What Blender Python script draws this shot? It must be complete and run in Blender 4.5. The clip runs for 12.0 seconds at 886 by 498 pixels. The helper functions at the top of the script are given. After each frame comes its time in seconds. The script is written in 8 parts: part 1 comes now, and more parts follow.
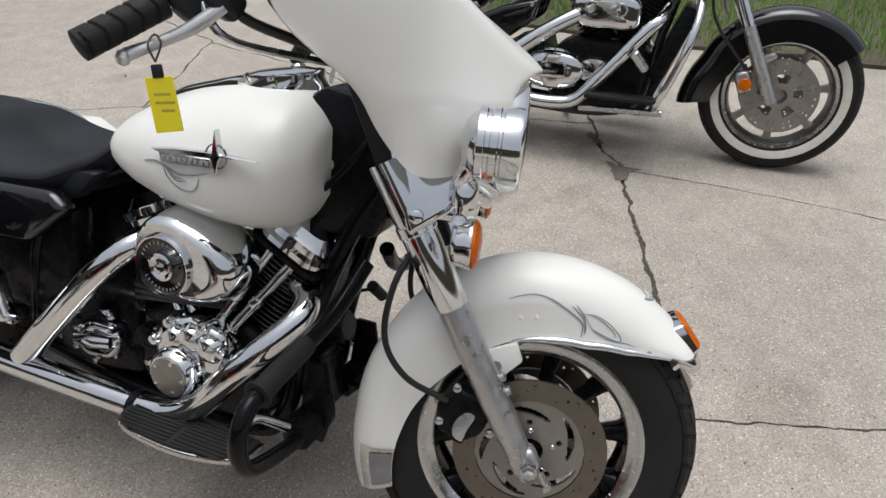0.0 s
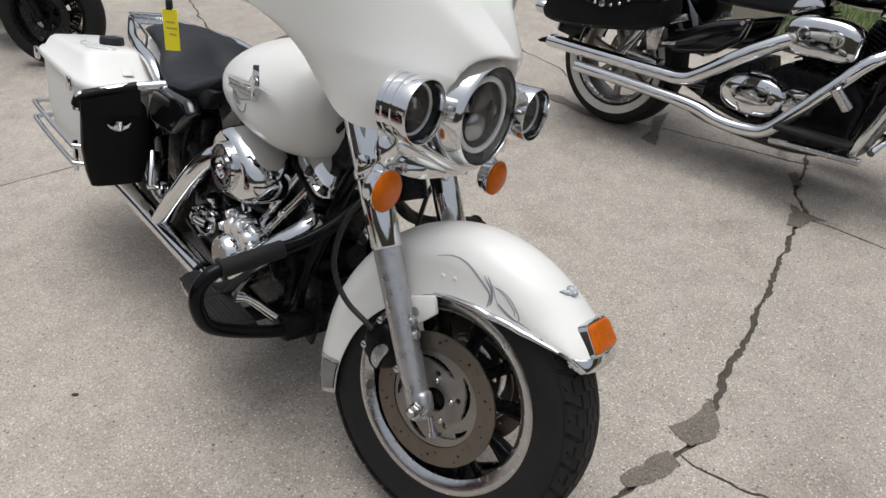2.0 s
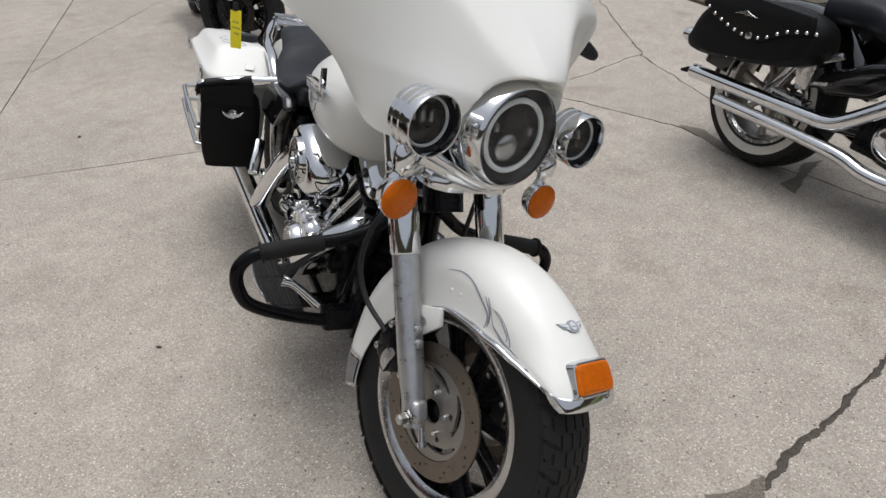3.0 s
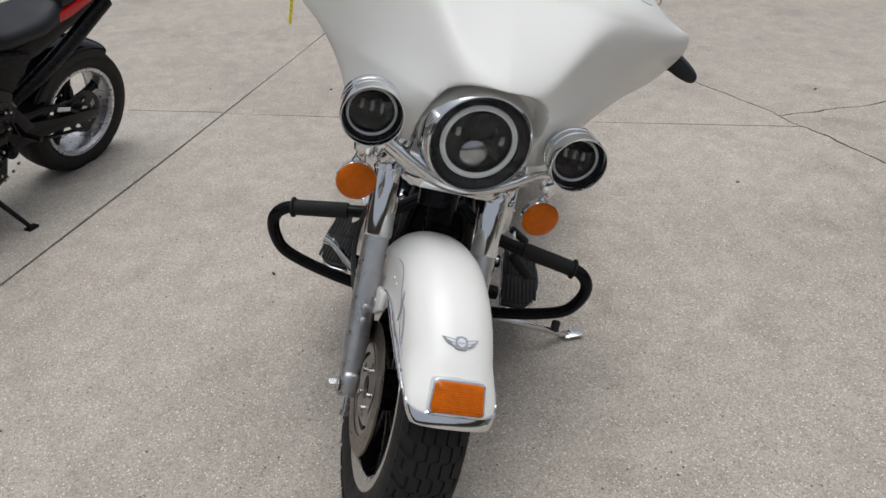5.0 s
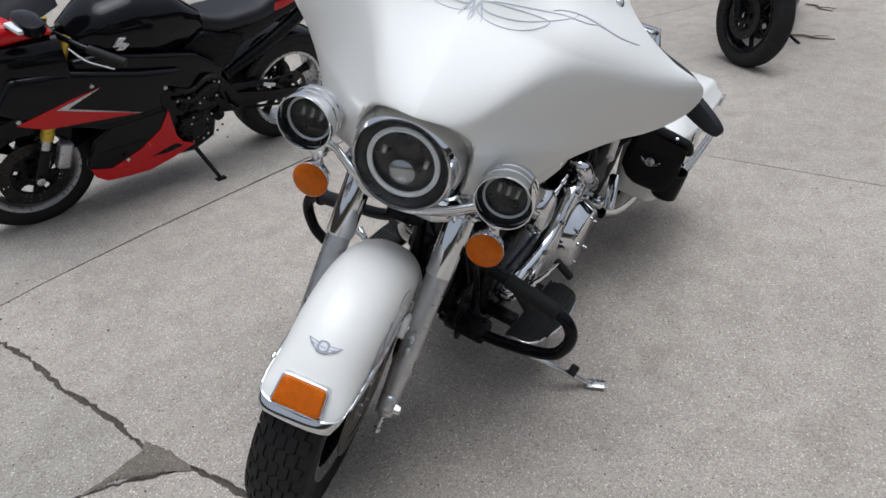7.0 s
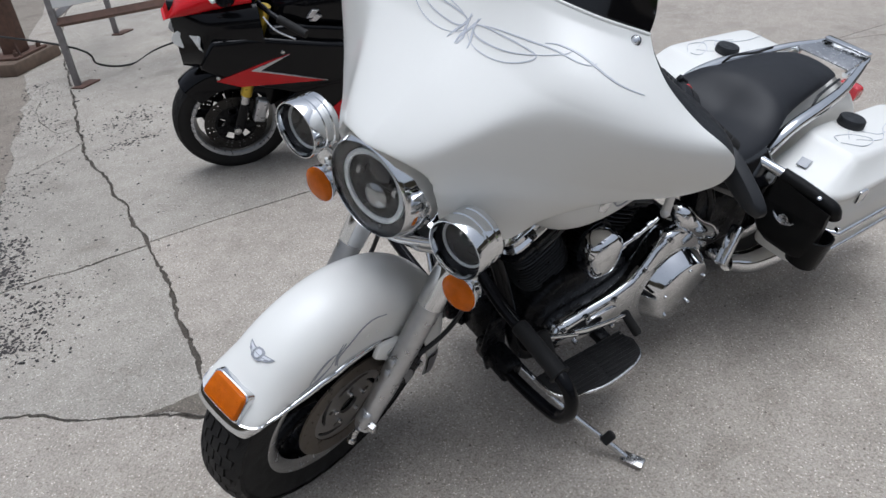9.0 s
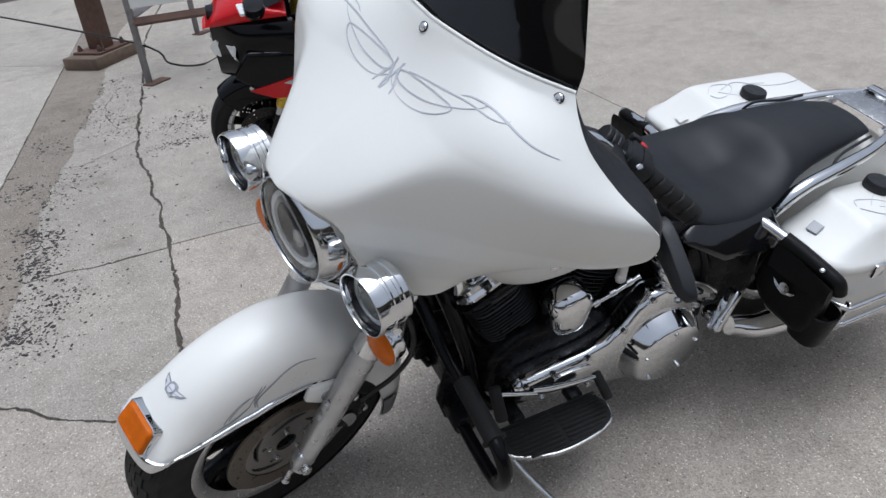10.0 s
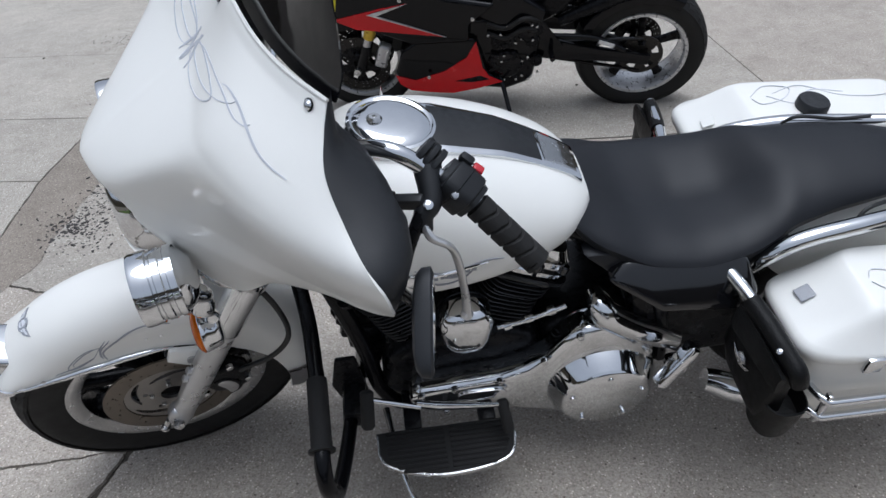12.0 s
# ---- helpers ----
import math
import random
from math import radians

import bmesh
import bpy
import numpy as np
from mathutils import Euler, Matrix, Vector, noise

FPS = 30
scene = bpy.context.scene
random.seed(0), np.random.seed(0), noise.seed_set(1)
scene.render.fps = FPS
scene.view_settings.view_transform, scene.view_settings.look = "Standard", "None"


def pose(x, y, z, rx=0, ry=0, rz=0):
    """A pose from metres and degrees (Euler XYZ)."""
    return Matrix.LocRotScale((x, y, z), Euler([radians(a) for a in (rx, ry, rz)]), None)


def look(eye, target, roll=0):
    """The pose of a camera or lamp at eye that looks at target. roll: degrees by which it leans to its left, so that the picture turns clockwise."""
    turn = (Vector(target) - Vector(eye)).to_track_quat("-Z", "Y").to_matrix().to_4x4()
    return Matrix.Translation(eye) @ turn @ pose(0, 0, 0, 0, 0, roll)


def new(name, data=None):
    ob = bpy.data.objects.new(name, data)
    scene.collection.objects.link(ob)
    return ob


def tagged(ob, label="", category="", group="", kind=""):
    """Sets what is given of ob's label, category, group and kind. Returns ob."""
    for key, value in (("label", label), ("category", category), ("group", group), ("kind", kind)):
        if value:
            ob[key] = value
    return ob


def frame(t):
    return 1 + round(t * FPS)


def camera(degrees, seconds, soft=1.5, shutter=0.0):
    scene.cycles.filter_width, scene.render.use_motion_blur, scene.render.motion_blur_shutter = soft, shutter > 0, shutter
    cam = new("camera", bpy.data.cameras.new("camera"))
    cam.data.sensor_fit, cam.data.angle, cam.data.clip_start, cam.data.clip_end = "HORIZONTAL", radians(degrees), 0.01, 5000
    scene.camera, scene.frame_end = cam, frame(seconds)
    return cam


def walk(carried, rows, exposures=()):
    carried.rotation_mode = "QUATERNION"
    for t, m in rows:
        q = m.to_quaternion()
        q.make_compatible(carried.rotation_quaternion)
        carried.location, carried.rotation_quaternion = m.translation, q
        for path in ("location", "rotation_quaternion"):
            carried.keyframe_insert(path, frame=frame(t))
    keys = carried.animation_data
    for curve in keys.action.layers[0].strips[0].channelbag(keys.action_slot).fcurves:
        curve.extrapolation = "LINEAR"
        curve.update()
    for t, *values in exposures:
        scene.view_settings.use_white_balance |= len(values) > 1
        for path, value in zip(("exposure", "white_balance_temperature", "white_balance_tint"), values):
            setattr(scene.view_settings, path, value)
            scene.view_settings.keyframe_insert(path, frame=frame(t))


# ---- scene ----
cam = camera(64.5, 12.0)
METRES, EYE, TILT, LEAN, TURN = 4.181, 1.405, 0.0, 0.0, 0.0
ROWS = [
    (0.0, 0.0, 0.0, 0.0, 0.28, -33.97, -0.42),
    (0.5, 0.0456, -0.0206, -0.0014, 8.77, -33.91, 0.38),
    (1.0, 0.0843, -0.0208, -0.0014, 15.18, -34.17, 1.54),
    (1.5, 0.1261, -0.0085, -0.0025, 21.78, -34.0, 0.11),
    (2.0, 0.1686, -0.0018, 0.0, 29.15, -33.31, 0.66),
    (2.5, 0.2074, 0.0071, 0.0023, 38.42, -32.91, 0.99),
    (3.0, 0.2292, 0.0422, -0.0006, 45.44, -31.85, 1.06),
    (5.0, 0.3173, 0.187, 0.0004, 74.09, -32.0, 2.19),
    (5.5, 0.3243, 0.2303, 0.0024, 79.53, -32.52, 2.54),
    (6.0, 0.3426, 0.2758, 0.0032, 87.26, -31.8, 3.39),
    (6.5, 0.3474, 0.3151, 0.004, 94.46, -31.05, 4.34),
    (7.0, 0.3273, 0.3592, 0.0016, 99.78, -30.6, 3.61),
    (9.0, 0.2411, 0.4768, 0.0062, 124.42, -31.26, 4.92),
    (9.5, 0.2097, 0.4893, 0.0077, 127.1, -30.58, 5.15),
    (10.0, 0.1773, 0.5152, 0.0088, 132.63, -30.08, 4.2),
    (10.5, 0.1455, 0.5266, 0.0075, 138.87, -30.11, 4.78),
    (11.0, 0.1034, 0.5216, 0.0072, 142.4, -30.21, 3.3),
    (11.5, 0.07, 0.5334, 0.0059, 144.82, -32.04, 2.82),
    (12.0, 0.031, 0.5672, 0.0068, 151.22, -34.55, 3.42),
]
EXPOSURES = [(0.0, 0.18, 6200, 10), (2.5, 0.10, 6200, 10), (5.5, -0.06, 6100, 10), (6.5, 0.0, 5900, 10), (9.0, 0.0, 5750, 10), (12.0, 0.03, 5650, 10)]
walk(cam, [(t, pose(0, 0, EYE, TILT, LEAN, TURN) @ pose(METRES * x, METRES * y, METRES * z, 90 + pitch, roll, yaw)) for t, x, y, z, yaw, pitch, roll in ROWS], EXPOSURES)


# ---- light ----
SUN_TO = Vector((-0.03, 0.05, 0.97)).normalized()
world = bpy.data.worlds.new("overcast_sky")
scene.world = world
world.use_nodes = True
wn = world.node_tree
sky = wn.nodes.new("ShaderNodeTexSky")
sky.sky_type = "NISHITA"
sky.sun_disc = False
sky.sun_elevation = math.asin(SUN_TO.z)
sky.sun_rotation = math.atan2(SUN_TO.x, SUN_TO.y)
sky.air_density, sky.dust_density, sky.ozone_density = 1.0, 6.0, 1.0
hue = wn.nodes.new("ShaderNodeHueSaturation")
hue.inputs["Saturation"].default_value = 0.25
wn.links.new(sky.outputs[0], hue.inputs["Color"])
wn.links.new(hue.outputs[0], wn.nodes["Background"].inputs[0])
wn.nodes["Background"].inputs[1].default_value = 0.125
sun_data = bpy.data.lights.new("sun", "SUN")
sun_data.energy, sun_data.angle, sun_data.color = 1.1, radians(48), (1.0, 0.97, 0.92)
sun = new("sun", sun_data)
sun.matrix_world = look(SUN_TO * 20, (0, 0, 0))


# ---- materials ----
def material(name, base, rough=0.5, metal=0.0, coat=0.0, scale=30.0, vary=0.12, bump=0.0, bump_scale=200.0, rough_vary=0.1, alpha=1.0, transmit=0.0, spec=0.5):
    """A plain surface with two scales of colour variation, uneven gloss and fine relief."""
    m = bpy.data.materials.new(name)
    m.use_nodes = True
    nt = m.node_tree
    b = nt.nodes["Principled BSDF"]
    co = nt.nodes.new("ShaderNodeTexCoord")
    n1 = nt.nodes.new("ShaderNodeTexNoise")
    n1.inputs["Scale"].default_value, n1.inputs["Detail"].default_value = scale, 5
    nt.links.new(co.outputs["Object"], n1.inputs["Vector"])
    n2 = nt.nodes.new("ShaderNodeTexNoise")
    n2.inputs["Scale"].default_value, n2.inputs["Detail"].default_value = scale / 8, 3
    nt.links.new(co.outputs["Object"], n2.inputs["Vector"])
    mix = nt.nodes.new("ShaderNodeMath")
    mix.operation = "ADD"
    nt.links.new(n1.outputs["Fac"], mix.inputs[0])
    nt.links.new(n2.outputs["Fac"], mix.inputs[1])
    ramp = nt.nodes.new("ShaderNodeMapRange")
    ramp.inputs["From Min"].default_value, ramp.inputs["From Max"].default_value = 0.6, 1.4
    ramp.inputs["To Min"].default_value, ramp.inputs["To Max"].default_value = 1 - vary, 1 + vary
    nt.links.new(mix.outputs[0], ramp.inputs["Value"])
    tint = nt.nodes.new("ShaderNodeVectorMath")
    tint.operation = "SCALE"
    tint.inputs[0].default_value = base
    nt.links.new(ramp.outputs[0], tint.inputs["Scale"])
    nt.links.new(tint.outputs[0], b.inputs["Base Color"])
    rr = nt.nodes.new("ShaderNodeMapRange")
    rr.inputs["From Min"].default_value, rr.inputs["From Max"].default_value = 0.3, 0.7
    rr.inputs["To Min"].default_value, rr.inputs["To Max"].default_value = max(0.01, rough - rough_vary), min(1, rough + rough_vary)
    nt.links.new(n1.outputs["Fac"], rr.inputs["Value"])
    nt.links.new(rr.outputs[0], b.inputs["Roughness"])
    b.inputs["Metallic"].default_value = metal
    b.inputs["Specular IOR Level"].default_value = spec
    b.inputs["Coat Weight"].default_value = coat
    b.inputs["Coat Roughness"].default_value = 0.06
    b.inputs["Alpha"].default_value = alpha
    b.inputs["Transmission Weight"].default_value = transmit
    if bump:
        n3 = nt.nodes.new("ShaderNodeTexNoise")
        n3.inputs["Scale"].default_value, n3.inputs["Detail"].default_value = bump_scale, 4
        nt.links.new(co.outputs["Object"], n3.inputs["Vector"])
        bp = nt.nodes.new("ShaderNodeBump")
        bp.inputs["Strength"].default_value, bp.inputs["Distance"].default_value = bump, 0.002
        nt.links.new(n3.outputs["Fac"], bp.inputs["Height"])
        nt.links.new(bp.outputs[0], b.inputs["Normal"])
    return m


WHITE = material("white_paint", (0.80, 0.79, 0.745), 0.48, 0, 0.45, 6, 0.02, rough_vary=0.04, spec=0.3)
CHROME = material("chrome", (0.72, 0.73, 0.74), 0.06, 1, 0, 25, 0.06, rough_vary=0.03)
DULL_CHROME = material("dull_chrome", (0.55, 0.55, 0.55), 0.22, 1, 0, 60, 0.12, rough_vary=0.08)
ALLOY = material("raw_alloy", (0.50, 0.50, 0.50), 0.33, 0.85, 0, 45, 0.14, 0.12, 300)
LEVER = material("polished_alloy", (0.60, 0.60, 0.60), 0.34, 0.75, 0, 45, 0.15, 0.1, 300)
ROTOR = material("brake_rotor", (0.195, 0.168, 0.138), 0.36, 0.85, 0, 40, 0.18, 0.05, 250)
DARK_ROTOR = material("dark_brake_disc", (0.030, 0.028, 0.026), 0.34, 0.7, 0, 40, 0.18, 0.05, 250)
PLATE = material("rotor_carrier", (0.33, 0.31, 0.285), 0.38, 0.85, 0, 40, 0.15)
BLACK = material("black_gloss_paint", (0.005, 0.005, 0.006), 0.09, 0, 0.6, 30, 0.2, rough_vary=0.03, spec=0.4)
FRAME = material("black_frame_paint", (0.004, 0.004, 0.005), 0.20, 0, 0, 30, 0.2, rough_vary=0.05, spec=0.16)
FIN = material("black_fin_casting", (0.020, 0.020, 0.021), 0.34, 0.2, 0, 60, 0.3, spec=0.5)
PANEL = material("black_fairing_plastic", (0.004, 0.004, 0.005), 0.09, 0, 0, 30, 0.2, rough_vary=0.03, spec=0.22)
SATIN = material("black_satin_metal", (0.006, 0.006, 0.007), 0.28, 0, 0.0, 40, 0.3, spec=0.14)
PLASTIC = material("black_plastic", (0.012, 0.013, 0.015), 0.5, 0, 0, 60, 0.2, 0.15, 500, spec=0.4)
VINYL = material("black_vinyl", (0.012, 0.013, 0.016), 0.48, 0, 0, 40, 0.10, 0.12, 900, rough_vary=0.03, spec=0.30)
LEATHER = material("black_leather", (0.006, 0.006, 0.006), 0.44, 0, 0, 50, 0.3, 0.5, 260, spec=0.16)
RUBBER = material("tyre_rubber", (0.016, 0.0155, 0.015), 0.66, 0, 0, 30, 0.3, 0.3, 400, spec=0.25)
WHITEWALL = material("whitewall_rubber", (0.66, 0.63, 0.57), 0.6, 0, 0, 30, 0.1)
AMBER = material("amber_lens", (0.57, 0.122, 0.001), 0.16, 0, 0.12, 60, 0.2, 0.6, 160, spec=0.15)
RED = material("red_paint", (0.52, 0.004, 0.008), 0.18, 0, 0.3, 20, 0.06, spec=0.25)
SILVER = material("silver_paint", (0.55, 0.55, 0.56), 0.32, 0.7, 0, 50, 0.08)
GREY = material("pinstripe_grey", (0.30, 0.31, 0.335), 0.4, 0, 0.3, 60, 0.12)
STRIPE = material("pinstripe_silver", (0.51, 0.525, 0.565), 0.42, 0, 0.3, 60, 0.12)
PALE = material("pinstripe_pale", (0.63, 0.64, 0.67), 0.4, 0, 0.3, 60, 0.1)
GOLD = material("gold_anodised", (0.60, 0.42, 0.05), 0.35, 0.6, 0, 50, 0.1)
TAG = material("yellow_tag", (0.80, 0.68, 0.015), 0.55, 0, 0, 20, 0.06)
BLUE_INK = material("tag_ink", (0.42, 0.36, 0.04), 0.6, 0, 0, 40, 0.2)
TINT = material("tinted_screen", (0.004, 0.004, 0.005), 0.07, 0, 0.15, 20, 0.1, rough_vary=0.02)
LAMP_DARK = material("lamp_reflector", (0.016, 0.016, 0.018), 0.2, 0.3, 0, 40, 0.2)
HALO = material("lamp_halo", (0.82, 0.83, 0.82), 0.3, 0, 0.5, 40, 0.05)
LENS = material("lamp_projector", (0.40, 0.40, 0.40), 0.12, 0.8, 0, 40, 0.15)
REDLENS = material("red_lens", (0.55, 0.02, 0.03), 0.2, 0, 0.6, 60, 0.1)
RUST = material("rusty_steel", (0.13, 0.075, 0.055), 0.7, 0.2, 0, 25, 0.45, 0.5, 120)
PURLIN = material("grey_painted_steel", (0.22, 0.21, 0.21), 0.55, 0.2, 0, 30, 0.3, 0.3, 150)
BOARD = material("white_sign_board", (0.72, 0.72, 0.70), 0.5, 0, 0, 10, 0.08)
TIMBER = material("weathered_timber", (0.16, 0.115, 0.085), 0.85, 0, 0, 18, 0.4, 0.6, 90)
GRASS = material("grass_blades", (0.17, 0.32, 0.05), 0.6, 0, 0, 5, 0.45)
SOIL = material("soil", (0.09, 0.075, 0.05), 0.95, 0, 0, 8, 0.4, 0.8, 60)
CABLE = material("black_cable", (0.01, 0.01, 0.01), 0.45, 0, 0, 60, 0.2)

glass = bpy.data.materials.new("clear_lens")
glass.use_nodes = True
gb = glass.node_tree.nodes["Principled BSDF"]
gb.inputs["Base Color"].default_value = (0.95, 0.96, 0.96, 1)
gb.inputs["Roughness"].default_value, gb.inputs["Transmission Weight"].default_value, gb.inputs["IOR"].default_value = 0.02, 1.0, 1.2


def concrete(name, tone, speck_mask=False):
    """Worn concrete with exposed pebbles, fine sand, broad stains and, where asked, tar crumbs along one strip."""
    m = bpy.data.materials.new(name)
    m.use_nodes = True
    nt = m.node_tree
    b = nt.nodes["Principled BSDF"]
    geo = nt.nodes.new("ShaderNodeNewGeometry")
    info = nt.nodes.new("ShaderNodeObjectInfo")

    def tex(kind, scale, detail=4):
        n = nt.nodes.new(kind)
        n.inputs["Scale"].default_value = scale
        if kind == "ShaderNodeTexNoise":
            n.inputs["Detail"].default_value = detail
        nt.links.new(geo.outputs["Position"], n.inputs["Vector"])
        return n

    def ramp(src, stops):
        r = nt.nodes.new("ShaderNodeValToRGB")
        r.color_ramp.elements[0].position, r.color_ramp.elements[0].color = stops[0][0], (*stops[0][1], 1)
        r.color_ramp.elements[1].position, r.color_ramp.elements[1].color = stops[-1][0], (*stops[-1][1], 1)
        for p, c in stops[1:-1]:
            r.color_ramp.elements.new(p).color = (*c, 1)
        nt.links.new(src, r.inputs[0])
        return r.outputs[0]

    def blend(kind, fac, a, c):
        x = nt.nodes.new("ShaderNodeMix")
        x.data_type, x.blend_type = "RGBA", kind
        if isinstance(fac, float):
            x.inputs[0].default_value = fac
        else:
            nt.links.new(fac, x.inputs[0])
        for s, v in ((6, a), (7, c)):
            if isinstance(v, tuple):
                x.inputs[s].default_value = (*v, 1)
            else:
                nt.links.new(v, x.inputs[s])
        return x.outputs[2]

    big = tex("ShaderNodeTexNoise", 0.9, 5)
    mid = tex("ShaderNodeTexNoise", 9, 6)
    fine = tex("ShaderNodeTexNoise", 170, 5)
    peb = tex("ShaderNodeTexVoronoi", 190)
    grain = tex("ShaderNodeTexVoronoi", 330)
    peb2 = tex("ShaderNodeTexVoronoi", 46)
    t = tone
    col = ramp(big.outputs["Fac"], [(0.3, (t[0] * 0.88, t[1] * 0.87, t[2] * 0.86)), (0.7, (t[0] * 1.08, t[1] * 1.07, t[2] * 1.05))])
    col = blend("MULTIPLY", 0.8, col, ramp(mid.outputs["Fac"], [(0.3, (0.86, 0.85, 0.84)), (0.65, (1.06, 1.06, 1.06))]))
    col = blend("MULTIPLY", 0.72, col, ramp(fine.outputs["Fac"], [(0.32, (0.66, 0.64, 0.62)), (0.5, (1.0, 1.0, 1.0)), (0.68, (1.22, 1.21, 1.18))]))
    pick = nt.nodes.new("ShaderNodeSeparateColor")
    nt.links.new(peb.outputs["Color"], pick.inputs[0])
    col = blend("MULTIPLY", 1.0, col, ramp(pick.outputs[1], [(0.0, (0.72, 0.70, 0.67)), (0.16, (0.90, 0.89, 0.88)), (0.55, (1.0, 1.0, 1.0)), (0.92, (1.10, 1.10, 1.08))]))
    pick3 = nt.nodes.new("ShaderNodeSeparateColor")
    nt.links.new(grain.outputs["Color"], pick3.inputs[0])
    col = blend("MULTIPLY", 1.0, col, ramp(pick3.outputs[0], [(0.0, (0.82, 0.81, 0.79)), (0.3, (0.97, 0.97, 0.97)), (1.0, (1.07, 1.07, 1.06))]))
    light = nt.nodes.new("ShaderNodeMath")
    light.operation = "GREATER_THAN"
    light.inputs[1].default_value = 0.925
    nt.links.new(pick.outputs[0], light.inputs[0])
    near = nt.nodes.new("ShaderNodeMath")
    near.operation = "LESS_THAN"
    near.inputs[1].default_value = 0.42
    nt.links.new(peb.outputs["Distance"], near.inputs[0])
    both = nt.nodes.new("ShaderNodeMath")
    both.operation = "MULTIPLY"
    nt.links.new(light.outputs[0], both.inputs[0])
    nt.links.new(near.outputs[0], both.inputs[1])
    col = blend("MIX", both.outputs[0], col, (min(0.85, t[0] * 1.75), min(0.83, t[1] * 1.75), min(0.8, t[2] * 1.72)))
    pick2 = nt.nodes.new("ShaderNodeSeparateColor")
    nt.links.new(peb2.outputs["Color"], pick2.inputs[0])
    dark = nt.nodes.new("ShaderNodeMath")
    dark.operation = "GREATER_THAN"
    dark.inputs[1].default_value = 0.90
    nt.links.new(pick2.outputs[1], dark.inputs[0])
    near2 = nt.nodes.new("ShaderNodeMath")
    near2.operation = "LESS_THAN"
    near2.inputs[1].default_value = 0.16
    nt.links.new(peb2.outputs["Distance"], near2.inputs[0])
    both2 = nt.nodes.new("ShaderNodeMath")
    both2.operation = "MULTIPLY"
    nt.links.new(dark.outputs[0], both2.inputs[0])
    nt.links.new(near2.outputs[0], both2.inputs[1])
    col = blend("MIX", both2.outputs[0], col, (t[0] * 0.35, t[1] * 0.32, t[2] * 0.3))
    stain = tex("ShaderNodeTexNoise", 2.6, 8)
    col = blend("MULTIPLY", 0.5, col, ramp(stain.outputs["Fac"], [(0.30, (0.66, 0.64, 0.62)), (0.42, (1, 1, 1)), (0.9, (1, 1, 1))]))
    if speck_mask:
        crumb = tex("ShaderNodeTexNoise", 60, 3)
        patch = tex("ShaderNodeTexNoise", 2.4, 3)
        hit = ramp(crumb.outputs["Fac"], [(0.575, (0, 0, 0)), (0.60, (1, 1, 1))])
        where = ramp(patch.outputs["Fac"], [(0.46, (0, 0, 0)), (0.62, (1, 1, 1))])
        sep = nt.nodes.new("ShaderNodeMath")
        sep.operation = "MULTIPLY"
        nt.links.new(hit, sep.inputs[0])
        nt.links.new(where, sep.inputs[1])
        col = blend("MIX", sep.outputs[0], col, (0.035, 0.03, 0.028))
    var = nt.nodes.new("ShaderNodeMapRange")
    var.inputs["To Min"].default_value, var.inputs["To Max"].default_value = 0.95, 1.04
    nt.links.new(info.outputs["Random"], var.inputs["Value"])
    sc = nt.nodes.new("ShaderNodeVectorMath")
    sc.operation = "SCALE"
    nt.links.new(col, sc.inputs[0])
    nt.links.new(var.outputs[0], sc.inputs["Scale"])
    nt.links.new(sc.outputs[0], b.inputs["Base Color"])
    b.inputs["Roughness"].default_value = 0.88
    bp = nt.nodes.new("ShaderNodeBump")
    bp.inputs["Strength"].default_value, bp.inputs["Distance"].default_value = 0.7, 0.003
    nt.links.new(fine.outputs["Fac"], bp.inputs["Height"])
    nt.links.new(bp.outputs[0], b.inputs["Normal"])
    return m


SLAB = concrete("worn_concrete", (0.40, 0.365, 0.325))
SLAB_TAR = concrete("tar_specked_concrete", (0.37, 0.345, 0.31), False)
SLAB_PALE = concrete("pale_walkway_concrete", (0.42, 0.395, 0.355))
DIRT = concrete("dirt_filled_joint", (0.085, 0.074, 0.062))
TAR = material("tar_crumb", (0.045, 0.040, 0.038), 0.8, 0, 0, 60, 0.4)
PATCH = concrete("crumbled_patch", (0.160, 0.141, 0.118))
GRIT = concrete("crack_grit", (0.150, 0.132, 0.112))
DIRT_STRIP = concrete("dirty_strip", (0.255, 0.226, 0.194), False)


# ---- shape helpers ----
def finish(bm, mat, name, angle=38):
    bmesh.ops.recalc_face_normals(bm, faces=bm.faces[:])
    me = bpy.data.meshes.new(name)
    bm.to_mesh(me)
    bm.free()
    for p in me.polygons:
        p.use_smooth = True
    me.set_sharp_from_angle(angle=radians(angle))
    me.materials.append(mat)
    return me


def part(name, bm, mat, parent, label="", turn=None, angle=38):
    if turn is not None:
        bmesh.ops.transform(bm, matrix=turn, verts=bm.verts[:])
    ob = new(name, finish(bm, mat, name, angle))
    ob.parent = parent
    if label:
        tagged(ob, label)
    return ob


def thing(name, m, label, category, group="", kind=""):
    ob = new(name)
    ob.matrix_world = m
    ob.empty_display_size = 0.1
    return tagged(ob, label, category, group, kind)


def spline(pts, sub=6):
    """A smooth line through the points."""
    p = [Vector(q) for q in pts]
    if len(p) < 3 or sub < 2:
        return p
    p = [2 * p[0] - p[1]] + p + [2 * p[-1] - p[-2]]
    out = []
    for i in range(1, len(p) - 2):
        for k in range(sub):
            t = k / sub
            out.append(0.5 * (2 * p[i] + (p[i + 1] - p[i - 1]) * t + (2 * p[i - 1] - 5 * p[i] + 4 * p[i + 1] - p[i + 2]) * t * t
                              + (3 * p[i] - p[i - 1] - 3 * p[i + 1] + p[i + 2]) * t ** 3))
    return out + [p[-2]]


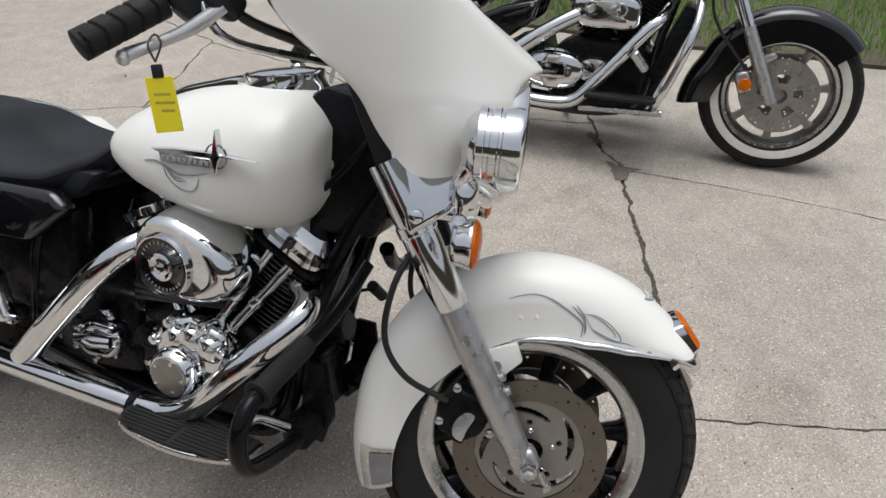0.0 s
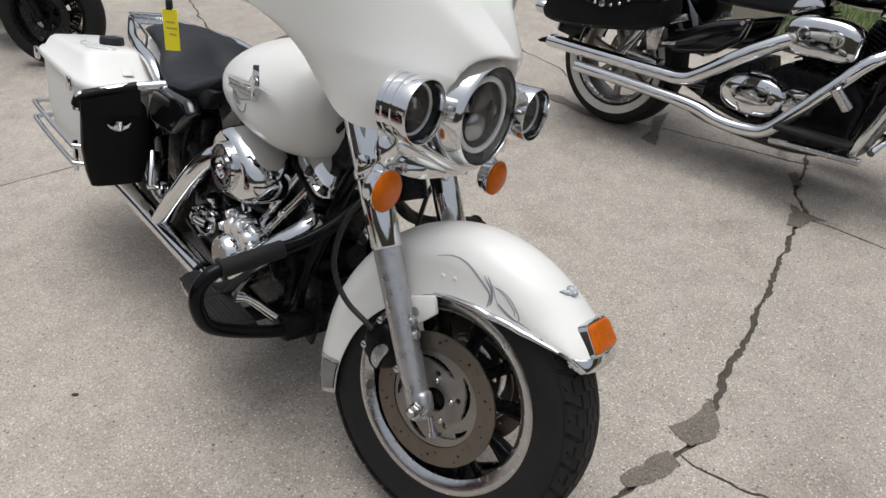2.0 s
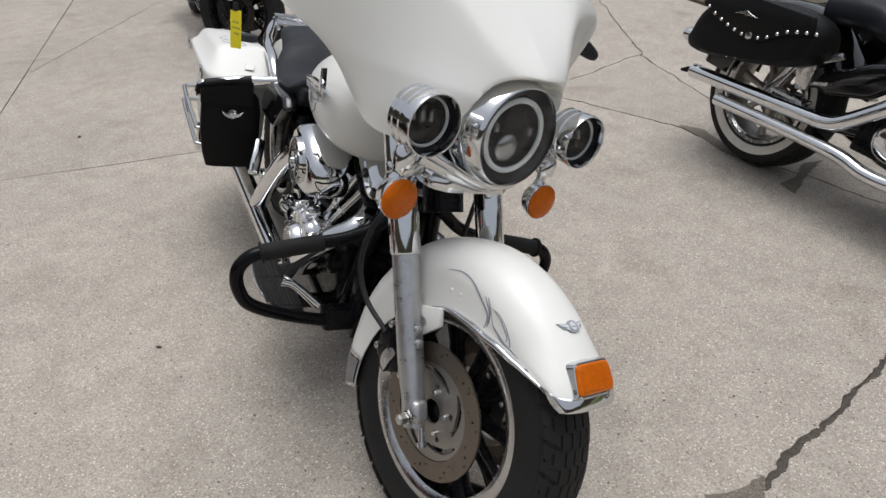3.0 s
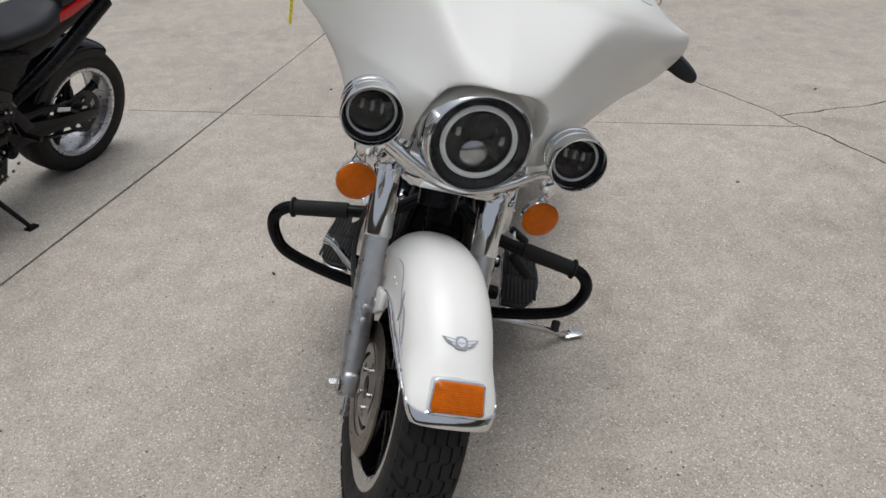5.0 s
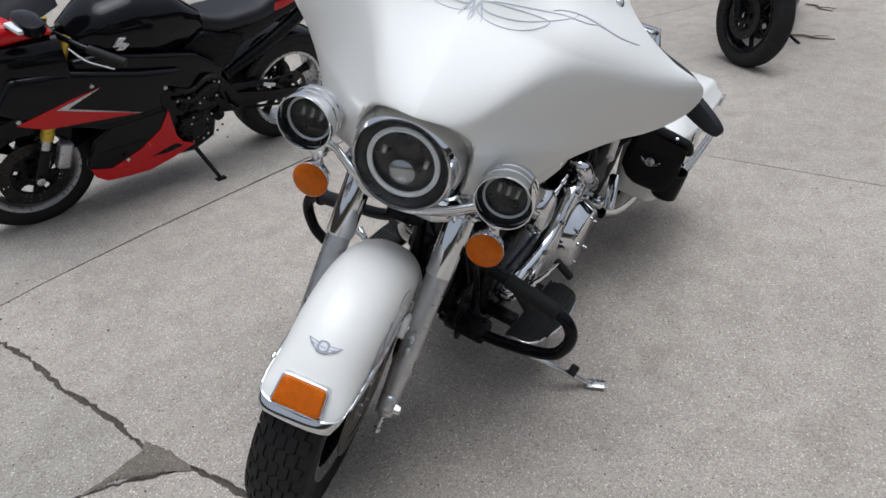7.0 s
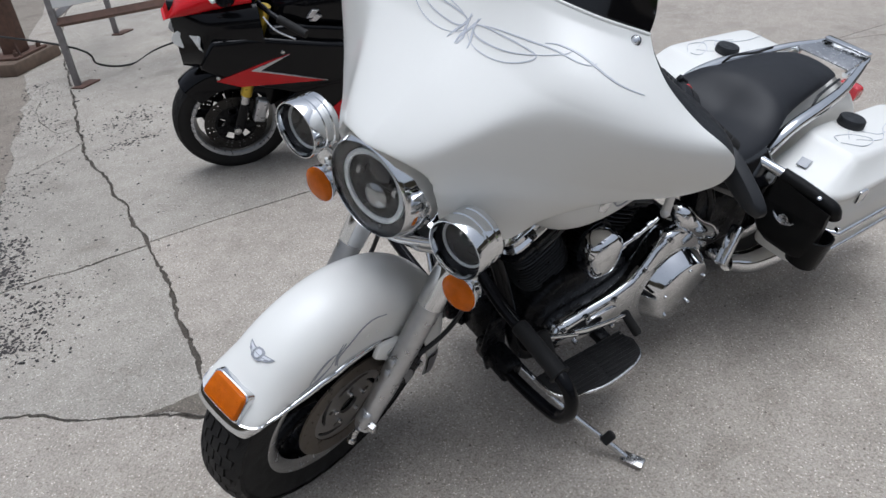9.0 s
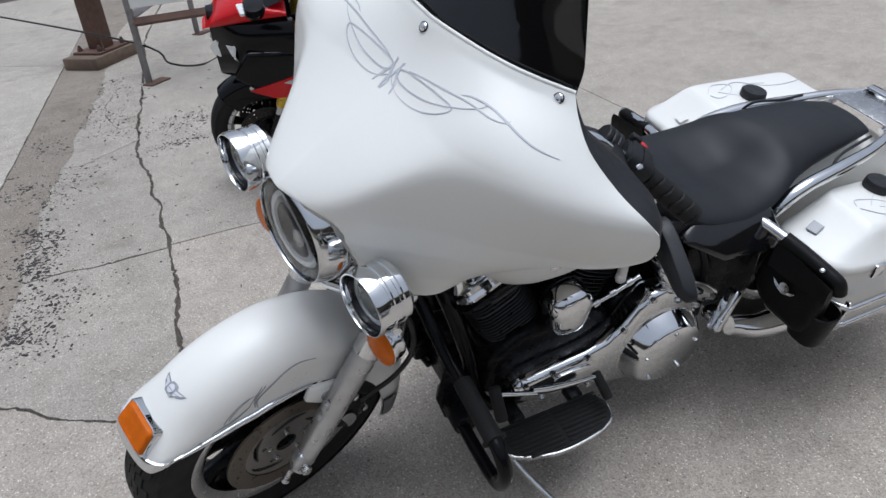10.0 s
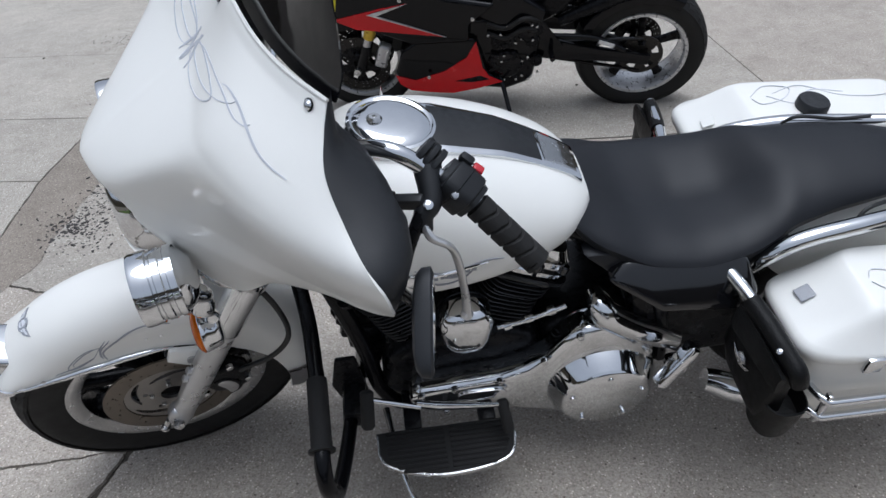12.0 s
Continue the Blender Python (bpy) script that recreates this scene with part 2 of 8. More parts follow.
def skin(rings, closed=True, caps=True, loop=False):
    """A mesh over rings of equally many points."""
    bm = bmesh.new()
    vs = [[bm.verts.new(c) for c in r] for r in rings]
    n = len(vs[0])
    m = len(vs)
    for i in range(m if loop else m - 1):
        a, b = vs[i], vs[(i + 1) % m]
        for j in range(n if closed else n - 1):
            k = (j + 1) % n
            bm.faces.new((a[j], a[k], b[k], b[j]))
    if caps and closed and not loop:
        bm.faces.new(vs[0][::-1])
        bm.faces.new(vs[-1])
    return bm


def tube(pts, r, n=12, sub=6, flat=1.0, up=(0.13, 0.21, 0.97)):
    """A round or flattened bar along a smooth line; r is one radius or one for each point."""
    line = spline(pts, sub)
    m = len(line)
    radii = [r] * m if isinstance(r, (int, float)) else [float(np.interp(i / (m - 1) * (len(r) - 1), range(len(r)), r)) for i in range(m)]
    rings = []
    u = Vector(up)
    for i, c in enumerate(line):
        d = (line[min(i + 1, m - 1)] - line[max(i - 1, 0)]).normalized()
        u = (u - d * u.dot(d)).normalized()
        v = d.cross(u)
        rings.append([c + radii[i] * (math.cos(2 * math.pi * k / n) * u + flat * math.sin(2 * math.pi * k / n) * v) for k in range(n)])
    return skin(rings)


def turned(profile, at, axis, n=40, caps=True):
    """A turned body: profile of (way along the axis, radius)."""
    axis = Vector(axis).normalized()
    u = axis.orthogonal().normalized()
    v = axis.cross(u)
    at = Vector(at)
    return skin([[at + h * axis + max(r, 1e-4) * (math.cos(2 * math.pi * k / n) * u + math.sin(2 * math.pi * k / n) * v) for k in range(n)] for h, r in profile], caps=caps)


def ring(profile, at, axis, n=64):
    """A turned ring: closed profile of (way, radius)."""
    axis = Vector(axis).normalized()
    u = axis.orthogonal().normalized()
    v = axis.cross(u)
    at = Vector(at)
    rows = [[at + h * axis + r * (math.cos(2 * math.pi * k / n) * u + math.sin(2 * math.pi * k / n) * v) for h, r in profile] for k in range(n)]
    return skin(rings=rows, loop=True)


def block(size, at=(0, 0, 0), turn=(0, 0, 0), bevel=0.005, seg=2):
    bm = bmesh.new()
    bmesh.ops.create_cube(bm, size=1)
    bmesh.ops.transform(bm, matrix=Matrix.Diagonal((*size, 1)), verts=bm.verts[:])
    if bevel:
        bmesh.ops.bevel(bm, geom=bm.edges[:], offset=min(bevel, min(size) * 0.45), segments=seg, affect="EDGES", profile=0.5)
    bmesh.ops.transform(bm, matrix=pose(*at, *turn), verts=bm.verts[:])
    return bm


def plate(outline, low, high, axis="y", bevel=0.004, seg=2):
    """An outline in two directions, drawn out along the third from low to high, with rounded edges."""
    def put(a, b, c):
        return {"y": (a, c, b), "x": (c, a, b), "z": (a, b, c)}[axis]
    bm = skin([[put(a, b, low) for a, b in outline], [put(a, b, high) for a, b in outline]])
    if bevel:
        bmesh.ops.recalc_face_normals(bm, faces=bm.faces[:])
        es = [e for e in bm.edges if len(e.link_faces) == 2 and e.calc_face_angle(0) > 0.6]
        bmesh.ops.bevel(bm, geom=es, offset=bevel, segments=seg, affect="EDGES", profile=0.5)
    return bm


def merged(*bms):
    out = bmesh.new()
    for b in bms:
        me = bpy.data.meshes.new("t")
        b.to_mesh(me)
        b.free()
        out.from_mesh(me)
        bpy.data.meshes.remove(me)
    return out


def oval(n, a, b, power=2.0):
    """n points of a rounded oval."""
    out = []
    for k in range(n):
        t = 2 * math.pi * k / n
        c, s = math.cos(t), math.sin(t)
        out.append((a * math.copysign(abs(c) ** (2 / power), c), b * math.copysign(abs(s) ** (2 / power), s)))
    return out


def sheet(fn, us, vs, thickness=0.0):
    """A surface fn(u, v), given some thickness."""
    bm = skin([[fn(u, v) for u in us] for v in vs], closed=False, caps=False)
    if thickness:
        bmesh.ops.recalc_face_normals(bm, faces=bm.faces[:])
        bmesh.ops.solidify(bm, geom=bm.faces[:], thickness=thickness)
    return bm


def span(a, b, n):
    return [a + (b - a) * i / (n - 1) for i in range(n)]


def ribbon(fn, line, width, lift=0.0012):
    """A painted stroke on a surface fn(u, v): line of (u, v), tapering at both ends."""
    pts = [Vector((u, v, 0)) for u, v in line]
    pts = spline(pts, 8)
    m = len(pts)
    mid, nor = [], []
    for p in pts:
        c = Vector(fn(p.x, p.y))
        du = Vector(fn(p.x + 0.002, p.y)) - c
        dv = Vector(fn(p.x, p.y + 0.002)) - c
        mid.append(c)
        nor.append(du.cross(dv).normalized())
    rows = []
    for i in range(m):
        d = (mid[min(i + 1, m - 1)] - mid[max(i - 1, 0)]).normalized()
        side = nor[i].cross(d).normalized()
        w = width * (0.18 + 0.82 * math.sin(math.pi * min(1, max(0, i / (m - 1)))) ** 0.7) / 2
        rows.append((mid[i], side * w, nor[i]))
    return skin([[c - s + n * lift, c + s + n * lift, c + s - n * lift, c - s - n * lift] for c, s, n in rows])


# ---- ground ----
LOT = 9.0


def jagged(chain, rough, seed):
    """The line of a crack: the chain cut into short steps that stray from it."""
    rnd = random.Random(seed)
    out = [Vector((*chain[0], 0))]
    for a, b in zip(chain, chain[1:]):
        a, b = Vector((*a, 0)), Vector((*b, 0))
        length = (b - a).length
        far = max(abs(a.x), abs(a.y), abs(b.x), abs(b.y)) > 6
        steps = max(1, int(length / (0.5 if far else 0.012))) if rough > 0.002 else 1
        side = Vector((a.y - b.y, b.x - a.x, 0)).normalized()
        for k in range(1, steps + 1):
            q = a.lerp(b, k / steps)
            if k < steps:
                q = q + side * (rough * 1.3 * noise.noise(q * 5.3 + Vector((seed, 0, 0))) + min(rough, 0.014) * (0.55 * noise.noise(q * 21) + 0.32 * noise.noise(q * 63)) + rnd.uniform(-0.0011, 0.0011))
            out.append(q)
    return out


def on_edge(poly, p):
    """Where on the outline p lies nearest: the corner before it and the point."""
    best = None
    for i, a in enumerate(poly):
        b = poly[(i + 1) % len(poly)]
        d = b - a
        t = 0 if d.length < 1e-9 else min(1, max(0, (p - a).dot(d) / d.length_squared))
        q = a + d * t
        if best is None or (q - p).length < best[0]:
            best = ((q - p).length, i, t, q)
    return best


def split(polys, chain, width, rough, seed):
    """Cut the slab that the chain crosses in two, with an uneven gap along the chain."""
    line = jagged(chain, rough, seed)
    mid = line[len(line) // 2] * 0.5 + line[len(line) // 2 - 1] * 0.5

    def holds(poly, p):
        c = False
        for i, a in enumerate(poly):
            b = poly[i - 1]
            if (a.y > p.y) != (b.y > p.y) and p.x < (b.x - a.x) * (p.y - a.y) / (b.y - a.y) + a.x:
                c = not c
        return c
    poly = next(q for q in polys if holds(q, mid))
    polys.remove(poly)
    _, i0, t0, q0 = on_edge(poly, line[0])
    _, i1, t1, q1 = on_edge(poly, line[-1])
    left, right = [], []
    m = len(line)
    for k, p in enumerate(line):
        d = (line[min(k + 1, m - 1)] - line[max(k - 1, 0)]).normalized()
        s = Vector((-d.y, d.x, 0))
        w = width * (0.55 + 1.0 * max(0, 0.42 + noise.noise(p * 11 + Vector((0, seed, 0))) + 0.7 * noise.noise(p * 47)) + (1.6 * max(0, noise.noise(p * 2.1 + Vector((seed, 5, 0))) - 0.25) if rough > 0.002 else 0)) / 2
        c = q0 if k == 0 else q1 if k == m - 1 else p
        left.append(c + s * w)
        right.append(c - s * w)
    n = len(poly)

    def run(i, j, ti, tj):
        """Corners of the outline after place (i, ti) up to place (j, tj)."""
        out, k = [], (i + 1) % n
        if i == j and ti <= tj:
            return out
        while True:
            out.append(poly[k])
            if k == j:
                return out
            k = (k + 1) % n
    polys.append(right[::-1] + run(i0, i1, t0, t1))
    polys.append(left + run(i1, i0, t1, t0))


ground = thing("ground", Matrix.Identity(4), "weathered concrete yard of cracked slabs with exposed pebbles", "ground", kind="structure")
part("subsoil", plate([(-400, -400), (400, -400), (400, 400), (-400, 400)], -0.6, -0.010, "z", 0), DIRT, ground, "dirt and fine gravel filling the cracks")

MAIN = [(0.6, 9), (0.70, 4.3), (0.72, 3.29), (0.72, 2.94), (0.77, 2.71), (0.72, 2.2), (0.70, 1.80), (0.66, 1.5), (0.65, 1.38), (0.57, 1.2), (0.48, 1.02), (0.29, 0.77), (0.20, 0.53),
        (0.12, 0.30), (-0.08, -0.08), (-0.25, -0.40), (-0.33, -0.60), (-0.46, -0.92), (-0.69, -1.51), (-0.77, -1.78), (-1.0, -2.26), (-1.38, -2.96), (-2.4, -4.9), (-5, -9)]
EDGE = [(-3.87, -9), (-1.51, -4.63), (-0.30, -2.39), (0.47, -0.97), (0.63, -0.55), (1.2, 0.5), (5.5, 9)]
slabs = [[Vector((x * LOT, y * LOT, 0)) for x, y in ((-1, -1), (1, -1), (1, 1), (-1, 1))]]
for line, width, rough, seed in [
    (MAIN, 0.0155, 0.017, 1), (EDGE, 0.008, 0.004, 2),
    ([(-4.7, -9), (-2.1, -4.95), (-1.2, -3.27), (-0.12, -1.50), (0.51, -0.25), (0.85, 0.1), (1.2, 0.5)], 0.0012, 0.035, 40),
    ([(-0.33, -0.61), (-0.10, -0.71), (0.07, -0.79), (0.20, -0.86)], 0.012, 0.014, 3),
    ([(0.20, 0.51), (0.28, 0.36), (0.42, 0.14), (0.50, -0.03), (0.57, -0.13)], 0.011, 0.012, 4),
    ([(0.36, 0.86), (0.50, 0.80), (0.65, 0.74), (1.30, 0.69)], 0.007, 0.010, 5),
    ([(0.66, 1.30), (0.80, 1.275), (0.92, 1.27), (1.16, 1.26), (1.6, 1.25)], 0.007, 0.013, 6),
    ([(0.77, 2.71), (1.10, 2.59), (1.40, 2.46), (1.70, 2.31), (2.1, 2.25)], 0.008, 0.006, 7),
    ([(-0.36, -0.62), (-0.61, -0.52), (-1.02, -0.32), (-2.22, 0.34), (-3.49, 1.01), (-6.24, 2.44), (-9, 3.85)], 0.009, 0.0015, 8),
    ([(-9, 7.6), (-3.9, 4.06), (-2.70, 3.19), (-2.05, 3.27), (-1.53, 3.35), (-0.92, 3.41), (-0.64, 3.42), (-0.17, 3.32), (0.72, 3.2)], 0.010, 0.016, 9),
    ([(-2.66, 0.58), (-2.36, 1.18), (-1.78, 2.46), (-1.37, 3.36)], 0.006, 0.0015, 10),
    ([(-2.68, 0.57), (-2.97, -0.05), (-7.2, -9)], 0.006, 0.0015, 11),
    ([(-1.53, 3.36), (-1.50, 3.67), (-1.48, 4.42), (-2.61, 5.55), (-5, 9)], 0.009, 0.02, 12),
    ([(-1.47, 4.40), (-1.03, 4.11), (-0.69, 3.88), (-0.22, 3.36)], 0.009, 0.02, 13),
    ([(-4.2, 1.4), (-5.5, 2.9), (-6, 4.6), (-9, 5.8)], 0.007, 0.012, 17),
    ([(-2.0, -4.1), (-1.72, -4.28)], 0.006, 0.01, 18),
    ([(-0.95, -2.08), (-0.87, -2.05), (-0.69, -2.0), (-0.5, -1.955)], 0.006, 0.010, 19),
    ([(-1.05, -2.36), (-0.94, -2.36), (-0.94, -2.49), (-1.01, -2.74), (-1.10, -2.95), (-1.25, -3.16), (-1.45, -3.05)], 0.006, 0.014, 20),
    ([(0.47, -0.99), (9, -6.6)], 0.007, 0.0015, 14), ([(0.13, -1.6), (9, -7.4)], 0.007, 0.0015, 15), ([(-0.37, -2.5), (6, -6.7), (9, -8.7)], 0.007, 0.0015, 16),
    ([(-1.45, -4.5), (-0.6, -5.9), (2.0, -9)], 0.007, 0.002, 21),
]:
    split(slabs, line, width, rough, seed)

# ---- the white touring motorcycle ----
HEADING, TIP, STEER, RAKE, AXLE = -22.0, 13.2, 15.9, 26.0, 0.315
FRONT = Vector((0.178, 0.965, 0.314))
BIKE = Matrix.Translation(FRONT) @ pose(0, 0, 0, 0, 0, HEADING) @ pose(0, 0, 0, -TIP) @ Matrix.Translation((0, 0, -AXLE))
TURN_FORK = Matrix.Translation((0, 0.010, AXLE)) @ Matrix.Rotation(radians(STEER), 4, Vector((-math.sin(radians(RAKE)), 0, math.cos(radians(RAKE))))) @ Matrix.Translation((0, 0, -AXLE))

bike = thing("touring_motorcycle", BIKE, "white touring motorcycle with batwing fairing, leaning on its side stand", "motorcycle")


def fpart(name, bm, mat, parent=bike, label="", angle=38):
    """A part that turns with the front fork."""
    return part(name, bm, mat, parent, label, TURN_FORK, angle)


def tyre_bm(at, R, W, n=72, rim=0.205):
    s = R - rim
    pr = [(-W * 0.38, rim), (-W * 0.44, rim + s * 0.12), (-W * 0.5, rim + s * 0.45), (-W * 0.49, rim + s * 0.68), (-W * 0.42, rim + s * 0.86), (-W * 0.28, rim + s * 0.955), (-W * 0.12, R - s * 0.008), (0, R)]
    pr = pr + [(-a, b) for a, b in pr[-2::-1]] + [(W * 0.30, rim - 0.008), (-W * 0.30, rim - 0.008)]
    return ring(pr, at, (0, 1, 0), n)


def tread_bm(at, R, W, n=30, h=0.0042):
    """Six rows of tread blocks, parted by stepped zigzag grooves and cross cuts."""
    bm = bmesh.new()
    at = Vector(at)
    st = 2 * math.pi / n
    steps = (0.0, 0.42, 0.50, 0.92, 1.0)
    swing = (1, 1, -1, -1, 1)

    def put(a, y, lift):
        q = abs(y) / (W / 2)
        r = R - 0.0005 - (R - 0.205) * (0.33 * max(0, q - 0.18) ** 2.4 * 1.15) + lift
        return at + Vector((math.cos(a) * r, y, math.sin(a) * r))
    for k in range(n):
        for y0, y1, z0, z1, shift, cut in ((-0.49, -0.365, 0, 0.050, 0.30, 0.08), (-0.325, -0.185, 0.050, 0.050, 0, 0.0), (-0.155, -0.015, 0.050, 0.050, 0, 0.0), (0.015, 0.155, 0.050, 0.050, 0, 0.0), (0.185, 0.325, 0.050, 0.050, 0, 0.0), (0.365, 0.49, 0.050, 0, 0.70, 0.08)):
            lo, hi = [], []
            for f, w in zip(steps, swing):
                g = min(max(f, cut), 1 - cut)
                a = (k + g) * st
                b = (k + g + shift) * st
                lo.append((a if z0 else b, (y0 + z0 * w) * W))
                hi.append((a if z1 else b, (y1 + z1 * w) * W))
            top = [[bm.verts.new(put(a, y, h)) for a, y in line] for line in (lo, hi)]
            low = [[bm.verts.new(put(a, y, -0.003)) for a, y in line] for line in (lo, hi)]
            for i in range(4):
                bm.faces.new((top[0][i], top[0][i + 1], top[1][i + 1], top[1][i]))
                for c in (0, 1):
                    bm.faces.new((top[c][i], top[c][i + 1], low[c][i + 1], low[c][i]))
            for i in (0, 4) if cut else ():
                bm.faces.new((top[0][i], top[1][i], low[1][i], low[0][i]))
    return bm


def holed_disc(at, y, thick, radii, n, keep):
    """A flat disc across y, made of small cells, of which keep(r, angle) says which stay."""
    bm = bmesh.new()
    at = Vector(at)
    vs = {}

    def v(i, j, side):
        key = (i, j % n, side)
        if key not in vs:
            a = 2 * math.pi * j / n
            vs[key] = bm.verts.new(at + Vector((radii[i] * math.cos(a), y + side * thick / 2, radii[i] * math.sin(a))))
        return vs[key]
    m = len(radii) - 1
    here = [[keep((radii[i] + radii[i + 1]) / 2, 2 * math.pi * (j + 0.5) / n) for j in range(n)] for i in range(m)]
    for i in range(m):
        for j in range(n):
            if not here[i][j]:
                continue
            for s in (-1, 1):
                bm.faces.new((v(i, j, s), v(i + 1, j, s), v(i + 1, j + 1, s), v(i, j + 1, s)))
            if i == 0 or not here[i - 1][j]:
                bm.faces.new((v(i, j, -1), v(i, j + 1, -1), v(i, j + 1, 1), v(i, j, 1)))
            if i == m - 1 or not here[i + 1][j]:
                bm.faces.new((v(i + 1, j, -1), v(i + 1, j + 1, -1), v(i + 1, j + 1, 1), v(i + 1, j, 1)))
            if not here[i][j - 1]:
                bm.faces.new((v(i, j, -1), v(i + 1, j, -1), v(i + 1, j, 1), v(i, j, 1)))
            if not here[i][(j + 1) % n]:
                bm.faces.new((v(i, j + 1, -1), v(i + 1, j + 1, -1), v(i + 1, j + 1, 1), v(i, j + 1, 1)))
    return bm


def rotor_band(r, a):
    for k in range(3):
        rr = 0.116 + 0.010 * k
        if abs(r - rr) < 0.0022 and ((a * 10 / (2 * math.pi) + k * 0.22) % 1) < 0.045:
            return False
    return True


def rotor_carrier(r, a):
    """Swept slots near the rim of the carrier and a ring of round holes inside them."""
    f = (r - 0.070) / 0.026
    for k in range(5):
        d = (a - 2 * math.pi * k / 5 - 0.95 * f + math.pi) % (2 * math.pi) - math.pi
        if 0 < f < 1 and abs(d * r) < 0.021 * (1 - (2 * f - 1) ** 6):
            return False
        e = (a - 2 * math.pi * (k + 0.35) / 5 + math.pi) % (2 * math.pi) - math.pi
        if math.hypot(e * r, r - 0.059) < 0.0060:
            return False
    return True


def spoke_wheel(parent, at, fn, dark, lip, spokes=10, rim=0.222):
    """A cast wheel: lip ring, barrel, hub and tapered spokes, each a piece under the wheel."""
    at = Vector(at)
    for s in (-1, 1):
        fn("rim_lip", ring([(s * 0.050, rim), (s * 0.058, rim - 0.002), (s * 0.060, rim - 0.010), (s * 0.057, rim - 0.024), (s * 0.049, rim - 0.036), (s * 0.044, rim - 0.034), (s * 0.044, rim - 0.012)], at, (0, 1, 0), 80), lip, parent, "polished rim lip")
    fn("barrel", ring([(-0.05, rim - 0.006), (-0.046, rim - 0.022), (0, rim - 0.034), (0.046, rim - 0.022), (0.05, rim - 0.006)], at, (0, 1, 0), 72), dark, parent)
    fn("hub", turned([(-0.062, 0.03), (-0.058, 0.042), (-0.03, 0.046), (0.03, 0.046), (0.058, 0.042), (0.062, 0.03)], at, (0, 1, 0), 32), dark, parent)
    for k in range(spokes):
        a = 2 * math.pi * (k + 0.3) / spokes
        d, e = Vector((math.cos(a), 0, math.sin(a))), Vector((-math.sin(a), 0, math.cos(a)))
        rings = []
        for r, w, h in ((0.038, 0.013, 0.024), (0.09, 0.012, 0.018), (0.14, 0.014, 0.016), (0.175, 0.020, 0.018), (0.195, 0.032, 0.026)):
            rings.append([at + d * r + e * (w * c) + Vector((0, h * s2, 0)) for c, s2 in oval(12, 1, 1, 3)])
        fn("spoke", skin(rings), dark, parent)
    for k in range(spokes * 2):
        a = 2 * math.pi * (k + 0.6) / (spokes * 2)
        d = Vector((math.cos(a), 0, math.sin(a)))
        fn("rim_mark", block((0.016, 0.012, 0.0035), tuple(at + d * (rim - 0.028) + Vector((0, -0.046, 0))), (0, -math.degrees(a), 0), 0.001, 1), lip, parent)


A0 = (-0.005, -0.008, AXLE)
front_wheel = fpart("front_wheel", ring([(-0.015, 0.016), (-0.015, 0.03), (0.015, 0.03), (0.015, 0.016)], A0, (0, 1, 0), 32), SATIN, bike, "black cast front wheel with polished lip")
fpart("tyre", tyre_bm(A0, 0.3165, 0.134), RUBBER, front_wheel)
fpart("tread", tread_bm(A0, 0.3165, 0.134), RUBBER, front_wheel)
spoke_wheel(front_wheel, A0, fpart, SATIN, DULL_CHROME)
for s in (-1, 1):
    rot = fpart("brake_rotor", holed_disc(A0, s * 0.078, 0.005, [0.104 + 0.0028 * i for i in range(16)], 160, rotor_band), ROTOR, front_wheel, "drilled steel brake rotor, browned")
    fpart("carrier", holed_disc(A0, s * 0.074, 0.008, [0.026 + 0.0024 * i for i in range(33)], 220, rotor_carrier), PLATE, rot)
    for k in range(5):
        a = 2 * math.pi * k / 5 + 0.4
        fpart("bolt", turned([(0, 0.006), (0.006, 0.006), (0.008, 0.004)], (A0[0] + 0.045 * math.cos(a), A0[1] + s * 0.078, AXLE + 0.045 * math.sin(a)), (0, s, 0), 8), DULL_CHROME, rot)


# front fender
def fender_point(u, v):
    """u from -1 (right edge) to 1 (left edge), v the angle round the wheel in degrees."""
    th = radians(v)
    low = float(np.interp(v, [36, 40, 45, 52, 60, 75, 90, 112, 128, 145, 160, 180, 206], [0.340, 0.332, 0.318, 0.289, 0.264, 0.237, 0.229, 0.226, 0.219, 0.222, 0.232, 0.252, 0.286]))
    top = float(np.interp(v, [36, 40, 50, 60, 80, 97, 120, 150, 180, 206], [0.353, 0.356, 0.357, 0.358, 0.363, 0.367, 0.365, 0.357, 0.358, 0.374]))
    half = float(np.interp(v, [36, 38, 40, 42, 45, 50, 70, 100, 150, 206], [0.062, 0.070, 0.076, 0.081, 0.085, 0.087, 0.089, 0.090, 0.090, 0.089]))
    t = abs(u)
    k = 0.56
    drop = min(0.072, (top - low) * 0.8)
    if t < k:
        a = t / k * math.pi / 2
        y = half * math.sin(a) ** 0.86
        r = top - drop * (1 - math.cos(a) ** 1.15)
    else:
        y = half * (1 + 0.01 * (t - k))
        r = (top - drop) + (low - (top - drop)) * (t - k) / (1 - k)
    return (r * math.cos(th), math.copysign(y, u), AXLE + r * math.sin(th))


def fender_end(u):
    """The angle at which the rounded front end of the fender lies."""
    return 37.6 + 6.0 * abs(u) ** 3


def fender_skin(u, w):
    return fender_point(u, fender_end(u) + w * (206 - fender_end(u)))


def lifted(fn, u, v, h):
    """A point of the surface fn, moved out by h."""
    c = Vector(fn(u, v))
    n = (Vector(fn(u + 0.004, v)) - c).cross(Vector(fn(u, v + 0.004)) - c).normalized()
    if n.dot(c - Vector((0, 0, AXLE))) < 0:
        n = -n
    return c + n * h


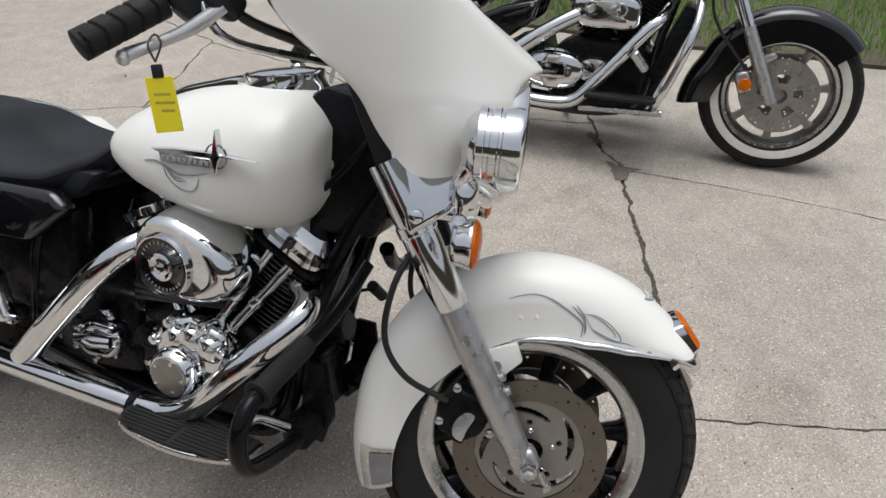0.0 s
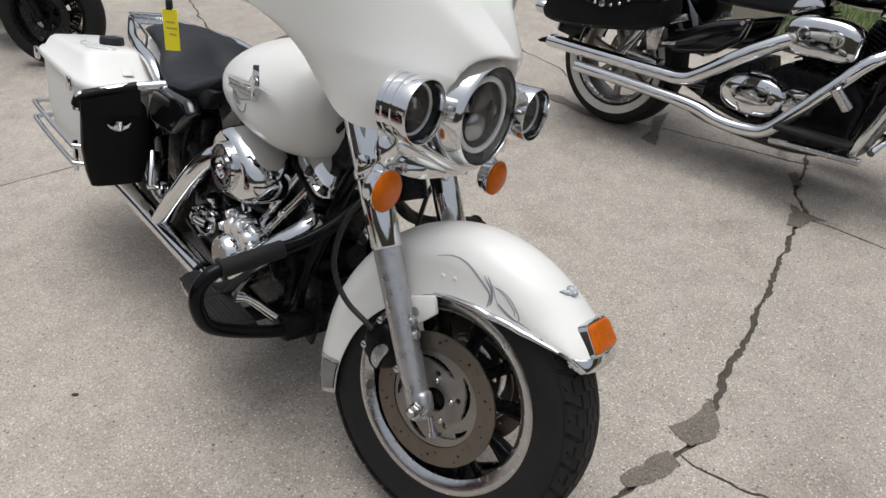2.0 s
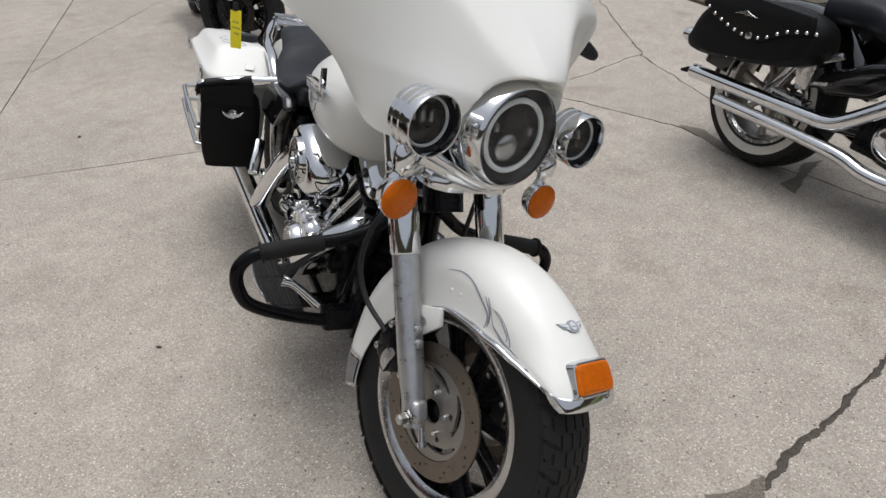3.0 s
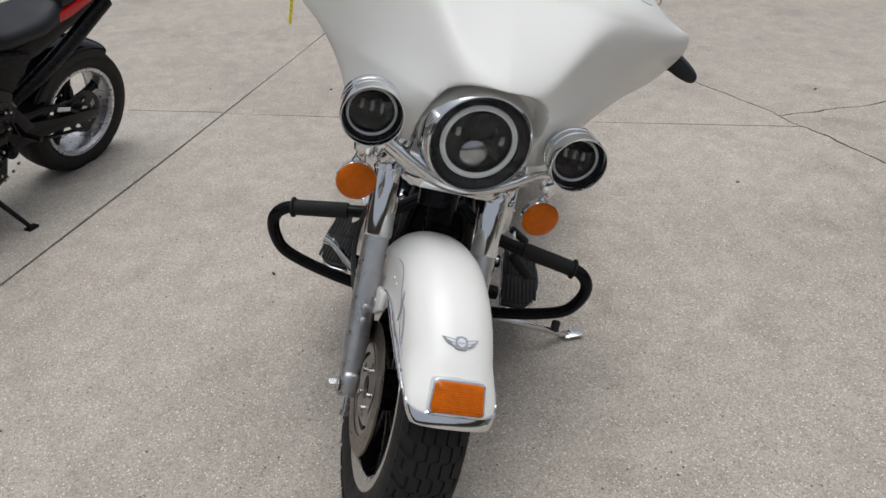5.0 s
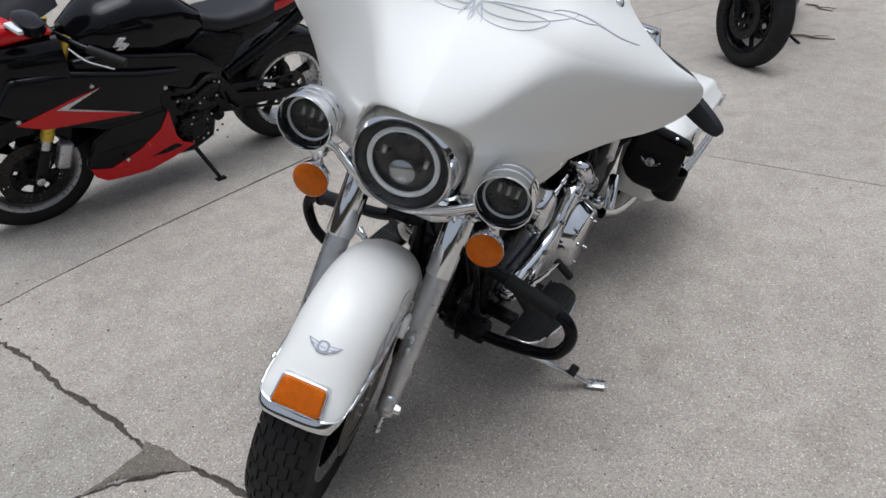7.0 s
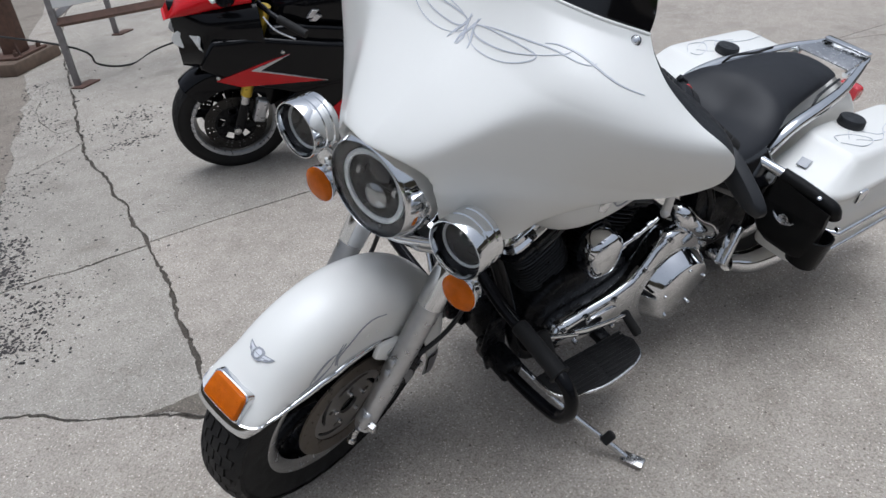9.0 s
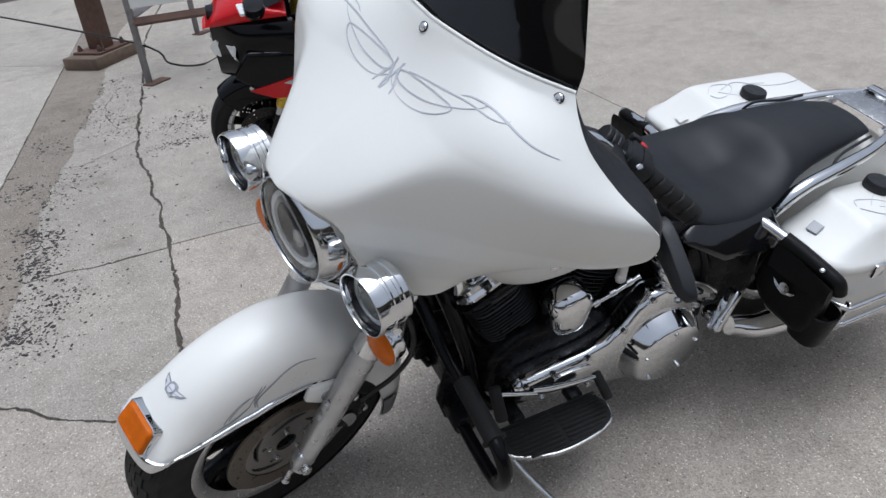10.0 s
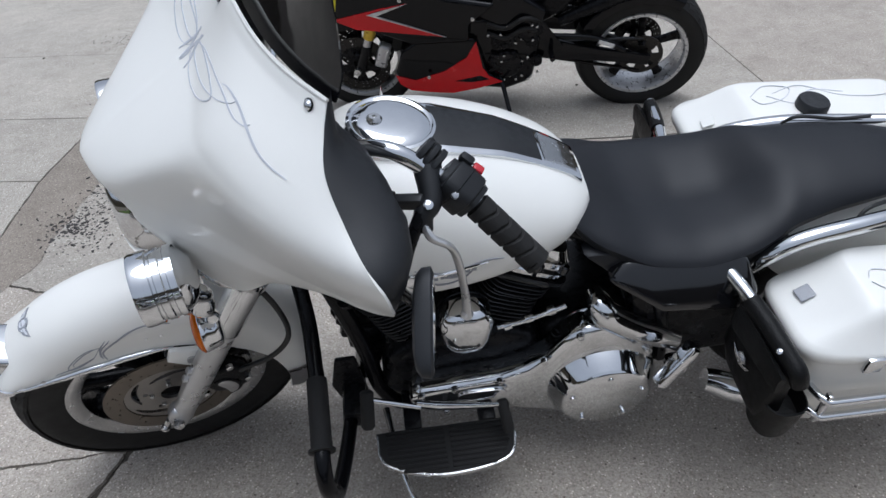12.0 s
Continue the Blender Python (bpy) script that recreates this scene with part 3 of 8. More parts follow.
front_fender = fpart("front_fender", sheet(fender_skin, span(-1, 1, 61), span(0, 1, 100), 0.003), WHITE, bike, "pearl white front fender with grey pinstripe scrolls")
for s in (-1, 1):
    edge = [fender_point(s, v) for v in span(46.5, 108, 20)]
    fpart("fender_trim", tube([(x, y * 1.035, z + 0.002) for x, y, z in edge], [0.0030, 0.0070, 0.0080, 0.0078, 0.0065, 0.003], 10, 2), CHROME, front_fender, "chrome trim strip")
# the chrome tip: a lip round the end that runs out into the side strips
tip_rows = []
for u in span(-1, 1, 65):
    reach = 0.016 + 0.066 * abs(u) ** 2.6
    drop = 1 - abs(u) ** 8
    row = [lifted(fender_skin, u * 0.998, reach + 0.003, 0.0), lifted(fender_skin, u * 0.998, reach, 0.0026), lifted(fender_skin, u * 0.998, reach * 0.5, 0.0034), lifted(fender_skin, u * 0.998, 0.0, 0.0034)]
    e = row[-1]
    tip_rows.append(row + [e + Vector((0.001, 0, -0.004)) * drop, e + Vector((-0.003, 0, -0.007)) * drop, e + Vector((-0.012, 0, -0.007)) * drop])
fpart("fender_tip_trim", skin(tip_rows, closed=False, caps=False), CHROME, front_fender, "chrome fender tip")
for s in (-1, 1):
    fpart("tip_screw", turned([(0, 0.006), (0.002, 0.006), (0.003, 0.003), (0.003, 0.001)], lifted(fender_point, s * 0.86, 53, 0.002), (0.2, s * 0.9, 0.2), 12), DULL_CHROME, front_fender)


def fender_frame(v, lift=0.0):
    p = Vector(fender_point(0, v))
    n = Vector((math.cos(radians(v)), 0, math.sin(radians(v))))
    x = Vector((0, 1, 0))
    m = Matrix((x, n.cross(x) * -1, n)).transposed().to_4x4()
    m.translation = p + n * lift
    return m


m = Matrix.Translation((0.2462, 0, 0.5685)) @ pose(0, 0, 0, 0, 49, 0) @ pose(0, 0, 0, 0, 0, 90)


def lamp_ring(sx, sy, z, dy=0.0, p=9):
    return [m @ Vector((a * sx * (1 - 0.05 * b), b * sy + dy, z - 0.022 * (a * sx / 0.05) ** 2 * (z < 0))) for a, b in oval(40, 1, 1, p)]


fender_lamp = fpart("fender_lamp", skin([lamp_ring(0.0570, 0.044, -0.034), lamp_ring(0.0540, 0.0375, -0.006), lamp_ring(0.0505, 0.0315, 0.0085), lamp_ring(0.0490, 0.0300, 0.0095), lamp_ring(0.042, 0.025, 0.0095)]), CHROME, front_fender, "chrome fender lamp base", 30)
fpart("lens", skin([lamp_ring(0.0470, 0.0280, 0.008), lamp_ring(0.0468, 0.0278, 0.0125), lamp_ring(0.0440, 0.0250, 0.0168, 0, 6), lamp_ring(0.026, 0.014, 0.0185, 0, 5), lamp_ring(0.006, 0.004, 0.0188, 0, 4)]), AMBER, fender_lamp, "amber ribbed lens")
for k in range(9):
    q = -0.0190 + 0.0040 * k
    w = 0.0420 * (1 - 0.05 * q / 0.03)
    fpart("lens_rib", tube([m @ Vector((-w, q, 0.0168)), m @ Vector((0, q, 0.0182)), m @ Vector((w, q, 0.0168))], 0.0012, 6, 3), AMBER, fender_lamp)


def emblem_shape(k):
    """Half the outline of the winged emblem, shrunk inwards by k."""
    return [(0.0, -0.0125 + k), (0.010, -0.0115 + k), (0.0150 - k * 0.5, -0.0065 + k * 0.6), (0.024 - k, -0.0030 + k * 0.8), (0.030 - k * 1.4, 0.0035 + k * 0.6), (0.0350 - k * 2.6, 0.0110 - k * 0.4), (0.024, 0.0085 - k), (0.012, 0.0062 - k), (0.0085 - k * 0.3, 0.0108 - k), (0.0, 0.0125 - k)]


m = fender_frame(61.5, 0.0015) @ pose(0, 0, 0, 0, 0, 180)
both = [(a, b) for a, b in emblem_shape(0.0)] + [(-a, b) for a, b in emblem_shape(0.0)[-2:0:-1]]
badge = fpart("fender_badge", skin([[m @ Vector((a, b, z - 4.6 * a * a)) for a, b in both] for z in (-0.002, 0.0016)]), GREY, front_fender, "grey winged emblem")
for s in (-1, 1):
    for k in range(2):
        wing = [(0.0125, 0.0040 - 0.0062 * k), (0.0200 - 0.003 * k, 0.0058 - 0.0062 * k), (0.0295 - 0.010 * k, 0.0083 - 0.0062 * k), (0.0265 - 0.009 * k, 0.0036 - 0.0050 * k), (0.0190 - 0.002 * k, 0.0008 - 0.0050 * k), (0.0115, -0.0008 - 0.0052 * k)]
        fpart("wing", skin([[m @ Vector((s * a, b, z - 4.6 * a * a)) for a, b in wing] for z in (0.0, 0.0024)]), PALE, badge)
fpart("shield", skin([[m @ Vector((a, b, z)) for a, b in oval(24, 0.0078, 0.0085)] for z in (0.0, 0.0026)]), PALE, badge)
fpart("bar", block((0.013, 0.0016, 0.001), tuple(m @ Vector((0, -0.001, 0.003))), (0, 0, 90), 0.0003, 1), GREY, badge)
for s in (-1, 1):
    rows = [[fender_point(s * u, v) for u in span(0.30, 0.99, 14)] for v in span(189, 205.5, 8)]
    inner = [[(x, y + s * 0.0035, z) for x, y, z in r] for r in rows]
    fpart("fender_tip_patch", merged(skin(inner, closed=False, caps=False)), DULL_CHROME, front_fender, "worn metal tip panel")
    rows = [[fender_point(s * u, v) for u in span(0.42, 0.96, 10)] for v in span(191, 203.8, 6)]
    fpart("tip_inset", skin([[(x, y + s * 0.0055, z) for x, y, z in r] for r in rows], closed=False, caps=False), PURLIN, front_fender)
    for line, w in (([(0.478, 106.5), (0.450, 99), (0.483, 92), (0.583, 85), (0.678, 80), (0.80, 78.6), (0.889, 78.4)], 0.004), ([(0.496, 85), (0.609, 80), (0.74, 78), (0.835, 77.5)], 0.004), ([(0.478, 83.7), (0.576, 80), (0.767, 77.6)], 0.003),
                    ([(0.544, 80.2), (0.511, 75.8), (0.537, 69.4), (0.606, 65.5), (0.70, 64), (0.772, 64.4), (0.811, 67.6), (0.77, 71.5), (0.715, 75.3), (0.559, 80)], 0.0022), ([(0.715, 75.3), (0.772, 65.5), (0.606, 58.4)], 0.0022), ([(0.53, 79), (0.54, 73), (0.62, 67.5), (0.72, 66.5)], 0.0018)):
        fpart("pinstripe", ribbon(fender_point, [(s * u, v) for u, v in line], w), GREY, front_fender)
    for v, u in ((103, 0.72), (97, 0.72), (124, 0.80), (131, 0.82)):
        p = Vector(fender_point(s * u, v))
        fpart("rivet", turned([(0, 0.004), (0.002, 0.0035), (0.003, 0.001)], p, (0, s, 0), 10), WHITE, front_fender)
    fpart("fender_bracket", plate([(-0.125, 0.505), (-0.06, 0.535), (-0.045, 0.50), (-0.085, 0.455), (-0.13, 0.45)], s * 0.092, s * 0.106, "y", 0.004), WHITE, front_fender, "white fender mounting bracket")


def on_fork(z, s, dx=0.0, y=0.125):
    return Vector((-(z - 0.303) * 0.600 - 0.011 + dx, s * y, z))


for s in (-1, 1):
    d = (on_fork(0.8, s) - on_fork(0.3, s)).normalized()
    leg = fpart("fork_leg", turned([(-0.022, 0.012), (-0.02, 0.022), (0.02, 0.024), (0.05, 0.0245), (0.10, 0.0275), (0.36, 0.0285)], on_fork(0.305, s), d, 32), ALLOY, bike, "scuffed grey alloy fork slider")
    fpart("fork_cover", turned([(0, 0.0305), (0.004, 0.0325), (0.13, 0.033), (0.28, 0.034)], on_fork(0.592, s), d, 40), CHROME, leg, "chrome fork cover")
    fpart("cover_band", ring([(0, 0.0335), (0.003, 0.036), (0.02, 0.036), (0.023, 0.0335)], on_fork(0.715, s), d, 40), CHROME, leg)
    fpart("axle_clamp", block((0.055, 0.040, 0.05), tuple(on_fork(0.318, s, 0.004)), (0, -28, 0), 0.014, 3), ALLOY, leg)
    fpart("axle_nut", turned([(0, 0.017), (0.006, 0.017), (0.007, 0.013), (0.022, 0.012), (0.026, 0.007)], (-0.006, s * 0.142 - 0.006, AXLE - 0.003), (0, s, 0), 6), DULL_CHROME, leg)
    fpart("clamp_bolt", turned([(0, 0.007), (0.03, 0.007), (0.03, 0.011), (0.04, 0.011)], tuple(on_fork(0.30, s, 0.026)), (0.5, 0, -0.9), 10), DULL_CHROME, leg)
    for z in (0.445, 0.47):
        fpart("boss", turned([(0, 0.010), (0.012, 0.009), (0.014, 0.005)], tuple(on_fork(z, s, 0.026)), (0.8, 0, 0.5), 12), ALLOY, leg)
    fpart("mount_boss", turned([(0, 0.011), (0.024, 0.010), (0.026, 0.007)], tuple(on_fork(0.485, s, 0.028, 0.11)), (0, -s, 0), 12), ALLOY, leg)
    cal = fpart("brake_caliper", plate([(-0.185, 0.35), (-0.19, 0.40), (-0.16, 0.44), (-0.11, 0.43), (-0.085, 0.395), (-0.10, 0.35), (-0.14, 0.325)], s * 0.088, s * 0.128, "y", 0.012, 3), SATIN, bike, "black brake caliper")
    inset = [(-0.130 + 0.018 * a + 0.014 * b - 0.012 * (1 - b * b), 0.366 + 0.034 * b - 0.006 * a) for a, b in oval(28, 1, 1, 3)]
    fpart("caliper_trim", plate(inset, s * 0.124, s * 0.131, "y", 0.002), SATIN, cal)
    fpart("caliper_inset", plate([(-0.134 + (a + 0.134) * 0.70, 0.366 + (b - 0.366) * 0.84) for a, b in inset], s * 0.129, s * 0.1325, "y", 0.001), ALLOY, cal)
    for px, pz in ((-0.10, 0.43), (-0.155, 0.44), (-0.085, 0.36), (-0.18, 0.37)):
        fpart("caliper_bolt", turned([(0, 0.008), (0.008, 0.008), (0.010, 0.005)], (px, s * 0.124, pz), (0, s, 0), 10), DULL_CHROME, cal)
    fpart("brake_hose", tube([(-0.255, s * 0.10, 0.70), (-0.29, s * 0.135, 0.62), (-0.295, s * 0.145, 0.52), (-0.25, s * 0.14, 0.45), (-0.17, s * 0.125, 0.41)], 0.006, 10), CABLE, cal)

# chrome nacelle panels, lower clamp and light bar
for s in (-1, 1):
    panel = plate([(-0.336, 0.865), (-0.272, 0.712), (-0.206, 0.765), (-0.180, 0.808), (-0.20, 0.865)], s * 0.100, s * 0.136, "y", 0.012, 3)
    for v in panel.verts:
        v.co.y += s * (0.86 - v.co.z) * 0.22
    fpart("nacelle_panel", panel, CHROME, bike, "chrome nacelle side panel")
    strip = plate([(-0.424, 0.990), (-0.368, 0.876), (-0.308, 0.750), (-0.292, 0.716), (-0.270, 0.730), (-0.330, 0.862), (-0.386, 0.985)], s * 0.120, s * 0.146, "y", 0.008, 2)
    fpart("fork_strip", strip, PLASTIC, bike, "black strip behind the chrome panel")
    fpart("nacelle_bolt", turned([(0, 0.012), (0.006, 0.012), (0.009, 0.007)], (-0.262, s * 0.163, 0.752), (0, s, 0), 16), CHROME, bike)
fpart("lower_clamp", plate([(-0.30, -0.115), (-0.19, -0.115), (-0.165, -0.08), (-0.165, 0.08), (-0.19, 0.115), (-0.30, 0.115), (-0.325, 0.05), (-0.325, -0.05)], 0.738, 0.770, "z", 0.01), CHROME, bike, "chrome lower fork clamp cover")
fpart("steering_stem", turned([(0, 0.045), (0.22, 0.045)], (-0.245, 0, 0.66), (-0.45, 0, 0.9), 24), SATIN, bike)
light_bar = fpart("light_bar", tube([(-0.180, -0.205, 0.823), (-0.172, -0.165, 0.824), (-0.150, -0.11, 0.803), (-0.134, -0.05, 0.781), (-0.130, 0, 0.776), (-0.134, 0.05, 0.781), (-0.150, 0.11, 0.803), (-0.172, 0.165, 0.824), (-0.180, 0.205, 0.823)], 0.0100, 14, 6, 0.75), CHROME, bike, "chrome passing-lamp bar")
fpart("bar_skirt", tube([(-0.186, -0.16, 0.806), (-0.158, -0.09, 0.784), (-0.146, 0, 0.768), (-0.158, 0.09, 0.784), (-0.186, 0.16, 0.806)], 0.014, 12, 6, 0.5), CHROME, light_bar)


def front_lamp(name, at, R, deep, label, main):
    """A lamp that looks forward: chrome bucket and ring, dark reflector, pale halo, projectors and a clear lens."""
    at = Vector(at)
    ax = Vector((1, 0, 0.02)).normalized()
    rot = ax.to_track_quat("X", "Z").to_matrix().to_4x4()
    if main:
        prof = [(-deep, R * 0.75), (-deep * 0.92, R * 1.02), (-0.074, R * 1.10), (-0.060, R * 1.105), (-0.040, R * 1.085), (-0.018, R * 1.035), (-0.006, R * 0.99), (0.001, R * 0.955), (0.002, R * 0.938), (-0.001, R * 0.928), (-0.004, R * 0.925)]
    else:
        prof = [(-deep, R * 0.05), (-deep * 0.98, R * 0.30), (-deep * 0.90, R * 0.60), (-deep * 0.78, R * 0.80), (-deep * 0.64, R * 0.92), (-deep * 0.52, R * 0.975), (-0.048, R * 0.985), (-0.046, R * 1.02), (-0.036, R * 1.02), (-0.034, R * 0.985), (-0.028, R * 0.985), (-0.026, R * 1.02), (-0.016, R * 1.02), (-0.014, R * 0.985), (-0.010, R * 0.985),
                (-0.008, R * 1.04), (0.014, R * 1.06), (0.019, R * 1.035), (0.019, R * 1.00), (0.013, R * 0.975), (0.004, R * 0.965)]
    bucket = fpart(name, turned(prof, at, ax, 64, caps=False), CHROME, bike, label)
    if main:
        fpart("back_cap", turned([(-deep - 0.001, R * 0.5), (-deep + 0.002, R * 0.52)], at, ax, 24), CHROME, bucket)
    if main:
        fpart("reflector", turned([(-0.003, R * 0.928), (-0.010, R * 0.88), (-0.014, R * 0.76), (-0.018, R * 0.74), (-0.019, R * 0.60), (-0.030, R * 0.56), (-0.032, 0.001)], at, ax, 56, caps=False), LAMP_DARK, bucket, "black lamp face")
    else:
        fpart("reflector", turned([(0.006, R * 0.967), (-0.006, R * 0.92), (-0.010, R * 0.84), (-0.012, R * 0.72), (-0.026, R * 0.66), (-0.030, 0.001)], at, ax, 48, caps=False), LAMP_DARK, bucket, "black lamp face")
    h0, h1 = (0.62, 0.715) if main else (0.74, 0.83)
    hz = -0.016 if main else -0.010
    fpart("halo", ring([(hz - 0.004, R * h0), (hz + 0.002, R * h0), (hz + 0.004, R * (h0 + h1) / 2), (hz + 0.002, R * h1), (hz - 0.004, R * h1)], at, ax, 64), HALO, bucket, "pale halo ring")
    if main:
        # a large round projector below, a dim one above and two small bright ones beside
        fpart("projector", turned([(0, R * 0.26), (0.006, R * 0.26), (0.011, R * 0.20), (0.014, R * 0.10), (0.0145, 0.0005)], at + rot @ Vector((-0.030, 0, -R * 0.26)), ax, 32), LENS, bucket)
        fpart("projector", turned([(0, R * 0.24), (0.006, R * 0.24), (0.010, R * 0.18), (0.012, R * 0.06), (0.0122, 0.0005)], at + rot @ Vector((-0.030, 0, R * 0.31)), ax, 28), LAMP_DARK, bucket)
        fpart("shelf", block((0.010, R * 1.0, 0.003), tuple(at + rot @ Vector((-0.026, 0, R * 0.06))), (0, 0, 0), 0.001, 1), LAMP_DARK, bucket)
        for y in (-0.42, 0.42):
            fpart("projector", block((0.010, R * 0.10, R * 0.17), tuple(at + rot @ Vector((-0.024, y * R, R * 0.10))), (0, -12, 0), 0.003, 2), LENS, bucket)
            fpart("fin", block((0.012, R * 0.02, R * 0.36), tuple(at + rot @ Vector((-0.027, y * 0.66 * R, R * 0.10))), (0, 0, 0), 0.001, 1), LAMP_DARK, bucket)
    for k in range(0 if main else 3):
        y = (k - 1) * 0.33 * R
        fpart("projector", block((0.012, R * 0.14, R * 0.36), tuple(at + rot @ Vector((-0.025, y, R * 0.10))), (0, -14, 0), 0.004, 3), LENS, bucket)
        fpart("projector", block((0.012, R * 0.19, R * 0.20), tuple(at + rot @ Vector((-0.026, y, -R * 0.24))), (0, 25, 0), 0.003, 2), LAMP_DARK, bucket)
    if not main:
        for k in (-1, 1):
            fpart("cooling_fin", block((0.012, R * 1.0, 0.003), tuple(at + rot @ Vector((-0.022, 0, R * (0.03 + 0.36 * k)))), (0, 0, 0), 0.001, 1), LAMP_DARK, bucket)
    ln = fpart("lens", turned([(-0.004, R * 0.915), (0.002, R * 0.75), (0.006, R * 0.4), (0.007, 0.001)], at, ax, 40), glass, bucket, "clear lens")
    ln.visible_shadow = False
    return bucket


front_lamp("headlight", (-0.104, -0.004, 0.889), 0.1055, 0.10, "round headlight in chrome ring with pale halo", True)
for s in (-1, 1):
    front_lamp("passing_lamp", (-0.127, s * 0.213 - 0.004, 0.893), 0.0570, 0.074, "chrome ribbed passing lamp with pale halo ring", False)
    fpart("lamp_bracket", tube([(-0.185, s * 0.19, 0.80), (-0.19, s * 0.205, 0.83), (-0.178, s * 0.213, 0.855)], [0.018, 0.016, 0.02], 14), CHROME, light_bar)
    fpart("bracket_base", turned([(0, 0.020), (0.012, 0.022), (0.03, 0.020), (0.042, 0.014)], (-0.182, s * 0.205, 0.79), (0, 0, 1), 24), CHROME, light_bar)
    sig = fpart("turn_signal", turned([(-0.036, 0.006), (-0.035, 0.028), (-0.031, 0.034), (-0.024, 0.037), (-0.012, 0.039), (-0.010, 0.0405), (-0.002, 0.0415), (0.0, 0.040)], (-0.160, s * 0.205, 0.729), (1, 0, 0.03), 40), CHROME, bike, "chrome turn signal with amber lens")
    fpart("lens", turned([(-0.002, 0.0405), (0.003, 0.041), (0.006, 0.0385), (0.011, 0.030), (0.0135, 0.015), (0.014, 0.001)], (-0.160, s * 0.205, 0.729), (1, 0, 0.03), 40), AMBER, sig, "amber lens")
    fpart("signal_stem", tube([(-0.186, s * 0.205, 0.80), (-0.186, s * 0.206, 0.775), (-0.186, s * 0.206, 0.760)], [0.014, 0.011, 0.016], 12), CHROME, sig)

# batwing fairing: a skin over cross lines from the screen edge down to the chin
EDGE_TOP = [(-0.367, 0.0, 1.247), (-0.373, 0.07, 1.246), (-0.385, 0.135, 1.243), (-0.407, 0.2, 1.239), (-0.44, 0.264, 1.234)]
FLANGE = [(-0.341, 0.0, 1.216), (-0.346, 0.08, 1.218), (-0.36, 0.155, 1.22), (-0.388, 0.23, 1.217), (-0.422, 0.29, 1.212)]
DECK = [(-0.316, 0.0, 1.184), (-0.312, 0.092, 1.19), (-0.322, 0.188, 1.206), (-0.362, 0.271, 1.203), (-0.402, 0.335, 1.186)]
SHOULDER = [(-0.205, 0, 1.100), (-0.216, 0.105, 1.112), (-0.268, 0.195, 1.174), (-0.316, 0.305, 1.172), (-0.401, 0.396, 1.154)]
CREST = [(-0.122, 0, 1.034), (-0.138, 0.100, 1.036), (-0.240, 0.194, 1.142), (-0.288, 0.322, 1.144), (-0.405, 0.452, 1.135)]
UNDER = [(-0.101, 0, 1.014), (-0.126, 0.102, 1.006), (-0.240, 0.198, 1.112), (-0.290, 0.332, 1.112), (-0.412, 0.474, 1.113)]
BROW = [(-0.110, 0, 0.998), (-0.138, 0.110, 0.980), (-0.243, 0.206, 1.070), (-0.300, 0.345, 1.064), (-0.417, 0.484, 1.084)]
HOLLOW = [(-0.128, 0, 0.935), (-0.158, 0.124, 0.930), (-0.245, 0.216, 0.985), (-0.314, 0.338, 1.006), (-0.420, 0.478, 1.040)]
JAW = [(-0.165, 0, 0.860), (-0.178, 0.132, 0.872), (-0.250, 0.228, 0.886), (-0.316, 0.312, 0.940), (-0.391, 0.437, 0.996)]
CHIN = [(-0.205, 0, 0.805), (-0.196, 0.130, 0.832), (-0.258, 0.226, 0.830), (-0.312, 0.276, 0.884), (-0.350, 0.352, 0.960)]


def catmull(p, t):
    """A smooth line through p at t from 0 to 1."""
    n = len(p) - 1
    i = min(n - 1, max(0, int(t * n)))
    f = t * n - i
    a = p[i - 1] if i else 2 * p[0] - p[1]
    d = p[i + 2] if i + 2 <= n else 2 * p[n] - p[n - 1]
    b, c = p[i], p[i + 1]
    return 0.5 * (2 * b + (c - a) * f + (2 * a - 5 * b + 4 * c - d) * f * f + (3 * b - a - 3 * c + d) * f ** 3)


FAIR = [[Vector(q) for q in row] for row in (EDGE_TOP, FLANGE, DECK, SHOULDER, CREST, UNDER, BROW, HOLLOW, JAW, CHIN)]


def fairing_line(u, v):
    """The fairing through its cross lines, before its creases are rounded."""
    t = abs(u)
    col = []
    for row in FAIR:
        ghost = [Vector((row[1].x, -row[1].y, row[1].z))] + row
        n = len(row) - 1
        i = min(n - 1, int(t * n))
        f = t * n - i
        a, b, c = ghost[i], ghost[i + 1], ghost[i + 2]
        d = ghost[i + 3] if i + 3 < len(ghost) else 2 * c - b
        col.append(0.5 * (2 * b + (c - a) * f + (2 * a - 5 * b + 4 * c - d) * f * f + (3 * b - a - 3 * c + d) * f ** 3))
    p = catmull(col, min(1, max(0, v)))
    return (p.x, math.copysign(p.y, u) if u else 0.0, p.z)


GRID_U, GRID_V = 121, 77
fair_grid = np.array([[fairing_line(u, v) for u in span(-1, 1, GRID_U)] for v in span(0, 1, GRID_V)])
for _ in range(130):
    inner = 0.5 * fair_grid[1:-1, 1:-1] + 0.125 * (fair_grid[:-2, 1:-1] + fair_grid[2:, 1:-1] + fair_grid[1:-1, :-2] + fair_grid[1:-1, 2:])
    inner[:5] = fair_grid[1:6, 1:-1]
    fair_grid[1:-1, 1:-1] = inner


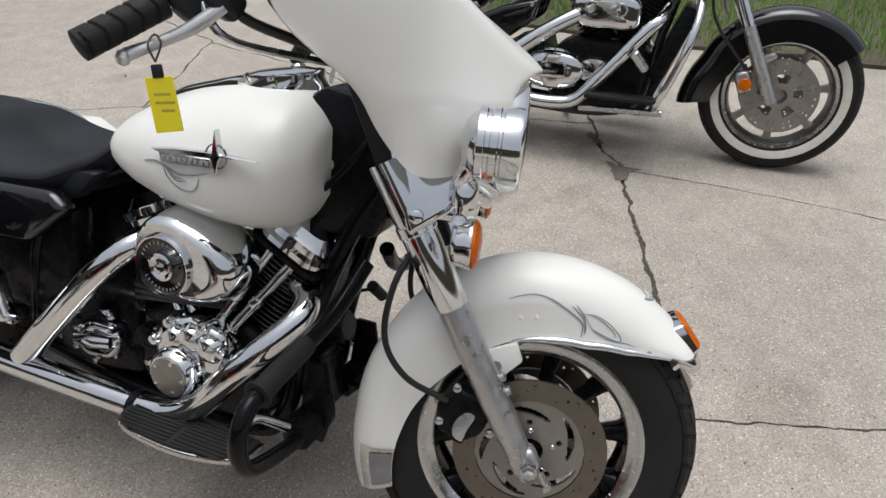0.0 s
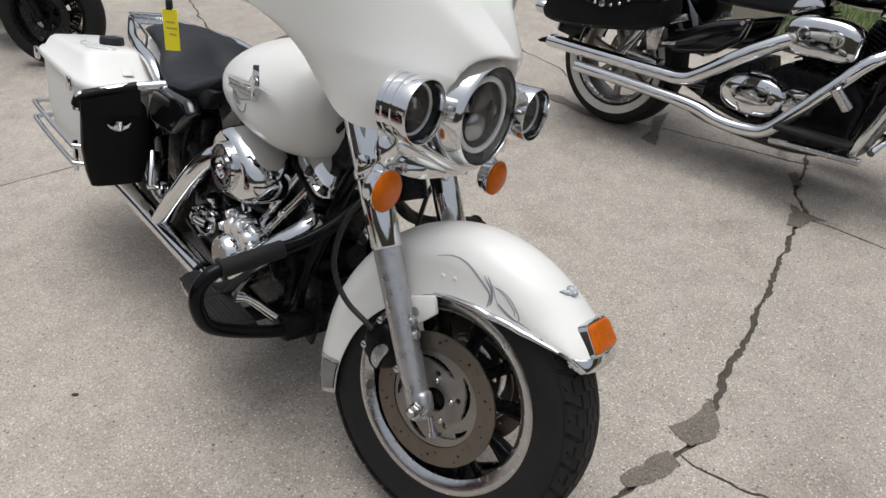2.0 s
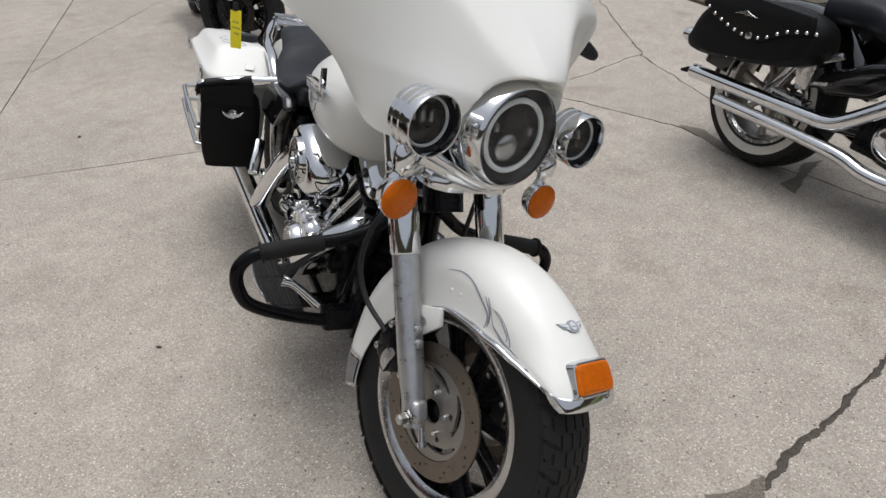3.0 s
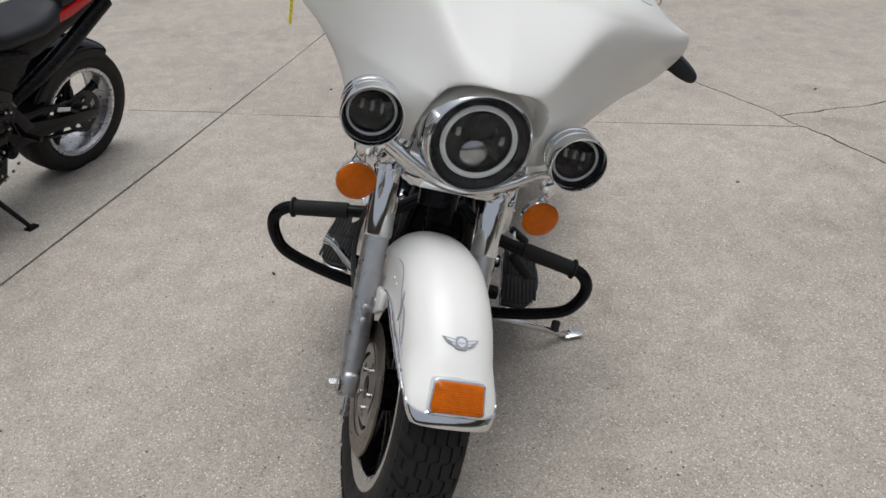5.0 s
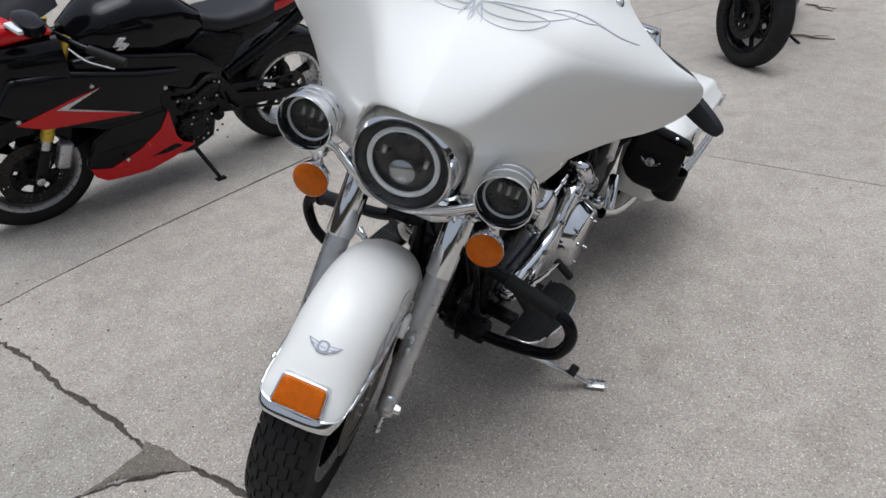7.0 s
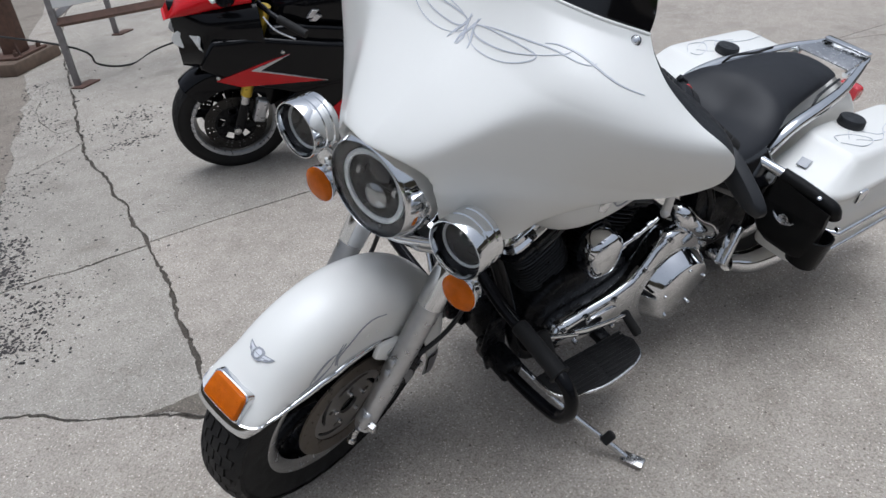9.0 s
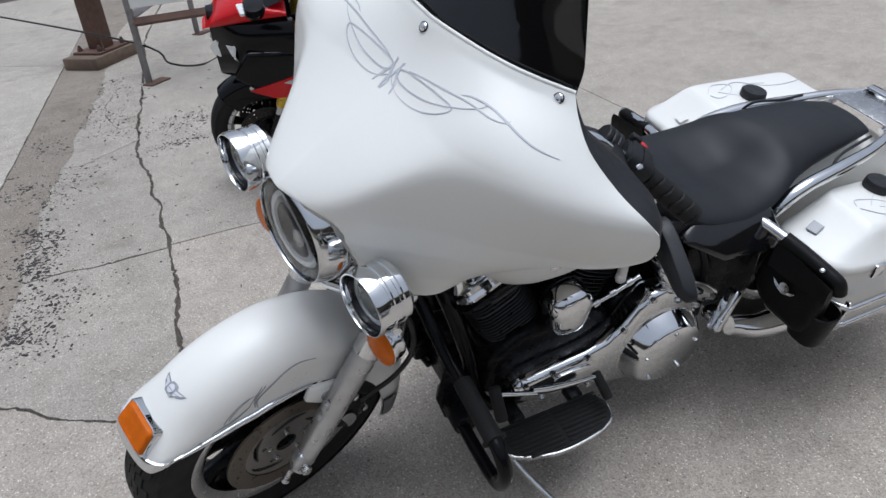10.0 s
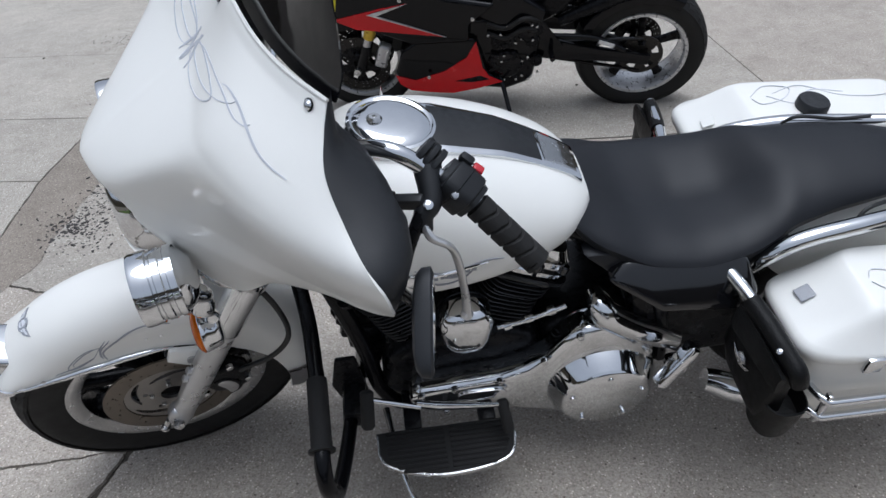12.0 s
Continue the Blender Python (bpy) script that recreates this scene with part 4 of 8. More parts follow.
# the two wings and the nose of the real shell stand a little off the mirrored lines, by height
WING_Z, NOSE_Z = (0.84, 1.0, 1.12, 1.24), (0.84, 0.95, 1.05, 1.15, 1.24)
RIGHT_OUT, LEFT_OUT = (0.0086, 0.0478, 0.0189, 0.0094), (0.0014, -0.0079, 0.0132, -0.0044)
RIGHT_ON, LEFT_ON, NOSE_ON = (-0.015, 0.0037, -0.0258, -0.0168), (0.003, -0.0189, -0.0164, 0.0038), (0.0238, 0.0458, 0.01, -0.0243, -0.005)
fair_u, fair_z = np.linspace(-1, 1, GRID_U)[None, :] + 0 * fair_grid[..., 2], fair_grid[..., 2].copy()
right_w, left_w = np.clip(-fair_u, 0, 1) ** 0.8, np.clip(fair_u, 0, 1) ** 0.8
fair_grid[..., 1] += right_w * np.interp(fair_z, WING_Z, RIGHT_OUT) + left_w * np.interp(fair_z, WING_Z, LEFT_OUT)
fair_grid[..., 0] += right_w * np.interp(fair_z, WING_Z, RIGHT_ON) + left_w * np.interp(fair_z, WING_Z, LEFT_ON) + (1 - abs(fair_u)) * np.interp(fair_z, NOSE_Z, NOSE_ON)


def fairing_point(u, v):
    """u from -1 (right edge) to 1 (left edge), v from 0 (screen edge) to 1 (chin)."""
    a, b = (min(1, max(-1, u)) + 1) / 2 * (GRID_U - 1), min(1, max(0, v)) * (GRID_V - 1)
    i, j = min(GRID_U - 2, int(a)), min(GRID_V - 2, int(b))
    f, g = a - i, b - j
    p = Vector((fair_grid[j, i] * (1 - f) + fair_grid[j, i + 1] * f) * (1 - g) + (fair_grid[j + 1, i] * (1 - f) + fair_grid[j + 1, i + 1] * f) * g)
    # the brow: a sunk bowl round the headlight
    q = ((abs(p.y - 0.009) / 0.122) ** 3 + (abs(p.z - 0.890) / 0.120) ** 3) ** (1 / 3)
    k = min(1, max(0, (1.02 - q) / 0.17))
    return (p.x - 0.055 * k * k * (3 - 2 * k), p.y + 0.09 * max(0.0, p.z - 0.88) - 0.010, p.z)


fairing = fpart("fairing", sheet(fairing_point, span(-1, 1, 161), span(0, 1, 101), 0.004), WHITE, bike, "pearl white batwing fairing with pinstripe scrolls", 60)
for s in (-1, 1):
    edge = [fairing_point(s, v) for v in span(0, 1, 26)]
    rows = []
    for k, (dx, fy) in enumerate(((0.003, 0.99), (-0.014, 0.985), (-0.036, 0.955), (-0.058, 0.89), (-0.070, 0.79), (-0.062, 0.62), (-0.03, 0.40))):
        rows.append([(x + dx * float(np.interp(z, [0.95, 1.00, 1.05, 1.10, 1.15, 1.19, 1.24], [0.0, 0.08, 0.34, 0.90, 1.0, 0.50, 0.15])), y * (1 + (fy - 1) * float(np.interp(z, [1.10, 1.24], [1.0, 0.6]))), z) for x, y, z in edge])
    fpart("inner_fairing", skin(rows, closed=False, caps=False), PLASTIC, bike, "black inner fairing panel")
    # screen edge bolts
for u in (-0.90, 0.0, 0.90):
    p = Vector(fairing_point(u, 0.055))
    nrm = Vector((0.78, 0.25 * u, 0.6)).normalized()
    fpart("screen_bolt", turned([(0, 0.0072), (0.002, 0.0072), (0.003, 0.0055), (0.005, 0.0042), (0.006, 0.001)], p, nrm, 20), CHROME, fairing)
    fpart("bolt_washer", ring([(0, 0.007), (0.0, 0.0088), (0.0015, 0.0088), (0.0015, 0.007)], p, nrm, 20), SATIN, fairing)


def screen_point(u, v):
    x, y, z = fairing_point(u * 0.975, 0.0)
    h = 0.26 * (1 - abs(u) ** 7 * 0.5)
    bow = math.sin(min(1, v * 3) * math.pi / 2)
    return (x - 0.014 - 0.012 * bow - v * h * (0.10 + 0.35 * (1 - abs(u))), y * (1 + 0.02 * bow - 0.16 * v), z - 0.012 + v * h)


fpart("windscreen", sheet(screen_point, span(-1, 1, 41), span(0, 1, 14), 0.004), TINT, bike, "short dark tinted windscreen")
fpart("screen_trim", tube([Vector(fairing_point(u, 0.0)) + Vector((-0.001, 0, 0.000)) for u in span(-1, 1, 21)], 0.0032, 8, 2), WHITE, fairing)
SCROLL = (([(-0.030, 0.205), (-0.010, 0.240), (0.008, 0.260), (0.004, 0.276)], 0.006), ([(0.020, 0.208), (0.030, 0.236), (0.050, 0.258), (0.062, 0.274)], 0.005),
          ([(0.004, 0.245), (0.058, 0.263), (0.146, 0.271), (0.254, 0.274), (0.346, 0.266), (0.379, 0.250), (0.337, 0.234), (0.229, 0.220), (0.090, 0.217), (0.030, 0.224), (0.026, 0.236), (0.066, 0.246), (0.146, 0.249), (0.271, 0.249), (0.417, 0.241), (0.496, 0.224), (0.525, 0.206)], 0.0030),
          ([(0.030, 0.224), (0.110, 0.211), (0.242, 0.206), (0.379, 0.211), (0.462, 0.221), (0.521, 0.235), (0.571, 0.244), (0.617, 0.240), (0.636, 0.226)], 0.0030),
          ([(0.392, 0.203), (0.442, 0.196), (0.512, 0.201), (0.562, 0.212), (0.613, 0.231), (0.650, 0.248), (0.712, 0.273), (0.767, 0.284), (0.829, 0.288)], 0.0042))
for s in (-1, 1):
    for line, w in SCROLL:
        fpart("pinstripe", ribbon(fairing_point, [(s * u, v) for u, v in line], w * 0.80), STRIPE, fairing)

# handlebar, controls and mirrors
for s in (-1, 1):
    bar = fpart("handlebar", tube([(-0.39, s * 0.06, 0.96), (-0.42, s * 0.13, 0.99), (-0.462, s * 0.215, 1.075), (-0.508, s * 0.270, 1.112), (-0.552, s * 0.300, 1.088), (-0.605, s * 0.343, 1.045), (-0.635, s * 0.370, 1.012)], 0.0128, 14), CHROME, bike, "chrome handlebar")
    g0, g1 = Vector((-0.612, s * 0.350, 1.036)), Vector((-0.690, -0.432, 0.962)) if s < 0 else Vector((-0.676, 0.434, 0.970))
    ax = (g1 - g0).normalized()
    e1 = ax.cross(Vector((0, 0, 1))).normalized()
    e2 = ax.cross(e1)
    rows = []
    for i in range(74):
        d = 0.128 * i / 73
        rr = []
        for j in range(28):
            q = 2 * math.pi * j / 28
            wave = (d / 0.025 + 0.42 * abs((j / 28 * 4) % 2 - 1)) % 1
            r = 0.0212 - (0.0030 if wave < 0.15 and 0.008 < d < 0.12 else 0) - (0.004 if i in (0, 73) else 0)
            rr.append(g0 + ax * d + e1 * (r * math.cos(q)) + e2 * (r * math.sin(q)))
        rows.append(rr)
    fpart("grip", skin(rows), RUBBER, bar, "black rubber grip with chevron grooves")
    sw = g0 - ax * 0.034
    if s < 0:
        box = fpart("switch_housing", block((0.074, 0.058, 0.062), tuple(sw), (0, 35, -s * 42), 0.014, 3), PLASTIC, bar, "black switch housing")
        fpart("perch", block((0.05, 0.045, 0.040), (sw.x + 0.055, sw.y - s * 0.002, sw.z - 0.008), (0, 30, -s * 42), 0.012, 3), PLASTIC, bar)
    else:
        box = fpart("switch_housing", skin([[sw + ax * d + e1 * (q * 0.031 * a) + e2 * (q * 0.031 * b) for a, b in oval(32, 1, 1, 3.4)] for d, q in ((-0.034, 0.5), (-0.034, 0.78), (-0.026, 0.82), (-0.024, 0.97), (-0.020, 1.0), (0.016, 1.0), (0.020, 0.97), (0.022, 0.84), (0.030, 0.80), (0.031, 0.5))]), PLASTIC, bar, "black switch housing")
        fpart("housing_seam", skin([[sw + ax * d + e1 * (0.0316 * a) + e2 * (0.0316 * b) for a, b in oval(32, 1, 1, 3.4)] for d in (-0.004, -0.0025)]), SATIN, box)
        fpart("switch", block((0.018, 0.014, 0.012), tuple(sw + ax * 0.004 + Vector((-0.030, -0.012, 0.020))), (0, -30, -42), 0.004), REDLENS, box, "small red switch")
        fpart("switch", block((0.022, 0.014, 0.014), tuple(sw - ax * 0.014 + Vector((-0.026, -0.010, 0.026))), (0, -30, -42), 0.004), PLASTIC, box)
        fpart("screw", turned([(0, 0.006), (0.003, 0.006), (0.004, 0.004), (0.004, 0.001)], sw + ax * 0.008 + Vector((0.020, 0.018, 0.022)), (0.4, 0.4, 0.8), 14), DULL_CHROME, box)
        for d in (-0.050, -0.062, -0.074):
            fpart("clamp", turned([(-0.005, 0.017), (-0.005, 0.025), (-0.003, 0.027), (0.003, 0.027), (0.005, 0.025), (0.005, 0.017)], sw + ax * d, ax, 24), PLASTIC, bar)
        perch = fpart("perch", tube([tuple(sw - ax * 0.058 + Vector((0.006, 0.006, 0))), (-0.548, 0.338, 1.062), (-0.532, 0.350, 1.050), (-0.530, 0.362, 1.030)], [0.021, 0.016, 0.015, 0.011], 12), PLASTIC, bar, "black clutch lever perch")
        fpart("perch_arm", block((0.060, 0.018, 0.022), (-0.515, 0.325, 1.058), (0, 20, -38), 0.006), PLASTIC, bar)
        fpart("pivot_bolt", turned([(0, 0.0075), (0.003, 0.0075), (0.0045, 0.005), (0.005, 0.001)], (-0.538, 0.352, 1.070), (0.1, 0.35, 0.9), 16), CHROME, perch)
        fpart("clutch_cable", tube([(-0.50, 0.315, 1.065), (-0.47, 0.28, 1.06), (-0.43, 0.20, 1.03), (-0.40, 0.12, 0.97)], 0.0075, 10), CABLE, bar)
    fpart("lever", tube([(-0.530, 0.350, 1.045), (-0.532, 0.375, 1.030), (-0.562, 0.388, 0.998), (-0.580, 0.392, 0.890), (-0.584, 0.397, 0.823)] if s > 0 else
          [(-0.53, -0.345, 1.04), (-0.565, -0.355, 1.01), (-0.605, -0.365, 0.985), (-0.645, -0.385, 0.962)], [0.009, 0.011, 0.009, 0.008, 0.010], 10, 6, 0.6), LEVER, bar, "grey alloy hand lever")
    fpart("lever_end", turned([(-0.011, 0.002), (-0.008, 0.008), (0, 0.011), (0.008, 0.008), (0.011, 0.002)], (-0.648, -0.386, 0.958) if s < 0 else (-0.584, 0.397, 0.820), (0, 0, 1), 16), LEVER, bar)
    if s < 0:
        fpart("control_cable", tube([(-0.56, s * 0.33, 1.08), (-0.52, s * 0.30, 1.03), (-0.44, s * 0.22, 1.00), (-0.36, s * 0.12, 0.95)], 0.008, 8), CABLE, bar)
    if s < 0:
        fpart("brake_line", tube([(-0.57, s * 0.335, 1.05), (-0.53, s * 0.335, 1.0), (-0.45, s * 0.25, 0.985), (-0.40, s * 0.16, 0.98)], 0.006, 8), DULL_CHROME, bar)
mir = fpart("mirror", tube([(-0.530, 0.350, 1.055), (-0.508, 0.366, 1.028), (-0.478, 0.388, 0.968), (-0.472, 0.410, 0.975), (-0.476, 0.47, 1.03)], [0.011, 0.0095, 0.0095, 0.009, 0.008], 10), SATIN, bike, "black mirror on a bent stem below the handlebar")
head = []
c = Vector((-0.470, 0.512, 1.055))
ax1 = Vector((0.34, 0.88, -0.33)).normalized()
ax3 = Vector((0.92, -0.38, -0.06))
ax3 = (ax3 - ax1 * ax3.dot(ax1)).normalized()
ax2 = ax3.cross(ax1)
for d, k in ((-0.013, 0.90), (-0.010, 1.0), (0.002, 0.98), (0.009, 0.86), (0.013, 0.55)):
    head.append([c + ax1 * (a * 0.070 * k) + ax2 * (b * 0.023 * k * (1 - 0.2 * a)) + ax3 * d for a, b in oval(28, 1, 1, 3)])
fpart("mirror_head", skin(head), PLASTIC, mir)
fpart("mirror_glass", skin([[c + ax1 * (a * 0.058) + ax2 * (b * 0.0165 * (1 - 0.2 * a)) + ax3 * d for a, b in oval(28, 1, 1, 3)] for d in (-0.0134, -0.011)]), CHROME, mir)

tag = thing("price_tag", BIKE @ TURN_FORK @ pose(-0.600, -0.392, 0.958, 4, -12, 10), "yellow plastic price tag hanging from the brake lever", "tag")
part("card", block((0.037, 0.0016, 0.074), (0, 0, -0.056), (0, 0, 0), 0.0006, 1), TAG, tag)
for k, w in enumerate((0.022, 0.026, 0.018)):
    part("writing", block((w, 0.0022, 0.004), (0.002 * k, 0, -0.042 - 0.011 * k), (0, 4, 0), 0.0004, 1), BLUE_INK, tag)
part("clip", block((0.015, 0.005, 0.018), (0, 0, -0.012), (0, 0, 0), 0.002), PLASTIC, tag)
part("string", tube([(0, 0, 0), (0.008, 0.012, 0.022), (0, 0.02, 0.034), (-0.008, 0.008, 0.022), (0, 0, 0)], 0.0016, 6), CABLE, tag)


# fuel tank
def tank_ring(x):
    """A cut across the tank at x: half width, floor and crown follow the drop shape."""
    xs = [-0.942, -0.924, -0.880, -0.808, -0.728, -0.635, -0.552, -0.490, -0.455, -0.440]
    half = float(np.interp(x, xs, [0.072, 0.116, 0.156, 0.188, 0.207, 0.217, 0.213, 0.198, 0.168, 0.130]))
    top = float(np.interp(x, xs, [0.786, 0.806, 0.838, 0.876, 0.906, 0.928, 0.934, 0.927, 0.905, 0.875]))
    low = float(np.interp(x, xs, [0.756, 0.742, 0.716, 0.688, 0.668, 0.654, 0.652, 0.668, 0.700, 0.74]))
    mid = low + (top - low) * 0.42
    out = []
    for k in range(40):
        t = 2 * math.pi * k / 40
        c, s = math.cos(t), math.sin(t)
        y = half * math.copysign(abs(c) ** 0.80, c)
        z = mid + (top - mid) * abs(s) ** 1.0 if s > 0 else mid - (mid - low) * abs(s) ** 0.75
        out.append((x, y, z))
    return out


def smooth_rows(rows, times=2):
    rows = [[Vector(p) for p in r] for r in rows]
    for _ in range(times):
        rows = [rows[0]] + [[(a + 2 * b + c) / 4 for a, b, c in zip(rows[i - 1], rows[i], rows[i + 1])] for i in range(1, len(rows) - 1)] + [rows[-1]]
    return rows


tank = part("fuel_tank", skin(smooth_rows([tank_ring(x) for x in span(-0.942, -0.440, 46)], 6)), WHITE, bike, "pearl white teardrop fuel tank")


def console_z(x):
    return float(np.interp(x, [-0.935, -0.90, -0.85, -0.78, -0.66, -0.54], [0.798, 0.824, 0.853, 0.888, 0.924, 0.940]))


def console_rows(w0, lift, x0, x1):
    rows = []
    for x in span(x0, x1, 14):
        w = w0 * float(np.interp(x, [-0.93, -0.60, -0.5], [0.66, 1.0, 1.0]))
        z = console_z(x) + lift
        rows.append([(x, -w, z - 0.022), (x, -w, z - 0.004), (x, -w * 0.9, z), (x, w * 0.9, z), (x, w, z - 0.004), (x, w, z - 0.022)])
    return rows


console = part("tank_console", skin(console_rows(0.074, 0.006, -0.930, -0.640)), CHROME, tank, "chrome tank console with black inlay")
part("inlay", skin(console_rows(0.063, 0.0085, -0.850, -0.652)), PLASTIC, console, "black inlay")
part("rear_inlay", skin(console_rows(0.058, 0.0085, -0.922, -0.858)), DULL_CHROME, console)
cap_at, cap_n = Vector((-0.584, 0, 0.936)), Vector((-0.16, 0, 0.97))
part("instrument_pod", turned([(-0.05, 0.090), (-0.02, 0.084), (-0.002, 0.078), (0.004, 0.080), (0.010, 0.079), (0.012, 0.074), (0.009, 0.070)], cap_at, cap_n, 48), CHROME, tank, "round chrome speedometer pod")
part("dome", turned([(0.008, 0.0705), (0.012, 0.066), (0.016, 0.048), (0.018, 0.025), (0.0185, 0.001)], cap_at, cap_n, 48), CHROME, tank)
part("lock", turned([(0.012, 0.015), (0.021, 0.014), (0.025, 0.010), (0.025, 0.004), (0.022, 0.003)], cap_at + Vector((0.030, 0.005, 0.004)), cap_n, 20), DULL_CHROME, tank)
for s in (-1, 1):
    by = s * 0.216
    shift = Matrix.Translation((-0.003, 0, 0.026 if s < 0 else -0.004))
    def tank_side(x, z, s=s):
        xs = tank_ring(x)
        ys = [(p[2], p[1]) for p in xs if p[1] > 0]
        ys.sort()
        return (x, s * (float(np.interp(z, [a for a, _ in ys], [b for _, b in ys])) + 0.0005), z)
    if s < 0:
        bd = part("tank_badge", plate([(-0.715, 0.788), (-0.66, 0.797), (-0.58, 0.803), (-0.490, 0.801), (-0.58, 0.794), (-0.62, 0.788), (-0.70, 0.783)], by * 0.96, by * 1.03, "y", 0.002, 1), CHROME, tank, "chrome tank badge with star and bar", shift)
        part("name_plate", plate([(-0.694, 0.785), (-0.582, 0.791), (-0.580, 0.774), (-0.690, 0.766)], by * 0.98, by * 1.036, "y", 0.001, 1), DULL_CHROME, bd, "", shift)
        for k in range(9):
            part("bar", block((0.007, 0.002, 0.007), (-0.684 + 0.0118 * k, by * 1.038, 0.7765 + 0.0007 * k), (0, -3, 0), 0.0005, 1), GREY, bd, "", shift)
        star = []
        for k in range(8):
            r = {0: 0.012, 1: 0.010, 2: 0.048, 3: 0.009, 4: 0.012, 5: 0.009, 6: 0.036, 7: 0.010}[k]
            star.append((-0.572 + r * math.cos(k * math.pi / 4), 0.797 + r * math.sin(k * math.pi / 4)))
        part("star", plate(star, by * 0.97, by * 1.04, "y", 0.001, 1), CHROME, bd, "", shift)
        part("ring", ring([(0, 0.0200), (0, 0.0230), (0.003, 0.0225), (0.003, 0.0205)], (-0.572, by * 1.012, 0.797), (0, s, 0), 28), DULL_CHROME, bd, "", shift)
    else:
        bd = part("tank_badge", tube([tank_side(x, 0.767 + 0.10 * (-0.575 - x)) for x in span(-0.725, -0.575, 7)], [0.0018, 0.0035, 0.0042, 0.0042, 0.0042, 0.0040, 0.0030], 8, 2), CHROME, tank, "chrome tank badge with star and bar")
        for k in range(8):
            x = -0.700 + 0.0115 * k
            p = Vector(tank_side(x, 0.760 + 0.10 * (-0.575 - x)))
            part("bar", block((0.007, 0.003, 0.008), tuple(p), (0, 5, 0), 0.0006, 1), GREY, bd)
        part("star", turned([(0, 0.017), (0.003, 0.018), (0.005, 0.014), (0.006, 0.001)], tank_side(-0.588, 0.766), (0, 1, 0.1), 5), CHROME, bd)
    for line, w in (([(-0.753, 0.781), (-0.725, 0.787), (-0.70, 0.783), (-0.665, 0.774), (-0.63, 0.778), (-0.595, 0.788)], 0.004), ([(-0.70, 0.783), (-0.692, 0.765), (-0.672, 0.750), (-0.648, 0.745), (-0.626, 0.752), (-0.616, 0.774)], 0.003),
                    ([(-0.695, 0.780), (-0.675, 0.768), (-0.652, 0.766)], 0.004), ([(-0.690, 0.777), (-0.670, 0.761), (-0.645, 0.764)], 0.003)):
        part("pinstripe", ribbon(tank_side, line, w), GREY, tank)

# seat
def seat_ring(x):
    xs = [-1.66, -1.55, -1.42, -1.345, -1.315, -1.28, -1.24, -1.15, -1.04, -0.95, -0.89, -0.846]
    half = float(np.interp(x, xs, [0.085, 0.110, 0.130, 0.146, 0.160, 0.174, 0.186, 0.197, 0.188, 0.164, 0.128, 0.075]))
    top = float(np.interp(x, xs, [0.744, 0.769, 0.773, 0.766, 0.754, 0.731, 0.714, 0.704, 0.718, 0.762, 0.806, 0.824]))
    low = float(np.interp(x, xs, [0.700, 0.688, 0.668, 0.650, 0.642, 0.634, 0.626, 0.616, 0.622, 0.664, 0.735, 0.800]))
    dish = float(np.interp(x, xs, [0, 0, 0, 0, 0.004, 0.012, 0.020, 0.022, 0.010, 0, 0, 0]))
    out = []
    for a, b in oval(44, 1, 1, 2.05):
        z = (top + low) / 2 + b * (top - low) / 2
        if b > 0:
            z -= dish * (1 - min(1, abs(a) / 0.7)) - 0.012 * abs(a) * (dish > 0)
        out.append((x, a * half * (1.0 if b > 0 else 0.96), z))
    return out


seat = part("seat", skin(smooth_rows([seat_ring(x) for x in span(-1.66, -0.846, 62)], 3)), VINYL, bike, "black vinyl two-up seat with deep dish")
for s in (-1, 1):
    part("seat_skirt", plate([(-0.91, 0.715), (-0.98, 0.645), (-1.22, 0.632), (-1.34, 0.650), (-1.34, 0.68), (-0.95, 0.715)], s * 0.120, s * 0.166, "y", 0.012), VINYL, seat)

# frame, engine and gearbox
for s in (-1, 1):
    part("frame_tube", tube([(-0.30, s * 0.035, 0.84), (-0.40, s * 0.055, 0.66), (-0.47, s * 0.09, 0.42), (-0.50, s * 0.11, 0.26), (-0.58, s * 0.12, 0.20), (-0.90, s * 0.12, 0.20), (-1.15, s * 0.12, 0.24)], 0.019, 12), FRAME, bike, "black frame tube")
    part("upper_tube", tube([(-0.30, s * 0.03, 0.88), (-0.60, s * 0.05, 0.80), (-0.90, s * 0.09, 0.72), (-1.10, s * 0.13, 0.62), (-1.30, s * 0.14, 0.62)], 0.017, 10), FRAME, bike)
    part("seat_tube", tube([(-1.02, s * 0.15, 0.68), (-1.10, s * 0.16, 0.52), (-1.14, s * 0.15, 0.32)], 0.016, 10), FRAME, bike)
    cover = plate([(-0.955, 0.668), (-1.00, 0.700), (-1.23, 0.690), (-1.255, 0.60 + 0.02 * (s > 0)), (-1.21, 0.572 + 0.03 * (s > 0)), (-1.06, 0.582 + 0.03 * (s > 0))], s * 0.165, s * 0.208, "y", 0.016, 3)
    for v in cover.verts:
        v.co.z -= 0.030 * (s < 0)
        v.co.y += s * (0.66 - v.co.z) * (0.80 if s > 0 else 0.15)
    part("side_cover", cover, BLACK, bike, "gloss black side cover")
    part("under_cover", plate([(-0.99, 0.62), (-1.24, 0.62), (-1.25, 0.36), (-1.12, 0.34), (-1.00, 0.44)] if s < 0 else [(-1.02, 0.60), (-1.30, 0.60), (-1.33, 0.34), (-1.17, 0.33), (-1.05, 0.46)], s * 0.10, s * 0.165, "y", 0.02, 2), SATIN, bike)
part("head_shroud", plate([(-0.535, 0.68), (-0.525, 0.90), (-0.46, 0.945), (-0.37, 0.93), (-0.31, 0.86), (-0.30, 0.76), (-0.345, 0.665), (-0.46, 0.655)], -0.060, 0.060, "y", 0.02, 2), SATIN, bike, "black steering head shroud")
